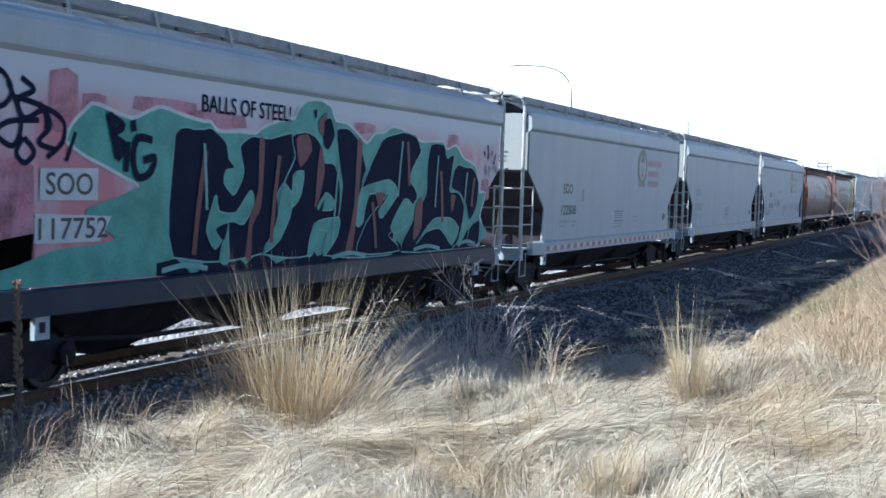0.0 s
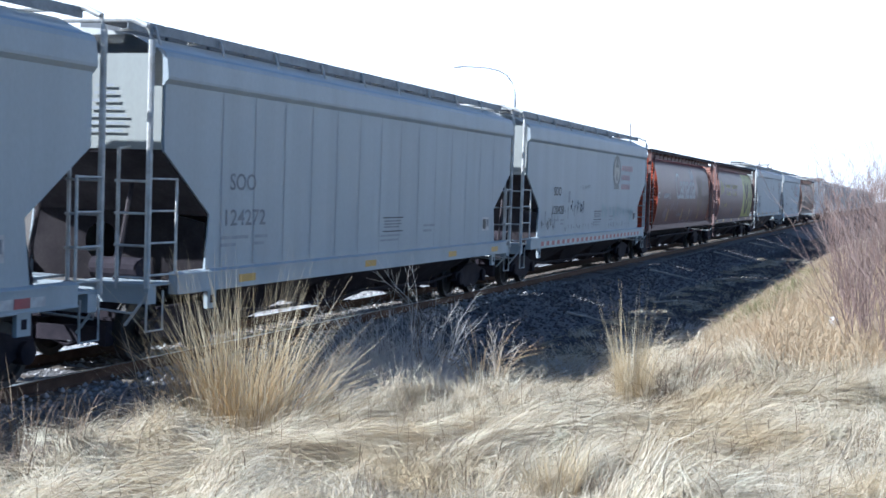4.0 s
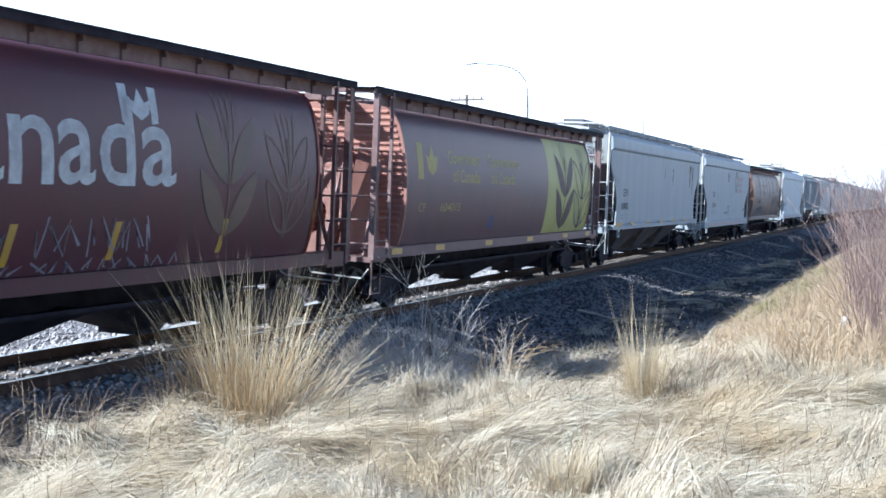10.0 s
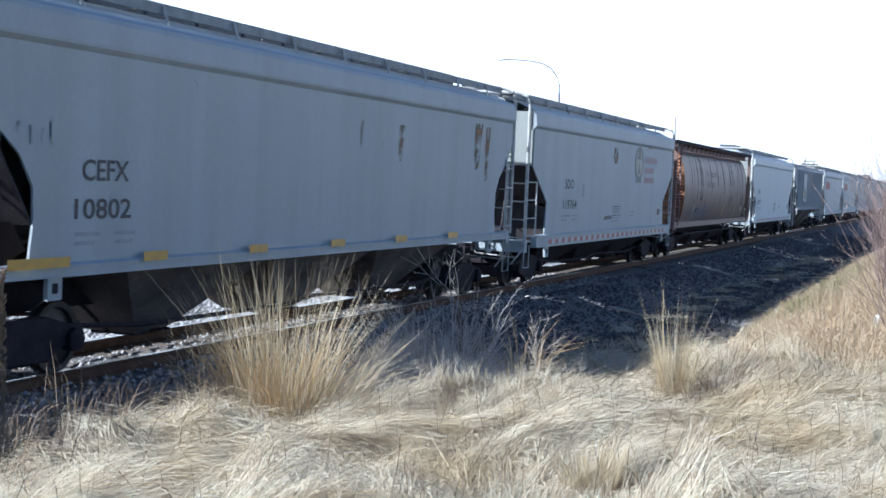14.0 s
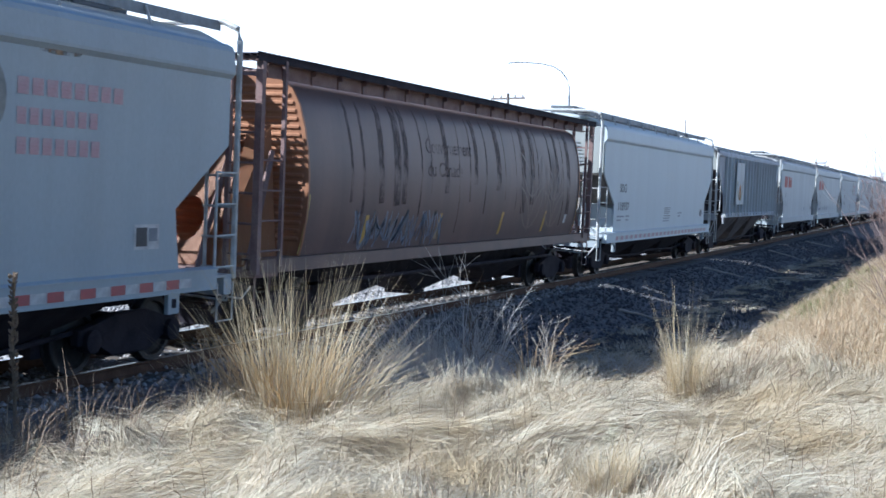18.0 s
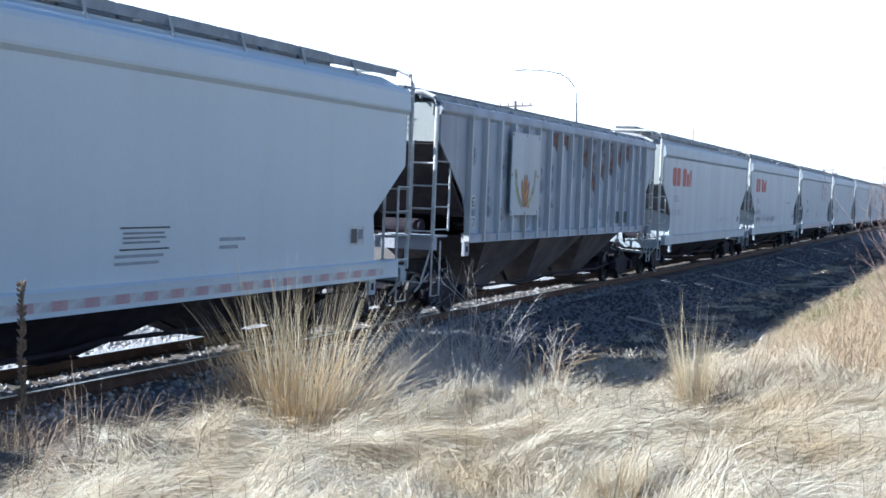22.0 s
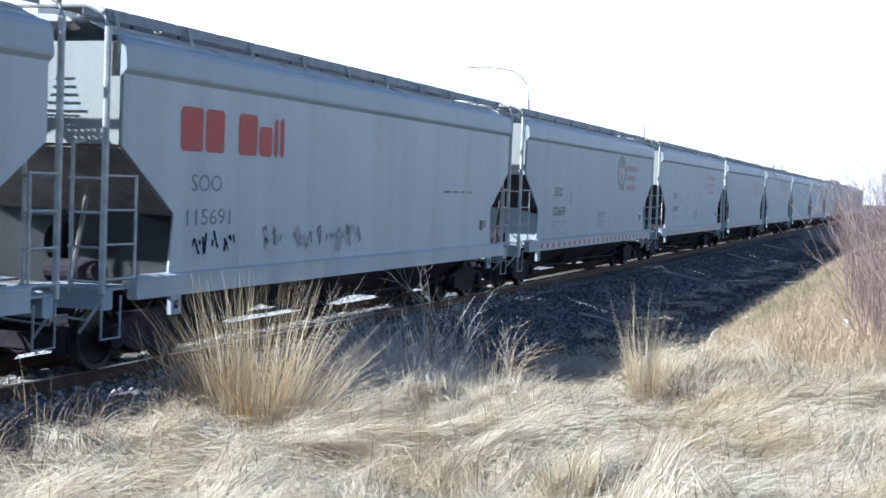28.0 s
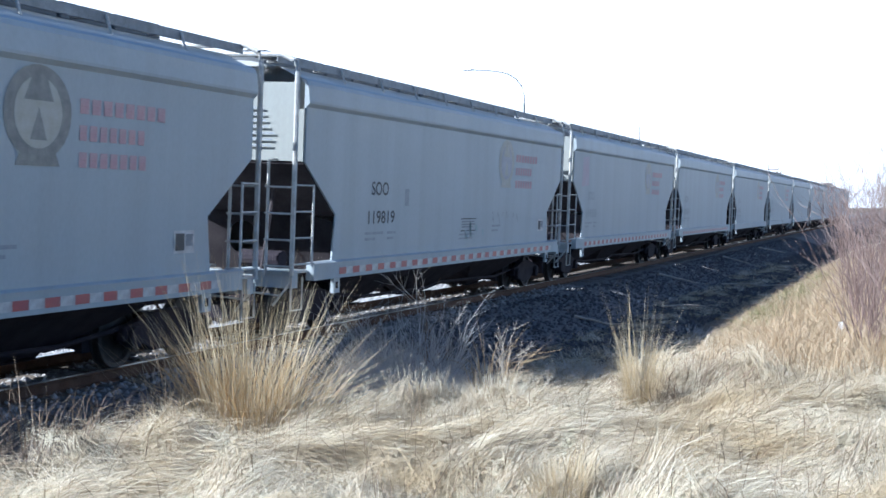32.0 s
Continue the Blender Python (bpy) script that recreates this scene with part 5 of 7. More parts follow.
for c in CARS[13].children:
    if c.name.startswith("shear_plate"):
        c.material_slots[0].link = "OBJECT"
        c.material_slots[0].material = PALE
for k in (11, 12):
    for c in CARS[k].children:
        if c.name.startswith(("slope_sheet", "end_brace")):
            c.material_slots[0].link = "OBJECT"
            c.material_slots[0].material = MID_SLOPE
        if c.name.startswith(("side_sheet", "side_sill", "shear_plate")):
            c.material_slots[0].link = "OBJECT"
            c.material_slots[0].material = OFF_WHITE
        if c.name.startswith("roof") and "walk" not in c.name:
            c.material_slots[0].link = "OBJECT"
            c.material_slots[0].material = WORN_ROOF
star = [(0.9, 1.36), (1.8, 1.75), (3, 1.85), (2.4, 2.2), (3.5, 2.5), (2.9, 2.72), (2.05, 3.02), (2.5, 3.45), (3.3, 3.32), (3.9, 3.5), (4.5, 3.42), (4.96, 3.37), (5.11, 3.38), (5.34, 3.26), (5.9, 3.28), (6.35, 3.28), (6.59, 3.38), (7.01, 3.49), (7.53, 3.56), (7.66, 3.72), (7.93, 3.86), (8.35, 3.9), (8.73, 3.83), (8.93, 3.61), (9.37, 3.58), (9.79, 3.43), (10.14, 3.29), (10.49, 3.47), (10.86, 3.5), (11.15, 3.61), (11.54, 3.62), (12.16, 3.51), (12.6, 3.41), (13.63, 3.46), (13.88, 3.31), (14.38, 3.41), (14.78, 3.18), (15.47, 3.04), (15.7, 2.76), (15.79, 2.48), (16.16, 2.47), (15.83, 1.97), (15.6, 1.36)]


def rounded(pts, n=4):
    """A closed curve through the corners."""
    out = []
    m = len(pts)
    for i in range(m):
        p0, p1, p2, p3 = (Vector(pts[(i + j - 1) % m]) for j in range(4))
        for j in range(n):
            t = j / n
            q = 0.5 * (2 * p1 + (p2 - p0) * t * 0.8 + (2 * p0 - 5 * p1 + 4 * p2 - p3) * t * t * 0.8 + (3 * p1 - p0 - 3 * p2 + p3) * t ** 3 * 0.8)
            q = p1.lerp(p2, t) * 0.2 + q * 0.8 if t else p1
            out.append((q.x, max(q.y, 1.36)))
    return out


def sprayed(name, pts, material, up, label="", rim=None):
    """A sprayed shape on the tagged car, some with a thin painted rim."""
    r = rounded(pts)
    if rim:
        put(0, "graffiti_outline", finish("graffiti_outline", stroke(r + r[:2], 0.05), rim), 0, 0, SIDE_Y - up + 0.0006)
    patch(0, name, r, material, y=SIDE_Y - up, label=label)


TEAL_LINE = surface("pale_teal_line", (0.20, 0.42, 0.40), (0.12, 0.32, 0.30), 3, 0.6, bump=0)
put(0, "graffiti_outline", finish("graffiti_outline", stroke(rounded(star)[16:-6], 0.10), WHITE_LINE), 0, 0, SIDE_Y - 0.0025)
patch(0, "graffiti_fill", rounded(star), DARK_TEAL, y=SIDE_Y - 0.004, label="teal graffiti ground with a white outline")
sprayed("graffiti_letter", [(4.27, 3.18), (4.96, 3.28), (5.16, 3.3), (5.53, 3.13), (5.61, 2.91), (5.78, 2.79), (5.55, 2.76), (5.49, 2.58), (5.76, 2.39), (5.97, 2.57), (6.05, 2.77), (5.93, 3.08), (6.24, 3.24), (6.77, 3.23), (7.34, 3.33), (7.5, 3.31), (7.55, 3), (7.23, 2.62), (7.02, 2.43), (7.06, 2.13), (6.64, 1.56), (4.29, 1.59)], INK, 0.006, "fat navy graffiti letter", TEAL_LINE)
sprayed("graffiti_letter", [(7.47, 3.3), (7.88, 3.38), (8.23, 3.32), (8.49, 3.14), (8.54, 2.93), (8.92, 2.9), (9.13, 2.57), (9.11, 2.06), (8.65, 1.9), (8.25, 1.91), (8.09, 1.47), (6.64, 1.55), (7.44, 2.16), (7.5, 2.43), (7.27, 2.61), (7.58, 2.98)], INK, 0.0072, "fat navy graffiti letter", TEAL_LINE)
sprayed("graffiti_letter", [(8.98, 3.45), (9.37, 3.51), (9.79, 3.34), (10.12, 2.89), (10, 2.67), (9.93, 2.23), (9.81, 1.97), (10.07, 1.94), (10.27, 2.41), (11.14, 2.55), (11.3, 1.37), (8.6, 1.46), (9.11, 2.02), (9.25, 2.57), (9.12, 2.91)], INK, 0.0084, "fat navy graffiti letter", TEAL_LINE)
sprayed("graffiti_letter", [(10.04, 2.58), (10.77, 3.37), (11.63, 3.55), (12.26, 3.51), (12.54, 3.26), (12.18, 2.95), (12.04, 2.7), (12.43, 2.41), (11.82, 2.02), (11.14, 1.71), (11.65, 1.43), (9.88, 1.43), (10.2, 1.94), (11.19, 2.5), (11.13, 2.71), (10.26, 2.61)], INK, 0.0096, "fat navy graffiti letter", TEAL_LINE)
sprayed("graffiti_letter", [(12.89, 2.97), (13.04, 3.38), (13.68, 3.41), (13.88, 3.15), (14.25, 3.22), (14.05, 2.52), (14.56, 2.47), (14.9, 2.2), (14.74, 1.71), (14.25, 1.36), (11.75, 1.4), (12.45, 2.11), (12.87, 2.46)], INK, 0.0108, "fat navy graffiti letter", TEAL_LINE)
sprayed("graffiti_letter", [(14.17, 2.58), (14.27, 2.9), (14.52, 3.04), (14.91, 3), (15.35, 2.98), (15.69, 2.73), (15.65, 2.25), (15.26, 1.92), (14.99, 2.26), (14.62, 2.5)], INK, 0.012, "fat navy graffiti letter", TEAL_LINE)
sprayed("graffiti_letter", [(15.27, 1.75), (15.82, 1.91), (15.79, 1.43), (15.16, 1.43)], INK, 0.0132, "fat navy graffiti letter", TEAL_LINE)
sprayed("graffiti_fill", [(5.28, 2.39), (5.37, 2.17), (5.82, 2.14), (6.23, 2.46), (6.32, 2.28), (6.05, 2), (5.63, 2.04), (5.65, 1.48), (5.43, 1.49), (5.53, 1.84), (5.3, 1.67), (5.07, 1.92)], DARK_TEAL, 0.0155, "", TEAL_LINE)
sprayed("graffiti_fill", [(7.52, 2.71), (7.84, 2.77), (7.77, 2.44), (7.51, 2.24)], DARK_TEAL, 0.0157, "", TEAL_LINE)
sprayed("graffiti_fill", [(7.2, 2.55), (7.47, 2.43), (7.44, 2.12), (7.13, 1.75), (6.64, 1.56), (7.03, 1.98)], DARK_TEAL, 0.0159, "", TEAL_LINE)
sprayed("graffiti_fill", [(8.35, 2.2), (8.63, 2.44), (8.92, 2.32), (8.87, 2.19)], DARK_TEAL, 0.0161, "", TEAL_LINE)
sprayed("graffiti_fill", [(8.25, 1.95), (9.11, 2.04), (9.09, 1.77), (8.67, 1.47), (8.58, 1.57), (8.73, 1.82), (8.37, 1.86), (8.23, 1.51), (8.05, 1.47)], DARK_TEAL, 0.0163, "", TEAL_LINE)
sprayed("graffiti_fill", [(9.96, 2.51), (11.09, 2.66), (11.11, 2.55), (10.27, 2.44), (9.99, 1.94), (9.76, 1.94)], DARK_TEAL, 0.0165, "", TEAL_LINE)
sprayed("graffiti_fill", [(11.23, 1.84), (11.8, 2.34), (12.23, 2.22), (12.03, 1.92), (11.53, 1.75)], DARK_TEAL, 0.0167, "", TEAL_LINE)
sprayed("graffiti_fill", [(12.44, 1.52), (13.25, 1.95), (14.1, 1.97), (14.62, 1.77), (14.26, 1.45), (13.62, 1.79), (12.92, 1.75)], DARK_TEAL, 0.0169, "", TEAL_LINE)
sprayed("graffiti_fill", [(10.27, 2.58), (11.15, 2.67), (11.5, 2.46), (10.85, 2.04), (10.7, 2.13), (11.13, 2.45), (10.28, 2.46)], DARK_TEAL, 0.0171, "", TEAL_LINE)
sprayed("graffiti_stripe", [(6.44, 3.19), (6.6, 3.2), (6.54, 2.25), (6.3, 1.96), (6.28, 1.49), (6.13, 1.49), (6.21, 2.1), (6.44, 2.47)], WINE, 0.0175)
sprayed("graffiti_stripe", [(7.57, 3.27), (7.95, 3.36), (8.1, 3.12), (7.72, 2.83)], WINE, 0.0176)
sprayed("graffiti_stripe", [(8.4, 3.21), (8.56, 2.85), (8.43, 2.44), (8.24, 2.2), (8.31, 2.84)], WINE, 0.0177)
sprayed("graffiti_stripe", [(9.75, 3.32), (9.95, 3.28), (9.83, 2.27), (9.64, 1.44), (9.38, 1.46), (9.68, 2.23)], WINE, 0.0178)
sprayed("graffiti_stripe", [(10.52, 2.45), (10.93, 2.46), (10.74, 2.2)], WINE, 0.0179)
sprayed("graffiti_stripe", [(12.34, 2.21), (12.66, 2.41), (12.64, 1.81), (12.27, 1.57)], WINE, 0.018)
sprayed("graffiti_stripe", [(14.13, 2.42), (14.39, 2.42), (14.21, 2.07)], WINE, 0.0181)
sprayed("graffiti_stripe", [(8.33, 3.59), (8.58, 3.74), (8.54, 3.38), (8.37, 3.39)], WINE, 0.0182)
sprayed("graffiti_stripe", [(8.5, 3.58), (8.72, 3.65), (8.88, 3.4), (8.68, 3.15), (8.51, 3.25)], INK, 0.019)
sprayed("graffiti_stripe", [(8.14, 3.72), (8.23, 3.77), (8.23, 3.65), (8.18, 3.62)], INK, 0.0191)
sprayed("graffiti_stripe", [(5.3, 1.93), (5.61, 2.01), (5.52, 1.77)], INK, 0.0192)
sprayed("graffiti_stripe", [(8.35, 2.13), (8.56, 2.34), (8.5, 2.15)], INK, 0.0193)
patch(0, "number_patch", [(0, 0), (1.06, 0), (1.06, 0.38), (0, 0.36)], WHITE_LINE, 1.58, 2.33, SIDE_Y - 0.006)
patch(0, "number_patch", [(0, 0), (1.2, 0), (1.42, 0.30), (0, 0.34)], WHITE_LINE, 1.50, 1.84, SIDE_Y - 0.006)
lettering(0, "SOO", 1.68, 2.39, 0.26, BLACK, 0.86, SIDE_Y - 0.009, bold=0.01)
lettering(0, "117752", 1.56, 1.88, 0.25, BLACK, 1.28, SIDE_Y - 0.009, bold=0.01)
lettering(0, "BALLS OF STEEL!", 4.9, 3.52, 0.24, INK, 2.5, SIDE_Y - 0.006, bold=0.01)


def brushed(name, pts, width, up, material=INK, n=5):
    """A spray line that bends smoothly through its corners."""
    way = []
    for i in range(len(pts) - 1):
        p0, p1, p2, p3 = (Vector(pts[min(max(i + j - 1, 0), len(pts) - 1)]) for j in range(4))
        for j in range(n):
            t = j / n
            way.append(0.5 * (2 * p1 + (p2 - p0) * t + (2 * p0 - 5 * p1 + 4 * p2 - p3) * t * t + (3 * p1 - p0 - 3 * p2 + p3) * t ** 3))
    way.append(Vector(pts[-1]))
    put(0, name, finish(name, stroke([(p.x, p.y) for p in way], width), material), 0, 0, SIDE_Y - up)


# the small word beside the large letters
brushed("graffiti_letter", [(2.83, 3.38), (2.93, 3.10), (3.01, 2.85)], 0.13, 0.0200)
brushed("graffiti_letter", [(2.78, 3.35), (3.11, 3.24), (2.89, 3.12), (3.15, 2.99), (2.99, 2.83)], 0.10, 0.0202)
brushed("graffiti_letter", [(3.22, 3.05), (3.18, 2.68)], 0.10, 0.0204)
brushed("graffiti_letter", [(3.31, 3.32), (3.34, 3.18)], 0.10, 0.0206)
brushed("graffiti_letter", [(3.73, 3.09), (3.41, 3.10), (3.33, 2.84), (3.44, 2.62), (3.70, 2.68), (3.79, 2.87), (3.56, 2.83)], 0.10, 0.0208)
# an overlapping dark tag near the car's front
for i, pts in enumerate(([(0.70, 3.75), (0.95, 3.70), (1.09, 3.52), (0.98, 3.36), (0.72, 3.30)], [(1.24, 3.67), (1.46, 3.55), (1.20, 3.43), (1.31, 3.23), (1.63, 3.33), (1.69, 3.08)],
                         [(1.15, 3.45), (1.50, 3.40), (1.94, 3.26), (1.98, 3.01), (1.70, 2.81)], [(1.29, 3.02), (1.18, 2.85), (1.32, 2.74), (1.48, 2.87), (1.30, 3.02)],
                         [(2.20, 3.12), (2.12, 2.95), (2.04, 2.78)], [(1.02, 3.62), (1.25, 3.20), (1.12, 2.92), (0.80, 3.05)], [(1.55, 3.42), (1.75, 3.18), (1.55, 2.98), (1.85, 2.90)], [(0.75, 3.02), (1.05, 3.18), (1.55, 3.22)])):
    brushed("graffiti_tag", pts, 0.065, 0.0040 + 0.0002 * i)
patch(0, "sprayed_wash", [(3.9, 1.36)] + [(3.9 + 0.45 * j, 1.52 + 0.16 * math.sin(2.3 * j) + 0.08 * math.sin(5.1 * j)) for j in range(27)] + [(15.7, 1.36)], INK, y=SIDE_Y - 0.0052)
# pink washes in blocks along the top, and teal and navy touches low down
for i, (x, z, w, hh) in enumerate(((1.7, 3.1, 0.55, 0.75), (3.3, 3.42, 1.5, 0.22), (4.5, 3.3, 1.6, 0.25), (2.3, 3.3, 0.5, 0.3), (0.7, 1.9, 0.8, 0.9), (9.6, 3.45, 0.9, 0.2), (13.9, 3.3, 0.6, 0.35), (15.9, 2.3, 0.5, 0.5))):
    patch(0, "sprayed_wash", [(0, 0.04), (0.3 * w, 0), (w, 0.06), (0.97 * w, 0.9 * hh), (0.6 * w, hh), (0.04 * w, 0.92 * hh)], PINK_WASH, x, z, SIDE_Y - 0.0008 - 0.0001 * i)
for i, (x0, x1, z) in enumerate(((4.0, 5.1, 1.42), (8.9, 10.2, 1.40), (12.3, 13.6, 1.41), (14.6, 15.6, 1.44))):
    brushed("graffiti_stripe", [(x0, z), (0.5 * (x0 + x1), z + 0.05), (x1, z - 0.02)], 0.07, 0.0210 + 0.0002 * i, TEAL_LINE)
for i, (x, z0, z1, lean) in enumerate(((4.75, 1.6, 3.0, 0.25), (5.05, 2.2, 3.1, -0.1), (6.85, 1.7, 3.0, 0.2), (8.9, 1.6, 2.9, 0.15), (10.6, 1.5, 2.3, -0.2), (11.5, 2.4, 3.4, 0.15), (12.0, 2.6, 3.4, -0.12), (13.3, 2.2, 3.2, 0.1), (13.7, 1.9, 2.9, -0.15), (14.9, 2.3, 2.9, 0.1), (15.3, 2.2, 2.8, 0.12))):
    brushed("graffiti_stripe", [(x, z0), (x + 0.4 * lean, 0.5 * (z0 + z1)), (x + lean, z1)], 0.06 if i % 2 else 0.11, 0.0220 + 0.0002 * i, TEAL_LINE if i % 2 else WINE)
scribble(0, 15.9, 3.1, 0.9, 0.45, INK, 32, 4, 0.05, SIDE_Y - 0.004)
scribble(0, 16.0, 2.75, 0.9, 0.35, GREY_INK, 33, 4, 0.05, SIDE_Y - 0.004)


# round-sided cars: markings laid on the curve of the tank
def wrapped(k, name, bm_or_me, material, dx, z, out=0.012, label=""):
    if isinstance(bm_or_me, bmesh.types.BMesh):
        bm = bm_or_me
    else:
        bm = bmesh.new()
        bm.from_mesh(bm_or_me)
    zs = [v.co.z for v in bm.verts]
    for level in SEC_Z - z:
        if min(zs) < level < max(zs):
            bmesh.ops.bisect_plane(bm, geom=bm.verts[:] + bm.edges[:] + bm.faces[:], plane_co=(0, 0, level), plane_no=(0, 0, 1))
    for v in bm.verts:
        v.co.y = -bulge(v.co.z + z) - 0.3 * out
    me = bpy.data.meshes.new(name)
    bm.to_mesh(me)
    bm.free()
    me.materials.append(material)
    me.shade_smooth()
    return put(k, name, me, dx, z, 0.0, label)


wrapped(4, "lettering", text_mesh("C", 1.16, WHITE, 1.0, 0.0), WHITE, 6.0, 2.44, label="large white lettering on dark maroon")
for ch, x, w in (("a", 7.05, 0.76), ("n", 7.9, 0.82), ("a", 8.8, 0.76), ("d", 9.65, 0.80), ("a", 10.6, 0.85)):
    wrapped(4, "lettering", text_mesh(ch, 1.16 if ch == "d" else 0.80, WHITE, w, 0.012), WHITE, x, 2.46)
for x in (10.2, 10.9):
    wrapped(4, "flag_bar", flat([(0, 0), (0.16, 0.02), (0.2, 0.5), (0.0, 0.5)]), WHITE, x, 3.28)
wrapped(4, "flag_leaf", flat([(0, 0), (0.2, 0.1), (0.25, 0.28), (0.12, 0.24), (0, 0.42), (-0.12, 0.24), (-0.25, 0.28), (-0.2, 0.1)]), WHITE, 10.66, 3.32)
wrapped(4, "lettering", text_mesh("CP", 0.24, WHITE, 0.52, 0.01), WHITE, 1.55, 2.48)
wrapped(4, "lettering", text_mesh("608402", 0.24, WHITE, 1.55, 0.01), WHITE, 3.0, 2.46)
PALE_TAG = surface("pale_tag_paint", (0.38, 0.36, 0.40), (0.26, 0.24, 0.28), 4, 0.6, bump=0)
LEAF_DARK = surface("dull_leaf_paint", (0.19, 0.11, 0.075), (0.16, 0.11, 0.075), 4, 0.6, bump=0)
MAROON_INK = surface("maroon_emblem_paint", (0.075, 0.035, 0.035), (0.10, 0.05, 0.045), 4, 0.6, bump=0)


def tank_tag(k, dx, z, w, h, material, seed, letters=5, width=0.03):
    r = random.Random(seed)
    for i in range(letters):
        x0, cw = w * i / letters, w / letters
        pts = [(x0 + cw * r.uniform(-0.1, 1.1), h * (0.95 if j % 2 else 0.05) + h * r.uniform(-0.2, 0.2)) for j in range(r.randint(3, 5))]
        wrapped(k, "graffiti_tag", stroke(pts, width), material, dx, z, 0.014)


tank_tag(4, 4.6, 1.95, 2.2, 0.35, PALE_TAG, 41, 6)
tank_tag(4, 3.2, 1.65, 0.9, 0.3, PALE_TAG, 42, 4)
tank_tag(4, 3.2, 1.6, 0.9, 1.0, PALE_TAG, 43, 2)
tank_tag(4, 6.6, 1.65, 1.4, 0.22, SOFT_INK, 44, 5)
tank_tag(4, 8.4, 1.62, 2.8, 0.4, PALE_TAG, 45, 8)
tank_tag(4, 7.8, 1.38, 4.0, 0.16, PALE_TAG, 46, 12)


def ear(k, cx, z, material, scale=1.0, solid=True):
    """A wheat ear: a stem, awns and two pairs of leaf-shaped grains."""
    for deg, zz, ln in ((-40, 0.0, 1.42), (40, 0.0, 1.42), (-38, 0.84, 1.45), (38, 0.84, 1.45)):
        pts = turned(leaf(ln * scale, 0.27 * scale), deg, 0.04 * (1 if deg > 0 else -1), zz * scale)
        if solid:
            wrapped(k, "wheat_grain", flat(pts), material, cx, z, 0.022)
        else:
            wrapped(k, "wheat_grain", stroke(pts + pts[:1], 0.05), material, cx, z, 0.022)
    wrapped(k, "wheat_stem", stroke([(0, -0.1 * scale), (0, 1.9 * scale)], 0.05), material, cx, z, 0.021)
    for x in (-0.3, -0.1, 0.1, 0.3):
        wrapped(k, "wheat_awn", stroke([(x * 0.5, 1.55 * scale), (x, 2.35 * scale)], 0.035), material, cx, z, 0.02)


def tank_panel(k, x0, x1, z0, z1, material, label, n=22):
    bm = bmesh.new()
    v = [[bm.verts.new((x, 0, z)) for z in np.linspace(z0, z1, 3)] for x in np.linspace(x0, x1, n)]
    for a, b in zip(v, v[1:]):
        for i in range(2):
            bm.faces.new((a[i], a[i + 1], b[i + 1], b[i]))
    return wrapped(k, "painted_panel", bm, material, 0.0, 0.0, 0.006, label)


tank_panel(5, 12.0, 16.85, 1.39, 3.98, YELLOW, "yellow painted panel round the tank end")
ear(5, 13.85, 1.50, MAROON_INK, 1.06, True)
ear(5, 15.85, 1.50, MAROON_INK, 1.0, False)
wrapped(5, "flag_bar", flat([(0, 0), (0.32, 0), (0.32, 0.75), (0, 0.75)]), GOLD, 2.05, 2.72)
wrapped(5, "flag_leaf", flat([(0, 0), (0.25, 0.12), (0.36, 0.42), (0.16, 0.38), (0, 0.66), (-0.16, 0.38), (-0.36, 0.42), (-0.25, 0.12)]), GOLD, 2.9, 2.80)
for body, x, z, w in (("Government", 3.9, 3.08, 2.2), ("of Canada", 4.15, 2.68, 1.9), ("Gouvernement", 6.7, 3.08, 2.6), ("du Canada", 6.9, 2.68, 1.95)):
    wrapped(5, "lettering", text_mesh(body, 0.29, GOLD, w, 0.012), GOLD, x, z, label="mustard lettering")
wrapped(5, "lettering", text_mesh("CP", 0.18, GOLD, 0.40), GOLD, 2.2, 2.05)
wrapped(5, "lettering", text_mesh("604015", 0.18, GOLD, 1.3), GOLD, 3.5, 2.05)
wrapped(5, "paint_patch", flat([(0, 0), (0.35, 0), (0.33, 0.32), (0.02, 0.3)]), surface("blue_patch", (0.05, 0.07, 0.20), (0.07, 0.08, 0.18), 4, 0.6, bump=0), 7.0, 1.62)
tank_tag(5, 15.2, 1.5, 1.0, 0.5, SOFT_INK, 47, 4, 0.04)
for dx in (0.9, 3.4, 6.8, 10.35, 14.0, 16.7):
    put(5, "reflector", REFLECTOR_YELLOW, dx, 1.22, -1.547)
ear(4, 12.95, 1.75, LEAF_DARK, 0.9, True)
ear(4, 14.9, 1.75, LEAF_DARK, 0.8, False)
ear(8, 12.9, 1.6, surface("faded_tan_emblem", (0.24, 0.175, 0.15), (0.20, 0.15, 0.13), 4, 0.6, bump=0), 0.9, False)
ear(8, 14.7, 1.6, bpy.data.materials["faded_tan_emblem"], 0.8, False)
TANK_TAG = surface("blue_white_tag", (0.26, 0.29, 0.36), (0.18, 0.20, 0.26), 4, 0.6, bump=0)
for i in range(3):
    tank_tag(8, 3.2, 1.45, 4.2, 0.55, TANK_TAG, 50 + i, 9, 0.06)
for k, xs in ((8, (3.6, 7.05, 10.8, 14.0)), (4, (4.2, 7.9, 10.0, 12.8))):
    for x in xs:
        wrapped(k, "reflector", flat([(0, 0), (0.14, 0), (0.24, 0.5), (0.10, 0.5)]), REFLECT_YELLOW, x, 1.5)
wrapped(8, "stencil_label", flat([(0, 0), (0.2, 0), (0.25, 0.22), (0.05, 0.22)]), WHITE, 15.8, 1.68)
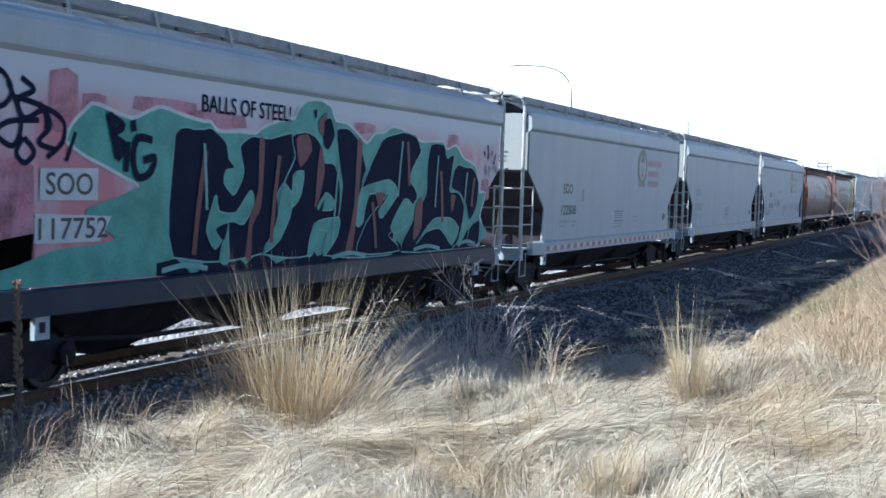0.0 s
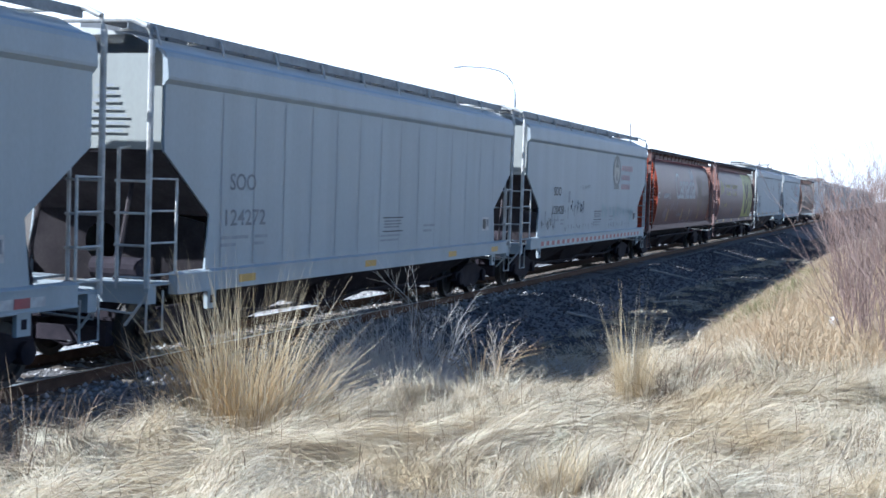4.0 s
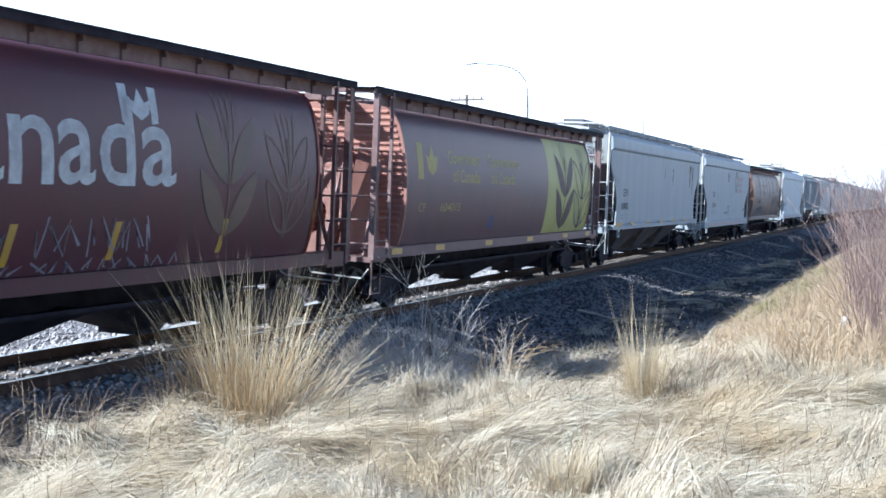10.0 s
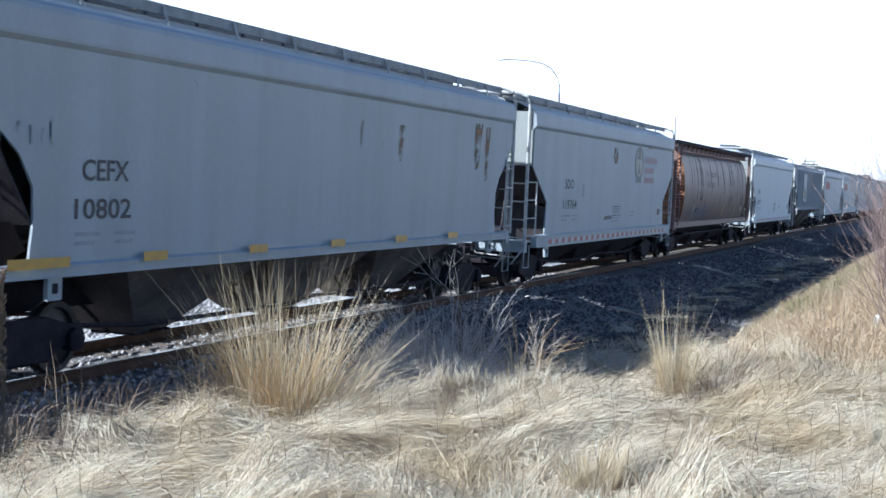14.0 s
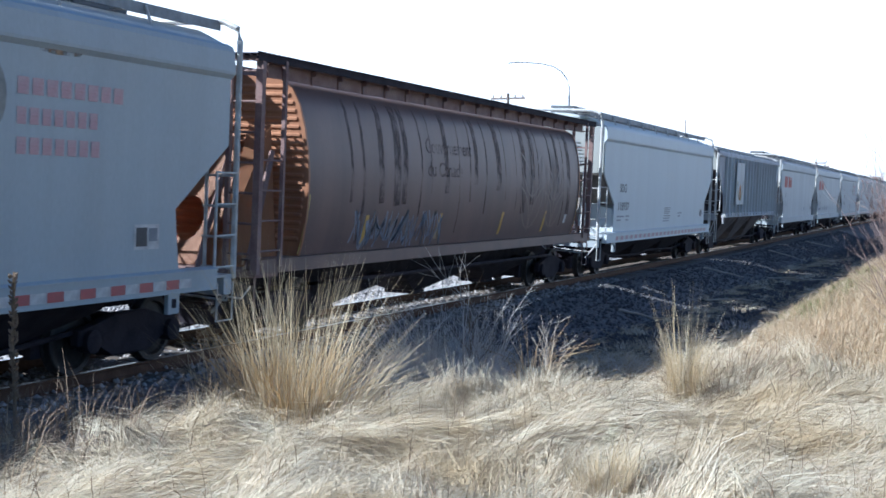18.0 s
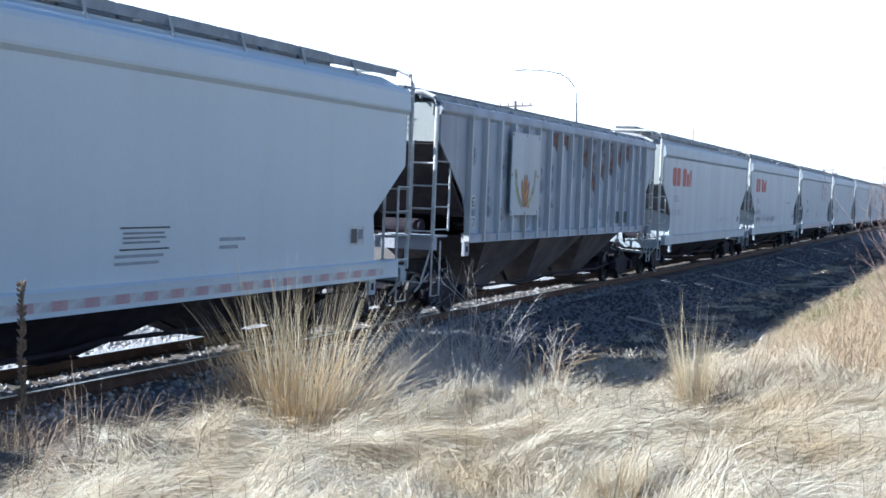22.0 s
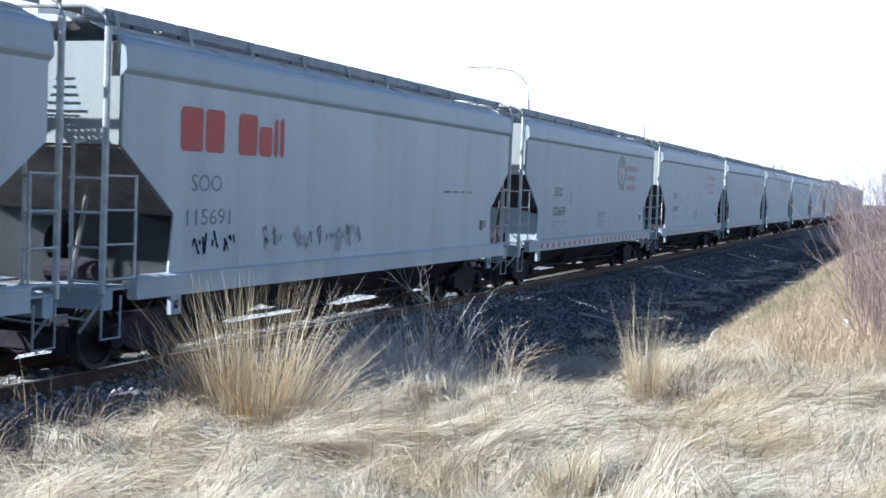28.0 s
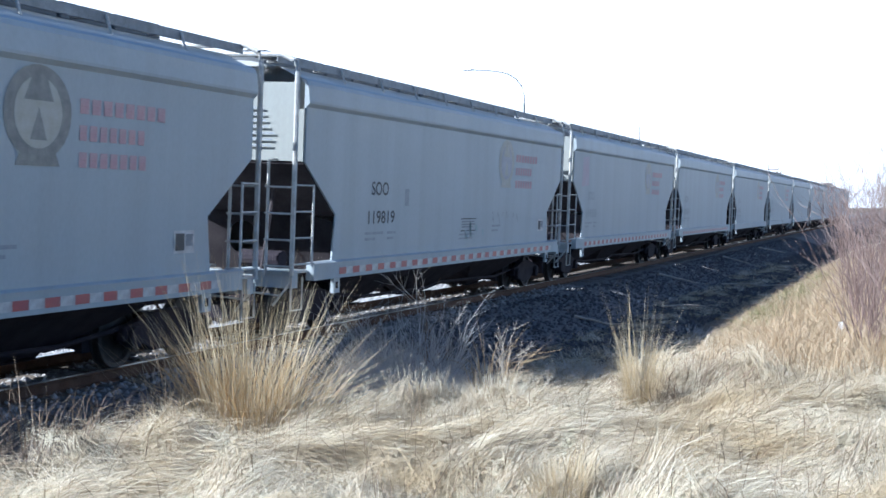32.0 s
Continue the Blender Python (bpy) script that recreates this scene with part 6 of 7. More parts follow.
for k, m in ((4, REFLECT_YELLOW), (8, GOLD)):
    wrapped(k, "edge_stripe", stroke([(0.0, 0), (0.0, 0.5), (0.0, 0.95)], 0.09), m, 1.47, 1.4, 0.02)
    wrapped(k, "edge_stripe", stroke([(0.0, 0), (0.0, 0.5), (0.0, 0.9)], 0.08), m, 2 * half(k) - 1.46, 1.4, 0.02)
# dark run-off lines and faded lettering on the brown tank
DRIP = surface("dark_run_off", (0.125, 0.084, 0.077), (0.150, 0.104, 0.096), 3, 0.7, bump=0)
worn_off(DRIP, 2.5, 0.36, 0.66)
dr = random.Random(12)
for i in range(22):
    x = 3.0 + 0.62 * i + dr.uniform(-0.2, 0.2)
    low = dr.uniform(1.5, 2.6)
    pts = [(0.03 * math.sin(3 * zz + i), zz) for zz in np.linspace(low, 3.95, 8)]
    wrapped(8, "run_off_stain", stroke(pts, dr.choice((0.04, 0.07, 0.10, 0.22, 0.30))), DRIP, x, 0.0, 0.009)
for body, x, z, w in (("Gouvernement", 6.3, 3.16, 2.5), ("du Canada", 6.35, 2.72, 1.9)):
    wrapped(8, "lettering", text_mesh(body, 0.29, DRIP, w, 0.012), DRIP, x, z, label="faded dark lettering on brown paint")
for c in CARS[10].children:
    if c.name.startswith("rib") and c.type == "MESH":
        c.material_slots[0].link = "OBJECT"
        c.material_slots[0].material = PALE_ROOF


# ------------------------------------------------------------------ plants
def blades(name, px, py, pz, length, azim, lift, width, material, label, category="grass", kind="stuff", droop=0.5, seed=1, base=None):
    """Grass blades: each a bent, pointed strip from its root."""
    r = np.random.default_rng(seed)
    n = len(px)
    c, s = np.cos(azim), np.sin(azim)
    out1, up1 = 0.55 * length * np.cos(lift), 0.55 * length * np.sin(lift)
    l2 = lift - droop * r.uniform(0.3, 1.2, n)
    out2, up2 = out1 + 0.45 * length * np.cos(l2), up1 + 0.45 * length * np.sin(l2)
    turn = r.uniform(-0.8, 0.8, n)
    wx, wy = -np.sin(azim + turn) * width / 2, np.cos(azim + turn) * width / 2
    root = np.stack([px, py, pz], -1)
    mid = root + np.stack([c * out1, s * out1, up1], -1)
    bend = r.normal(0, 0.12, n)
    tip = root + np.stack([np.cos(azim + bend) * out2, np.sin(azim + bend) * out2, up2], -1)
    w = np.stack([wx, wy, 0.25 * width * r.normal(0, 1, n)], -1)
    v = np.stack([root - w, root + w, mid - 0.8 * w, mid + 0.8 * w, tip], 1).reshape(-1, 3)
    o = 5 * np.arange(n)[:, None]
    f = np.concatenate([o + np.array([0, 1, 3]), o + np.array([0, 3, 2]), o + np.array([2, 3, 4])])
    me = raw_mesh(name, v, f, material)
    return me


def flow(x, y):
    """The way in which the matted grass lies, in radians."""
    return -0.85 + 0.75 * np.sin(0.95 * x + 0.7 * y) + 0.6 * np.sin(1.7 * y - 0.6 * x + 1.2) + 0.45 * np.sin(2.6 * x + 2.1 * y) * np.sin(1.9 * y - 1.3 * x)


def mat_field(n, x0, x1, y0, y1, size, lift, seed, keep=None, material=None, width=0.006, lock=22):
    """Matted grass in locks: the blades of one lock lie the same way."""
    r = np.random.default_rng(seed)
    m = n // lock
    cx, cy = r.uniform(x0, x1, m), r.uniform(y0, y1, m)
    if keep is not None:
        ok = keep(cx, cy, r)
        cx, cy = cx[ok], cy[ok]
        m = len(cx)
    rise = ground_z(cx, cy) - 0.25 * sum(ground_z(cx + a, cy + b) for a, b in ((0.3, 0), (-0.3, 0), (0, 0.3), (0, -0.3)))
    ok = r.random(m) < np.clip(0.72 + 14 * rise, 0.30, 1)
    cx, cy = cx[ok], cy[ok]
    m = len(cx)
    caz = flow(cx, cy) + r.normal(0, 0.32, m)
    cl = r.normal(lift, 0.08, m)
    cs = size * r.uniform(0.5, 1.4, m)
    loose = r.random(m) < 0.10
    caz = np.where(loose, r.uniform(0, 6.28, m), caz)
    cl = np.where(loose, cl + r.uniform(0.15, 0.6, m), cl)
    cs = np.where(loose, 0.6 * cs, cs)
    k = m * lock
    x = np.repeat(cx, lock) + r.normal(0, 0.09, k)
    y = np.repeat(cy, lock) + r.normal(0, 0.09, k)
    az = np.repeat(caz, lock) + r.normal(0, 0.20, k)
    step = 0.22
    slope = (ground_z(x + step * np.cos(az), y + step * np.sin(az)) - ground_z(x, y)) / step
    li = np.repeat(cl, lock) + r.normal(0, 0.11, k) + np.arctan(slope)
    return blades("matted_grass", x, y, ground_z(x, y) - 0.015 + 0.05 * r.random(k), np.repeat(cs, lock) * r.uniform(0.5, 1.3, k), az, li, width * r.uniform(0.5, 1.5, k), material or MAT_GRASS, "", seed=seed, droop=0.5)


def in_view(x, y, r):
    b = np.degrees(np.arctan2(y, x))
    return (b > 0) & (b < 44) & (x > 4.5)


GRASS_LABEL = "matted bleached dry grass lying in waves"
mesh_thing("matted_grass", mat_field(900000, 4.5, 14, -0.2, 8.0, 0.52, 0.07, 21, lambda x, y, r: in_view(x, y, r) & (r.random(len(x)) < np.where(x < 10.6, np.interp(y, [0, 4.95, 5.3, 5.9, 8.0], [1, 1, 0.30, 0.06, 0.02]), np.interp(y, [0, 5.1, 5.6, 6.3, 8.0], [1, 1, 0.38, 0.10, 0.04]))), width=0.0031, lock=30), GRASS_LABEL, "grass", "stuff")
mesh_thing("matted_grass", mat_field(220000, 14, 26, 0, 7.4, 0.42, 0.10, 22, lambda x, y, r: in_view(x, y, r) & (r.random(len(x)) < np.interp(y, [0, 5.0, 6.2, 7.4], [1, 1, 0.5, 0.12])), width=0.0052), GRASS_LABEL, "grass", "stuff")
mesh_thing("matted_grass", mat_field(45000, -5, 6, -6, 7, 0.5, 0.2, 26, lambda x, y, r: ~in_view(x, y, r), width=0.009), GRASS_LABEL, "grass", "stuff")
mesh_thing("ditch_mat", mat_field(60000, 16, 75, 3.4, 8.0, 0.40, 0.30, 24, lambda x, y, r: in_view(x, y, r) & (np.sin(1.1 * x + 0.8 * y) * np.sin(2.2 * y - 0.7 * x) > 0.05), width=0.010), "pale matted grass on the shaded ditch floor", "grass", "stuff")
mesh_thing("field_grass", mat_field(60000, 26, 70, -1.5, 4.6, 0.3, 0.3, 23, lambda x, y, r: in_view(x, y, r), width=0.014), "dry tan grass on the bank beside the ditch", "grass", "stuff")


def twigs(bm, p, way, length, r, depth, rnd, sides=4, spread=0.5):
    """A stem with forks that thin out."""
    pts, q, w = [p], Vector(p), Vector(way).normalized()
    steps = 4
    for i in range(steps):
        w = (w + Vector((rnd.gauss(0, 0.10), rnd.gauss(0, 0.10), rnd.gauss(0.03, 0.05)))).normalized()
        q = q + w * length / steps
        pts.append(tuple(q))
    tube(bm, pts, r, sides, r * 0.45)
    if depth > 0:
        for i in range(rnd.randint(4, 6)):
            k = rnd.randint(1, steps)
            side = (w + Vector((rnd.gauss(0, spread), rnd.gauss(0, spread), rnd.gauss(0.1, 0.25)))).normalized()
            twigs(bm, pts[k], side, length * rnd.uniform(0.3, 0.6), r * 0.5, depth - 1, rnd, 3, spread)


def tuft(name, x, y, n, height, spread, material, label, seed, width=0.006, lift=(1.0, 1.5), droop=0.35, lean=(0.0, 0.0)):
    r = np.random.default_rng(seed)
    rad = spread * np.sqrt(r.random(n)) * 0.35
    a = r.uniform(0, 2 * math.pi, n)
    px, py = rad * np.cos(a), rad * np.sin(a)
    az = a + r.normal(0, 0.5, n)
    az = np.arctan2(np.sin(az) + lean[1], np.cos(az) + lean[0])
    li = r.uniform(*lift, n)
    z0 = float(ground_z(x, y))
    me = blades(name, px, py, ground_z(x + px, y + py) - z0 - 0.02, height * r.uniform(0.45, 1.05, n), az, li, width * r.uniform(0.6, 1.4, n), material, label, seed=seed, droop=droop)
    return mesh_thing(name, me, label, "grass", m=pose(x, y, z0))


def bunch(label, x, y, layers):
    """One plant: each layer of blades is a part."""
    plant = empty("bunch_grass", label, "grass", "bunch grasses", pose(x, y, float(ground_z(x, y))))
    for name, dx, dy, n, height, spread, material, note, seed, width, lift, droop, lean in layers:
        ob = tuft(name, x + dx, y + dy, n, height, spread, material, note, seed, width, lift, droop, lean)
        for key in ("category", "group", "kind"):
            if key in ob:
                del ob[key]
        here = ob.matrix_basis.copy()
        ob.parent = plant
        ob.matrix_basis = plant.matrix_basis.inverted() @ here
    return plant


bunch("tall golden bunch grass with upright dry stems", 10.0, 5.36, [
    ("upright_stems", 0.0, 0.0, 430, 1.72, 1.0, TALL_GRASS, "", 31, 0.0052, (1.0, 1.54), 0.2, (0.0, 0.0)),
    ("core_leaves", -0.03, 0.04, 420, 1.2, 0.9, GOLD_GRASS, "golden leaves in the heart of the plant", 32, 0.006, (0.7, 1.5), 0.4, (0.0, 0.0)),
    ("leaning_stems", 0.2, -0.24, 420, 1.35, 0.8, MAT_GRASS, "pale stems that lean out and arch over", 33, 0.0055, (0.5, 1.25), 0.45, (0.3, -0.8)),
    ("arching_leaves", 0.3, -0.5, 520, 0.8, 1.1, MAT_GRASS, "pale arching leaves at the foot", 43, 0.006, (0.25, 0.9), 0.6, (0.2, -0.8)),
    ("thin_stems", -0.05, 0.39, 120, 1.15, 1.2, TAN_GRASS, "thin grey-tan stems", 44, 0.005, (0.7, 1.5), 0.3, (0.0, 0.4))])
bunch("smaller golden bunch grass with bent leaves and tall stems", 11.9, 2.36, [
    ("leaves", 0.0, 0.0, 330, 0.9, 0.42, TALL_GRASS, "", 34, 0.0048, (1.2, 1.55), 0.45, (0.0, 0.0)),
    ("tall_stems", 0.05, 0.04, 80, 1.2, 0.45, TALL_GRASS, "", 35, 0.0045, (1.3, 1.56), 0.15, (0.0, 0.0)),
    ("dead_tangle", 0.4, -0.31, 700, 0.6, 1.5, STALK, "brown tangled dead leaves", 36, 0.005, (0.3, 1.1), 0.5, (0.0, 0.0))])
tuft("grass_tuft", 7.6, 1.98, 320, 0.36, 0.5, TALL_GRASS, "small golden grass tuft", 37, 0.0045, (0.9, 1.5), 0.3)
tuft("grass_tuft", 7.5, 2.5, 10, 0.55, 0.2, TALL_GRASS, "few thin upright dry stems", 38, 0.005, (1.35, 1.55), 0.1)
tuft("grass_tuft", 8.9, 6.2, 350, 0.34, 0.9, TALL_GRASS, "yellowish tuft at the edge of the shade", 39, 0.005, (0.5, 1.3), 0.4)
for i, (x, y) in enumerate(((9.3, 7.2), (8.6, 6.9), (9.9, 7.0), (10.8, 7.1), (8.0, 6.7), (10.3, 7.5), (11.6, 7.2), (12.4, 7.0), (7.4, 6.5))):
    tuft("grass_tuft", x, y, 130, 0.40 + 0.05 * (i % 3), 0.9, TAN_GRASS if i % 2 else STALK, "thin dry grass along the foot of the ballast", 60 + i, 0.005, (0.7, 1.5), 0.5)
rs = np.random.default_rng(18)
for i in range(30):
    x = rs.uniform(6.0, 9.8)
    y = rs.uniform(5.3, 6.4)
    tuft("grass_tuft", x, y, 45, rs.uniform(0.3, 0.65), 1.2, (STALK, TAN_GRASS, STALK)[i % 3], "thin dry grass in the shade of the ballast", 160 + i, 0.005, (0.8, 1.5), 0.6)
tuft("seed_grass", 16.0, 5.1, 70, 1.5, 0.4, TAN_GRASS, "drooping dry seed heads in the ditch", 41, 0.012, (1.05, 1.45), 0.9, (0.3, -0.4))
rs = np.random.default_rng(8)
for i in range(11):
    x = 15.2 + 0.24 * i + rs.uniform(-0.2, 0.2)
    y = x * rs.uniform(0.362, 0.435)
    z0 = float(ground_z(x, y))
    weed = empty("grey_weed", "soft grey branching dead weed in the shaded ditch", "weed", "grey weeds in the ditch", pose(x, y, z0 - 0.03))
    rw = random.Random(700 + i)
    for j in range(7):
        bm = bmesh.new()
        a, lean = rw.uniform(0, 6.28), rw.uniform(0.1, 0.7)
        twigs(bm, (0.25 * math.cos(a) * rw.random(), 0.25 * math.sin(a) * rw.random(), 0), (lean * math.cos(a), lean * math.sin(a), 1), rw.uniform(0.6, 1.05) * (0.9 + 0.25 * (i % 3)), 0.009, 2, rw, 4, 0.6)
        part("stem", bm, SAGE, weed)
    me = tuft("weed_leaves", x, y, 620, 1.15, 1.5, SAGE, "", 70 + i, 0.0055, (0.4, 1.5), 0.7)
    for key in ("category", "label", "kind", "group"):
        if key in me:
            del me[key]
    me.parent = weed
    me.matrix_basis = pose(0, 0, 0.03)
for i in range(16):
    x = 17 + 17 * rs.random()
    y = 5.2 + 1.9 * rs.random()
    tuft("ditch_grass", x, y, 220, 0.38, 1.4, MAT_GRASS if i % 2 else SAGE, "low pale grass on the ditch floor", 90 + i, 0.009, (0.2, 1.2), 0.6)

# seed-headed tan grass on the bank
rb = np.random.default_rng(14)
n = 75000
bxr, byr = 13.0 + 34 * rb.random(n) ** 1.3, rb.uniform(0.0, 3.6, n)
ok = (byr < np.minimum(0.145 * bxr, 3.1) + rb.normal(0, 0.22, n)) & (bxr > 13.2 + rb.exponential(1.0, n)) & (np.sin(2.3 * bxr) * np.sin(3.1 * byr + 1) > -0.5)
bxr, byr = bxr[ok], byr[ok]
n = len(bxr)
mesh_thing("bank_grass", blades("bank_grass", bxr, byr, ground_z(bxr, byr) - 0.02, rb.uniform(0.2, 0.6, n) * np.clip(1.5 - 0.30 * byr, 0.45, 1), rb.uniform(0, 6.28, n), rb.uniform(0.6, 1.45, n), rb.uniform(0.004, 0.009, n), TAN_GRASS, "", seed=15, droop=0.7),
           "tan dry grass with seed heads on the bank", "grass", "stuff")
n = 9000
bxr, byr = rb.uniform(20, 36, n), 2.35 + rb.normal(0, 0.28, n)
mesh_thing("green_grass", blades("green_grass", bxr, byr, ground_z(bxr, byr) - 0.02, rb.uniform(0.12, 0.3, n), rb.uniform(0, 6.28, n), rb.uniform(0.6, 1.4, n), rb.uniform(0.008, 0.014, n), GREEN, "", seed=16),
           "short new green grass on the crest of the bank", "grass", "stuff")
# upright stems over the mat
n = 2600
bxr, byr = rb.uniform(5.5, 14, n), rb.uniform(0, 8.4, n)
mesh_thing("grass_stems", blades("grass_stems", bxr, byr, ground_z(bxr, byr), rb.uniform(0.18, 0.5, n), rb.uniform(0, 6.28, n), rb.uniform(0.8, 1.5, n), rb.uniform(0.003, 0.005, n), STALK, "", seed=17, droop=0.4),
           "scattered thin upright dry stems", "grass", "stuff")


def shrub(x, y, stems, height, seed, spread=0.34):
    rnd = random.Random(seed)
    z = float(ground_z(x, y))
    bush = empty("bare_shrub", "leafless red-brown shrub of many thin branches", "shrub", "shrubs at the edge of the field", pose(x, y, z - 0.03))
    for i in range(int(1.35 * stems)):
        bm = bmesh.new()
        a = rnd.uniform(0, 2 * math.pi)
        k = rnd.uniform(0.02, spread)
        twigs(bm, (0.25 * math.cos(a) * rnd.random(), 0.25 * math.sin(a) * rnd.random(), 0), (k * math.cos(a), k * math.sin(a), 1), height * rnd.uniform(0.65, 1.28), 0.0065, 2, rnd, spread=0.38)
        part("branch", bm, TWIG, bush)
    return bush


for i, (x, y, n, hgt) in enumerate(((15.8, 0.42, 14, 1.35), (17.5, 0.62, 14, 1.5), (14.6, 0.05, 12, 1.2), (19.5, 0.70, 14, 1.6), (16.6, 0.0, 14, 1.6), (18.6, 0.15, 12, 1.75), (22.0, 0.85, 12, 1.75), (14.0, -0.35, 12, 1.4), (20.5, 0.0, 12, 1.9), (13.2, -0.05, 8, 1.0))):
    shrub(x, y, n, hgt, 200 + i)


def dead_weed(x, y, height, seed, label, stems=3, mat_=None, r=0.008, spread=0.3, depth=2):
    rnd = random.Random(seed)
    z = float(ground_z(x, y))
    weed = empty("dead_weed", label, "weed", m=pose(x, y, z - 0.03))
    for i in range(stems):
        bm = bmesh.new()
        twigs(bm, (rnd.uniform(-0.05, 0.05), rnd.uniform(-0.05, 0.05), 0), (rnd.uniform(-spread, spread), rnd.uniform(-spread, spread), 1), height * rnd.uniform(0.75, 1), r, depth, rnd, 4, 0.6)
        part("stem", bm, mat_ or STALK, weed)
    return weed


PALE_STEM = island_colours("bleached_stem", [(0.40, 0.34, 0.27), (0.52, 0.47, 0.40)])
dead_weed(16.0, 4.85, 0.85, 1, "bleached branching dead weed in the ditch", 4, PALE_STEM, 0.012)
dead_weed(15.9, 4.37, 0.36, 2, "small forked bleached twig", 1, PALE_STEM, 0.010, 0.2, 1)
dead_weed(16.5, 6.05, 1.5, 3, "tall thin dead weed before the ballast", 2, STALK, 0.009, 0.1, 1)
dead_weed(16.3, 5.85, 1.25, 4, "thin dead weed before the ballast", 2, STALK, 0.009, 0.12, 1)
for i in range(14):
    dead_weed(rs.uniform(6.6, 10.5), rs.uniform(5.7, 6.8), rs.uniform(0.35, 0.7), 20 + i, "thin dead weed at the edge of the track", 2, STALK, 0.004, 0.25, 1)

# long pale reeds fallen across the shaded slope
for (xa, ya), (xb, yb) in (((49.4, 9.2), (50.8, 7.9)), ((67.2, 9.3), (68.3, 8.1)), ((52.9, 7.3), (54.4, 4.6)), ((83.2, 9.2), (86.0, 7.9)), ((33.0, 8.2), (34.0, 7.4)), ((40.5, 7.4), (41.6, 6.2))):
    bm = bmesh.new()
    pts = []
    for j in range(9):
        x, y = xa + (xb - xa) * j / 8, ya + (yb - ya) * j / 8 + 0.06 * math.sin(1.7 * j + xa)
        pts.append((x, y, max(float(bed_height(y)), float(ground_z(x, y))) + 0.07))
    tube(bm, pts, 0.035, 5, 0.02)
    mesh_thing("fallen_reed", finish("fallen_reed", bm, PALE_STEM), "long pale dead reed lying on the shaded slope", "reed", group="fallen reeds")

# a tall dead mullein spike with its crusty seed head
mul = empty("mullein_stalk", "tall dead mullein stalk with a crusty seed spike", "weed", m=pose(8.0, 6.61, float(ground_z(8.0, 6.61)) - 0.02))
bm = bmesh.new()
tube(bm, [(0, 0, 0), (0.01, 0, 0.4), (0, 0.01, 0.8), (0.015, 0, 1.40)], 0.016, 7, 0.011)
part("stem", bm, STALK, mul)
bm = bmesh.new()
rm = random.Random(5)
for i in range(200):
    z = 0.45 + 0.93 * rm.random()
    a = rm.uniform(0, 6.28)
    p = (0.016 * math.cos(a), 0.016 * math.sin(a), z)
    tube(bm, [p, (p[0] * 2.3, p[1] * 2.3, z + 0.02)], 0.011, 4, 0.004)
tagged(part("seed_spike", bm, STALK, mul), "brown crusty seed capsules", kind="stuff")

# a pale rag of litter caught under the shrub
bm = bmesh.new()
bmesh.ops.create_icosphere(bm, subdivisions=2, radius=0.10)
for v in bm.verts:
    v.co += Vector((noise.noise(v.co * 9) * 0.07, noise.noise(v.co * 8 + Vector((3, 0, 0))) * 0.07, noise.noise(v.co * 7) * 0.09))
    v.co.z = max(v.co.z * 1.3, -0.06)
mesh_thing("litter_bag", finish("litter_bag", bm, WHITE, True), "crumpled white plastic bag under the shrub", "litter", m=pose(18.6, 0.95, float(ground_z(18.6, 0.95)) + 0.12))

# ------------------------------------------------------------------ far things
POLE = surface("weathered_pole", (0.16, 0.13, 0.11), (0.24, 0.20, 0.17), 3, 0.9, bump=0.3)
LAMP_STEEL = surface("galvanised_lamp_steel", (0.22, 0.225, 0.23), (0.17, 0.175, 0.18), 3, 0.5, 0.4, bump=0.1)
lamp = empty("street_lamp", "slender grey street lamp with a long curved arm", "street lamp", m=pose(63.4, 18.45, -0.4))
bm = bmesh.new()
tube(bm, [(0, 0, 0), (0, 0, 7.8)], 0.075, 8, 0.05)
part("pole", bm, LAMP_STEEL, lamp)
arm_way = Vector((-0.28, 0.96, 0)).normalized()
bm = bmesh.new()
arc = [(0, 7.8), (0.0, 8.2), (0.12, 8.6), (0.40, 8.98), (0.80, 9.22), (1.35, 9.35), (2.0, 9.41), (2.65, 9.44)]
tube(bm, [(arm_way.x * u, arm_way.y * u, z) for u, z in arc], 0.032, 8, 0.024)
part("arm", bm, LAMP_STEEL, lamp)
bm = bmesh.new()
tube(bm, [(arm_way.x * u, arm_way.y * u, z) for u, z in ((2.5, 9.44), (2.65, 9.43), (2.95, 9.40), (3.05, 9.39))], 0.04, 8, 0.02)
part("lamp_head", bm, LAMP_STEEL, lamp)


def pole(x, y, height, label, arms=1, lean=0.0):
    ob = empty("utility_pole", label, "utility pole", m=pose(x, y, -0.5))
    bm = bmesh.new()
    tube(bm, [(0, 0, 0), (lean, 0, height)], 0.15, 8, 0.10)
    part("post", bm, POLE, ob)
    for i in range(arms):
        z = height - 0.35 - 0.8 * i
        bm = bmesh.new()
        box(bm, -0.06, 0.06, -1.2, 1.2, z - 0.06, z + 0.06)
        arm = part("crossarm", bm, POLE, ob)
        for y_ in (-1.05, -0.5, 0.5, 1.05):
            bm = bmesh.new()
            tube(bm, [(0, y_, z + 0.06), (0, y_, z + 0.24)], 0.05, 6, 0.03)
            part("insulator", bm, POLE, arm)
    return ob


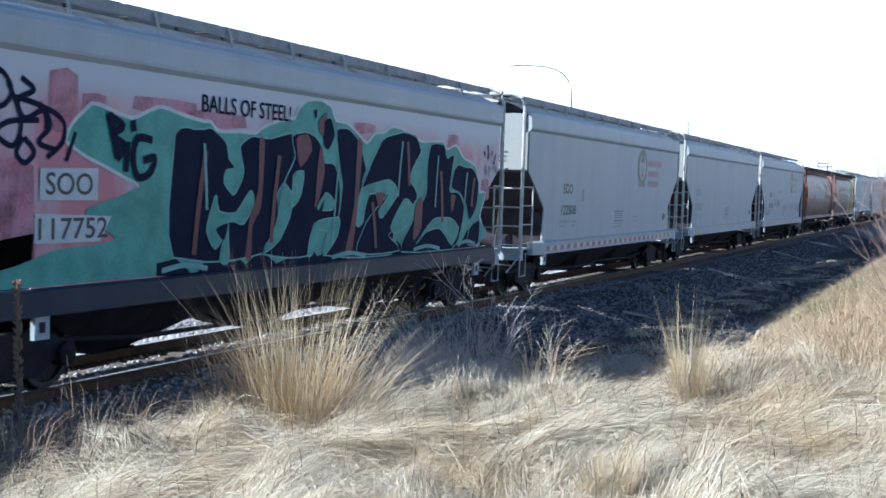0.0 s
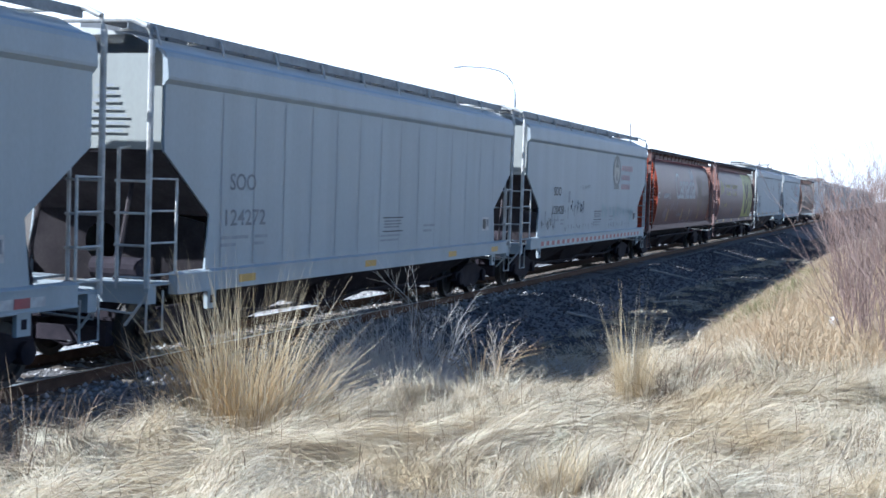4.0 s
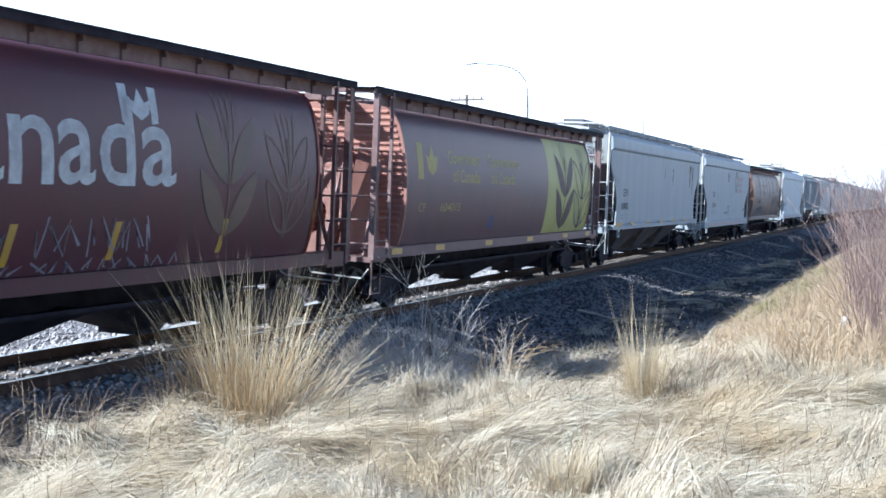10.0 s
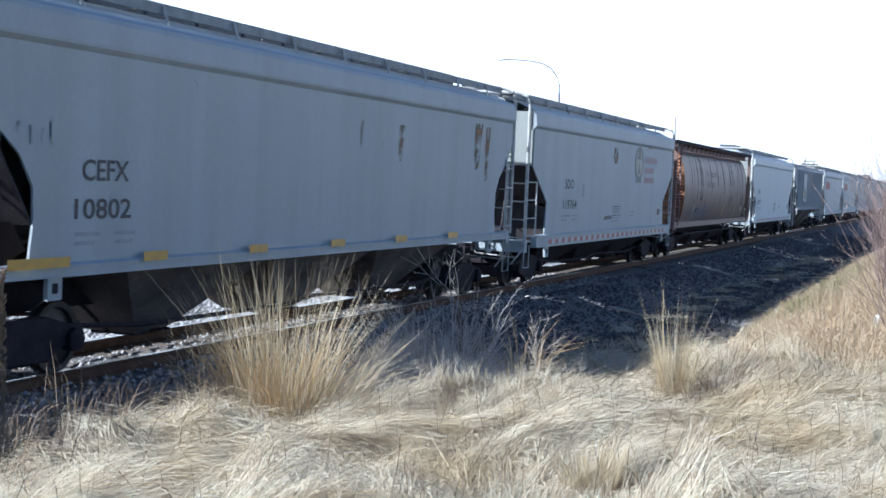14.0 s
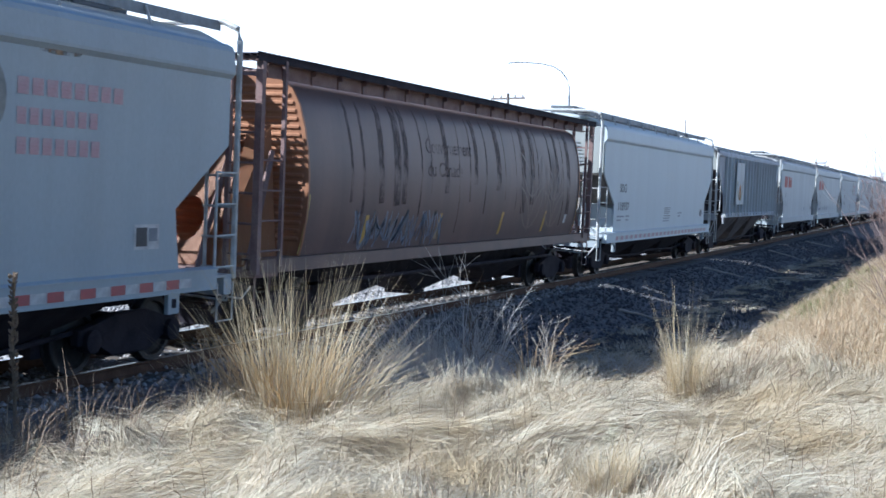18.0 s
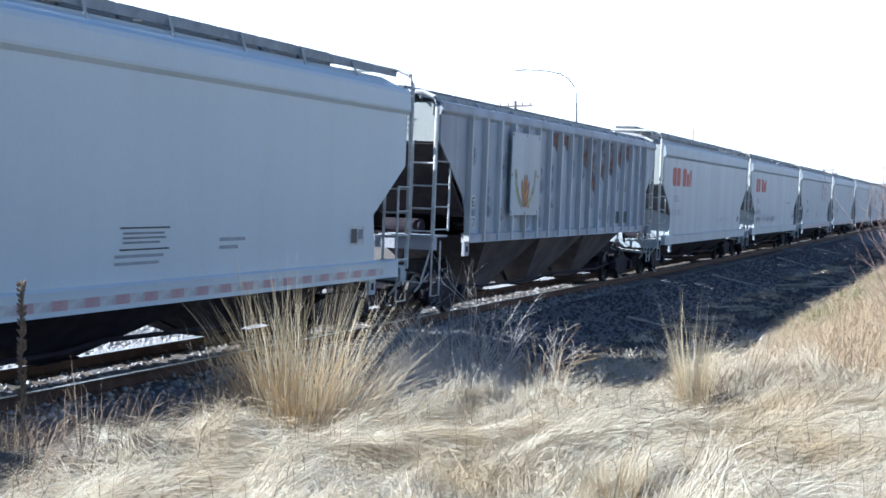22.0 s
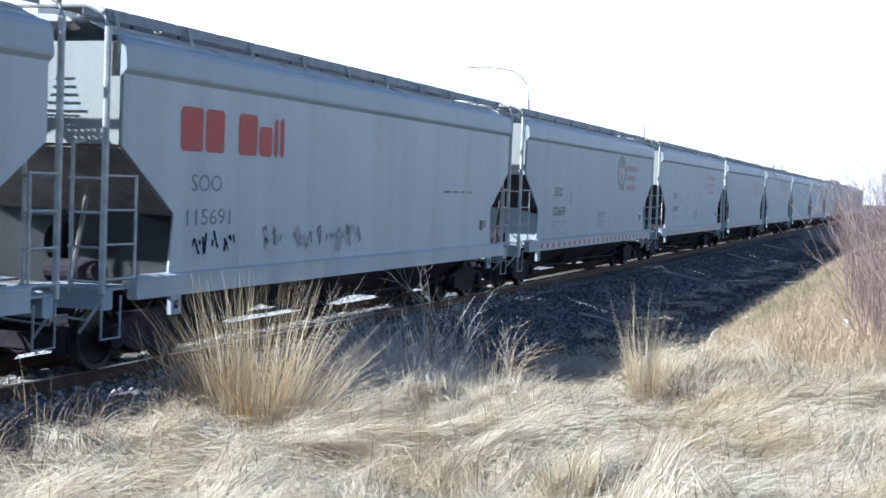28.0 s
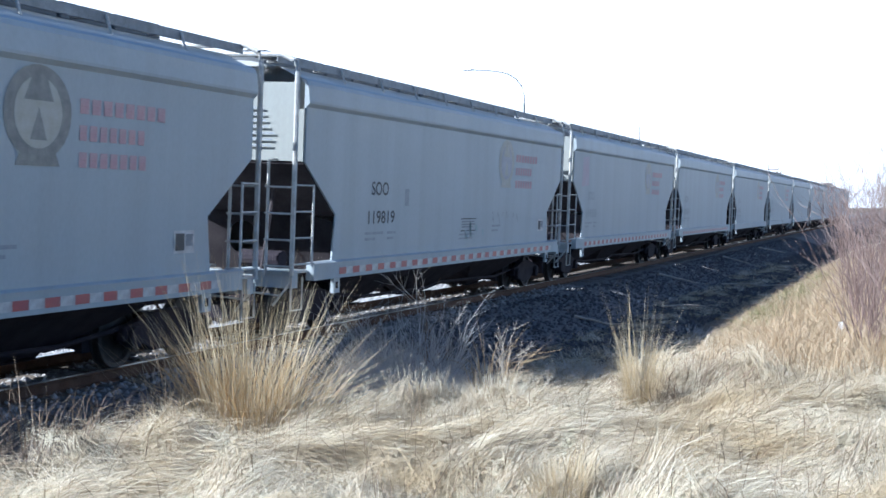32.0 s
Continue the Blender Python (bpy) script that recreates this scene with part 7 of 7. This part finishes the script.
pole(85, 29, 9.9, "wooden utility pole with one crossarm")
pole(245, 49, 17.6, "tall thin mast on the horizon", 0)
gantry = empty("signal_gantry", "dark signal bracket with small platforms beside the far track", "signal", m=pose(199, 19.6, -0.5))
bm = bmesh.new()
tube(bm, [(0, 0, 0), (0, 0, 8.0)], 0.16, 8, 0.12)
part("mast", bm, POLE, gantry)
for z, y0, y1 in ((7.6, -0.6, 1.3), (7.0, -1.0, 0.8), (8.1, -0.2, 1.2)):
    bm = bmesh.new()
    box(bm, -0.1, 0.1, y0, y1, z, z + 0.18)
    tube(bm, [(0, y1, z), (0, y1, z + 0.8)], 0.06, 6)
    tube(bm, [(0, y0, z), (0, y0, z + 0.5)], 0.06, 6)
    part("bracket", bm, POLE, gantry)
frame_ = empty("steel_frame", "rust-brown steel frame standing beyond the shrubs", "frame", m=pose(118, 1.35, 0.3))
bm = bmesh.new()
for y_ in (0.4, -1.9):
    box(bm, -0.1, 0.1, y_ - 0.1, y_ + 0.1, 0, 5.6)
part("post", bm, RAIL_SIDE, frame_)
for z in (2.4, 4.6):
    bm = bmesh.new()
    box(bm, -0.09, 0.09, -1.9, 0.4, z - 0.09, z + 0.09)
    part("beam", bm, RAIL_SIDE, frame_)


def far_tree(x, y, height, seed):
    rnd = random.Random(seed)
    tree = empty("bare_tree", "hazy bare tree on the horizon", "tree", "trees on the horizon", pose(x, y, -0.4))
    bm = bmesh.new()
    tube(bm, [(0, 0, 0), (0.1, 0, height * 0.4)], 0.25, 7, 0.15)
    part("trunk", bm, STALK, tree)
    bm = bmesh.new()
    for i in range(16):
        a = rnd.uniform(0, 6.28)
        twigs(bm, (0.1, 0, height * 0.35), (0.7 * math.cos(a), 0.7 * math.sin(a), rnd.uniform(0.5, 1.4)), height * rnd.uniform(0.35, 0.62), 0.06, 2, rnd)
    part("crown", bm, TWIG, tree)


for i, (x, y, hgt) in enumerate(((300, 22, 9), (304, 27, 8), (330, 17, 8.5), (280, 4, 7), (260, -4, 7.5), (340, 8, 9))):
    far_tree(x, y, hgt, 300 + i)
shed = empty("far_shed", "small pale shed far along the track", "building", m=pose(330, 21.5, -0.4))
bm = bmesh.new()
box(bm, -3, 3, -1.6, 1.6, 0, 7.6)
part("wall", bm, WHITE, shed)
bm = bmesh.new()
prism(bm, [(-3.2, 7.6), (3.2, 7.6), (0, 8.4)], -1.8, 1.8)
part("roof", bm, POLE, shed)


# ------------------------------------------------------------------ motion of the train
def motions():
    seconds = [float(t) for t in range(0, 33)]
    for k, car in CARS.items():
        walk(car, [(t, on_track(middle(k) - travelled(t))) for t in seconds])
        turning = [c for c in car.children if c.name.startswith("axle")]
        if k < 0 or k > 19:
            continue
        near = [t / 14 for t in range(0, 32 * 14 + 1) if -3 < middle(k) - travelled(t / 14) < 62]
        if not near:
            continue
        times = sorted({0.0, 32.0, *near})
        for ax in turning:
            p = ax.matrix_basis.translation.copy()
            first, last = travelled(near[0]), travelled(near[-1])
            rows = []
            for t in times:
                roll = min(max(travelled(t), first), last) / WHEEL_R
                rows.append((t, pose(p.x, p.y, p.z) @ Matrix.Rotation(-roll, 4, "Y")))
            walk(ax, rows)


motions()
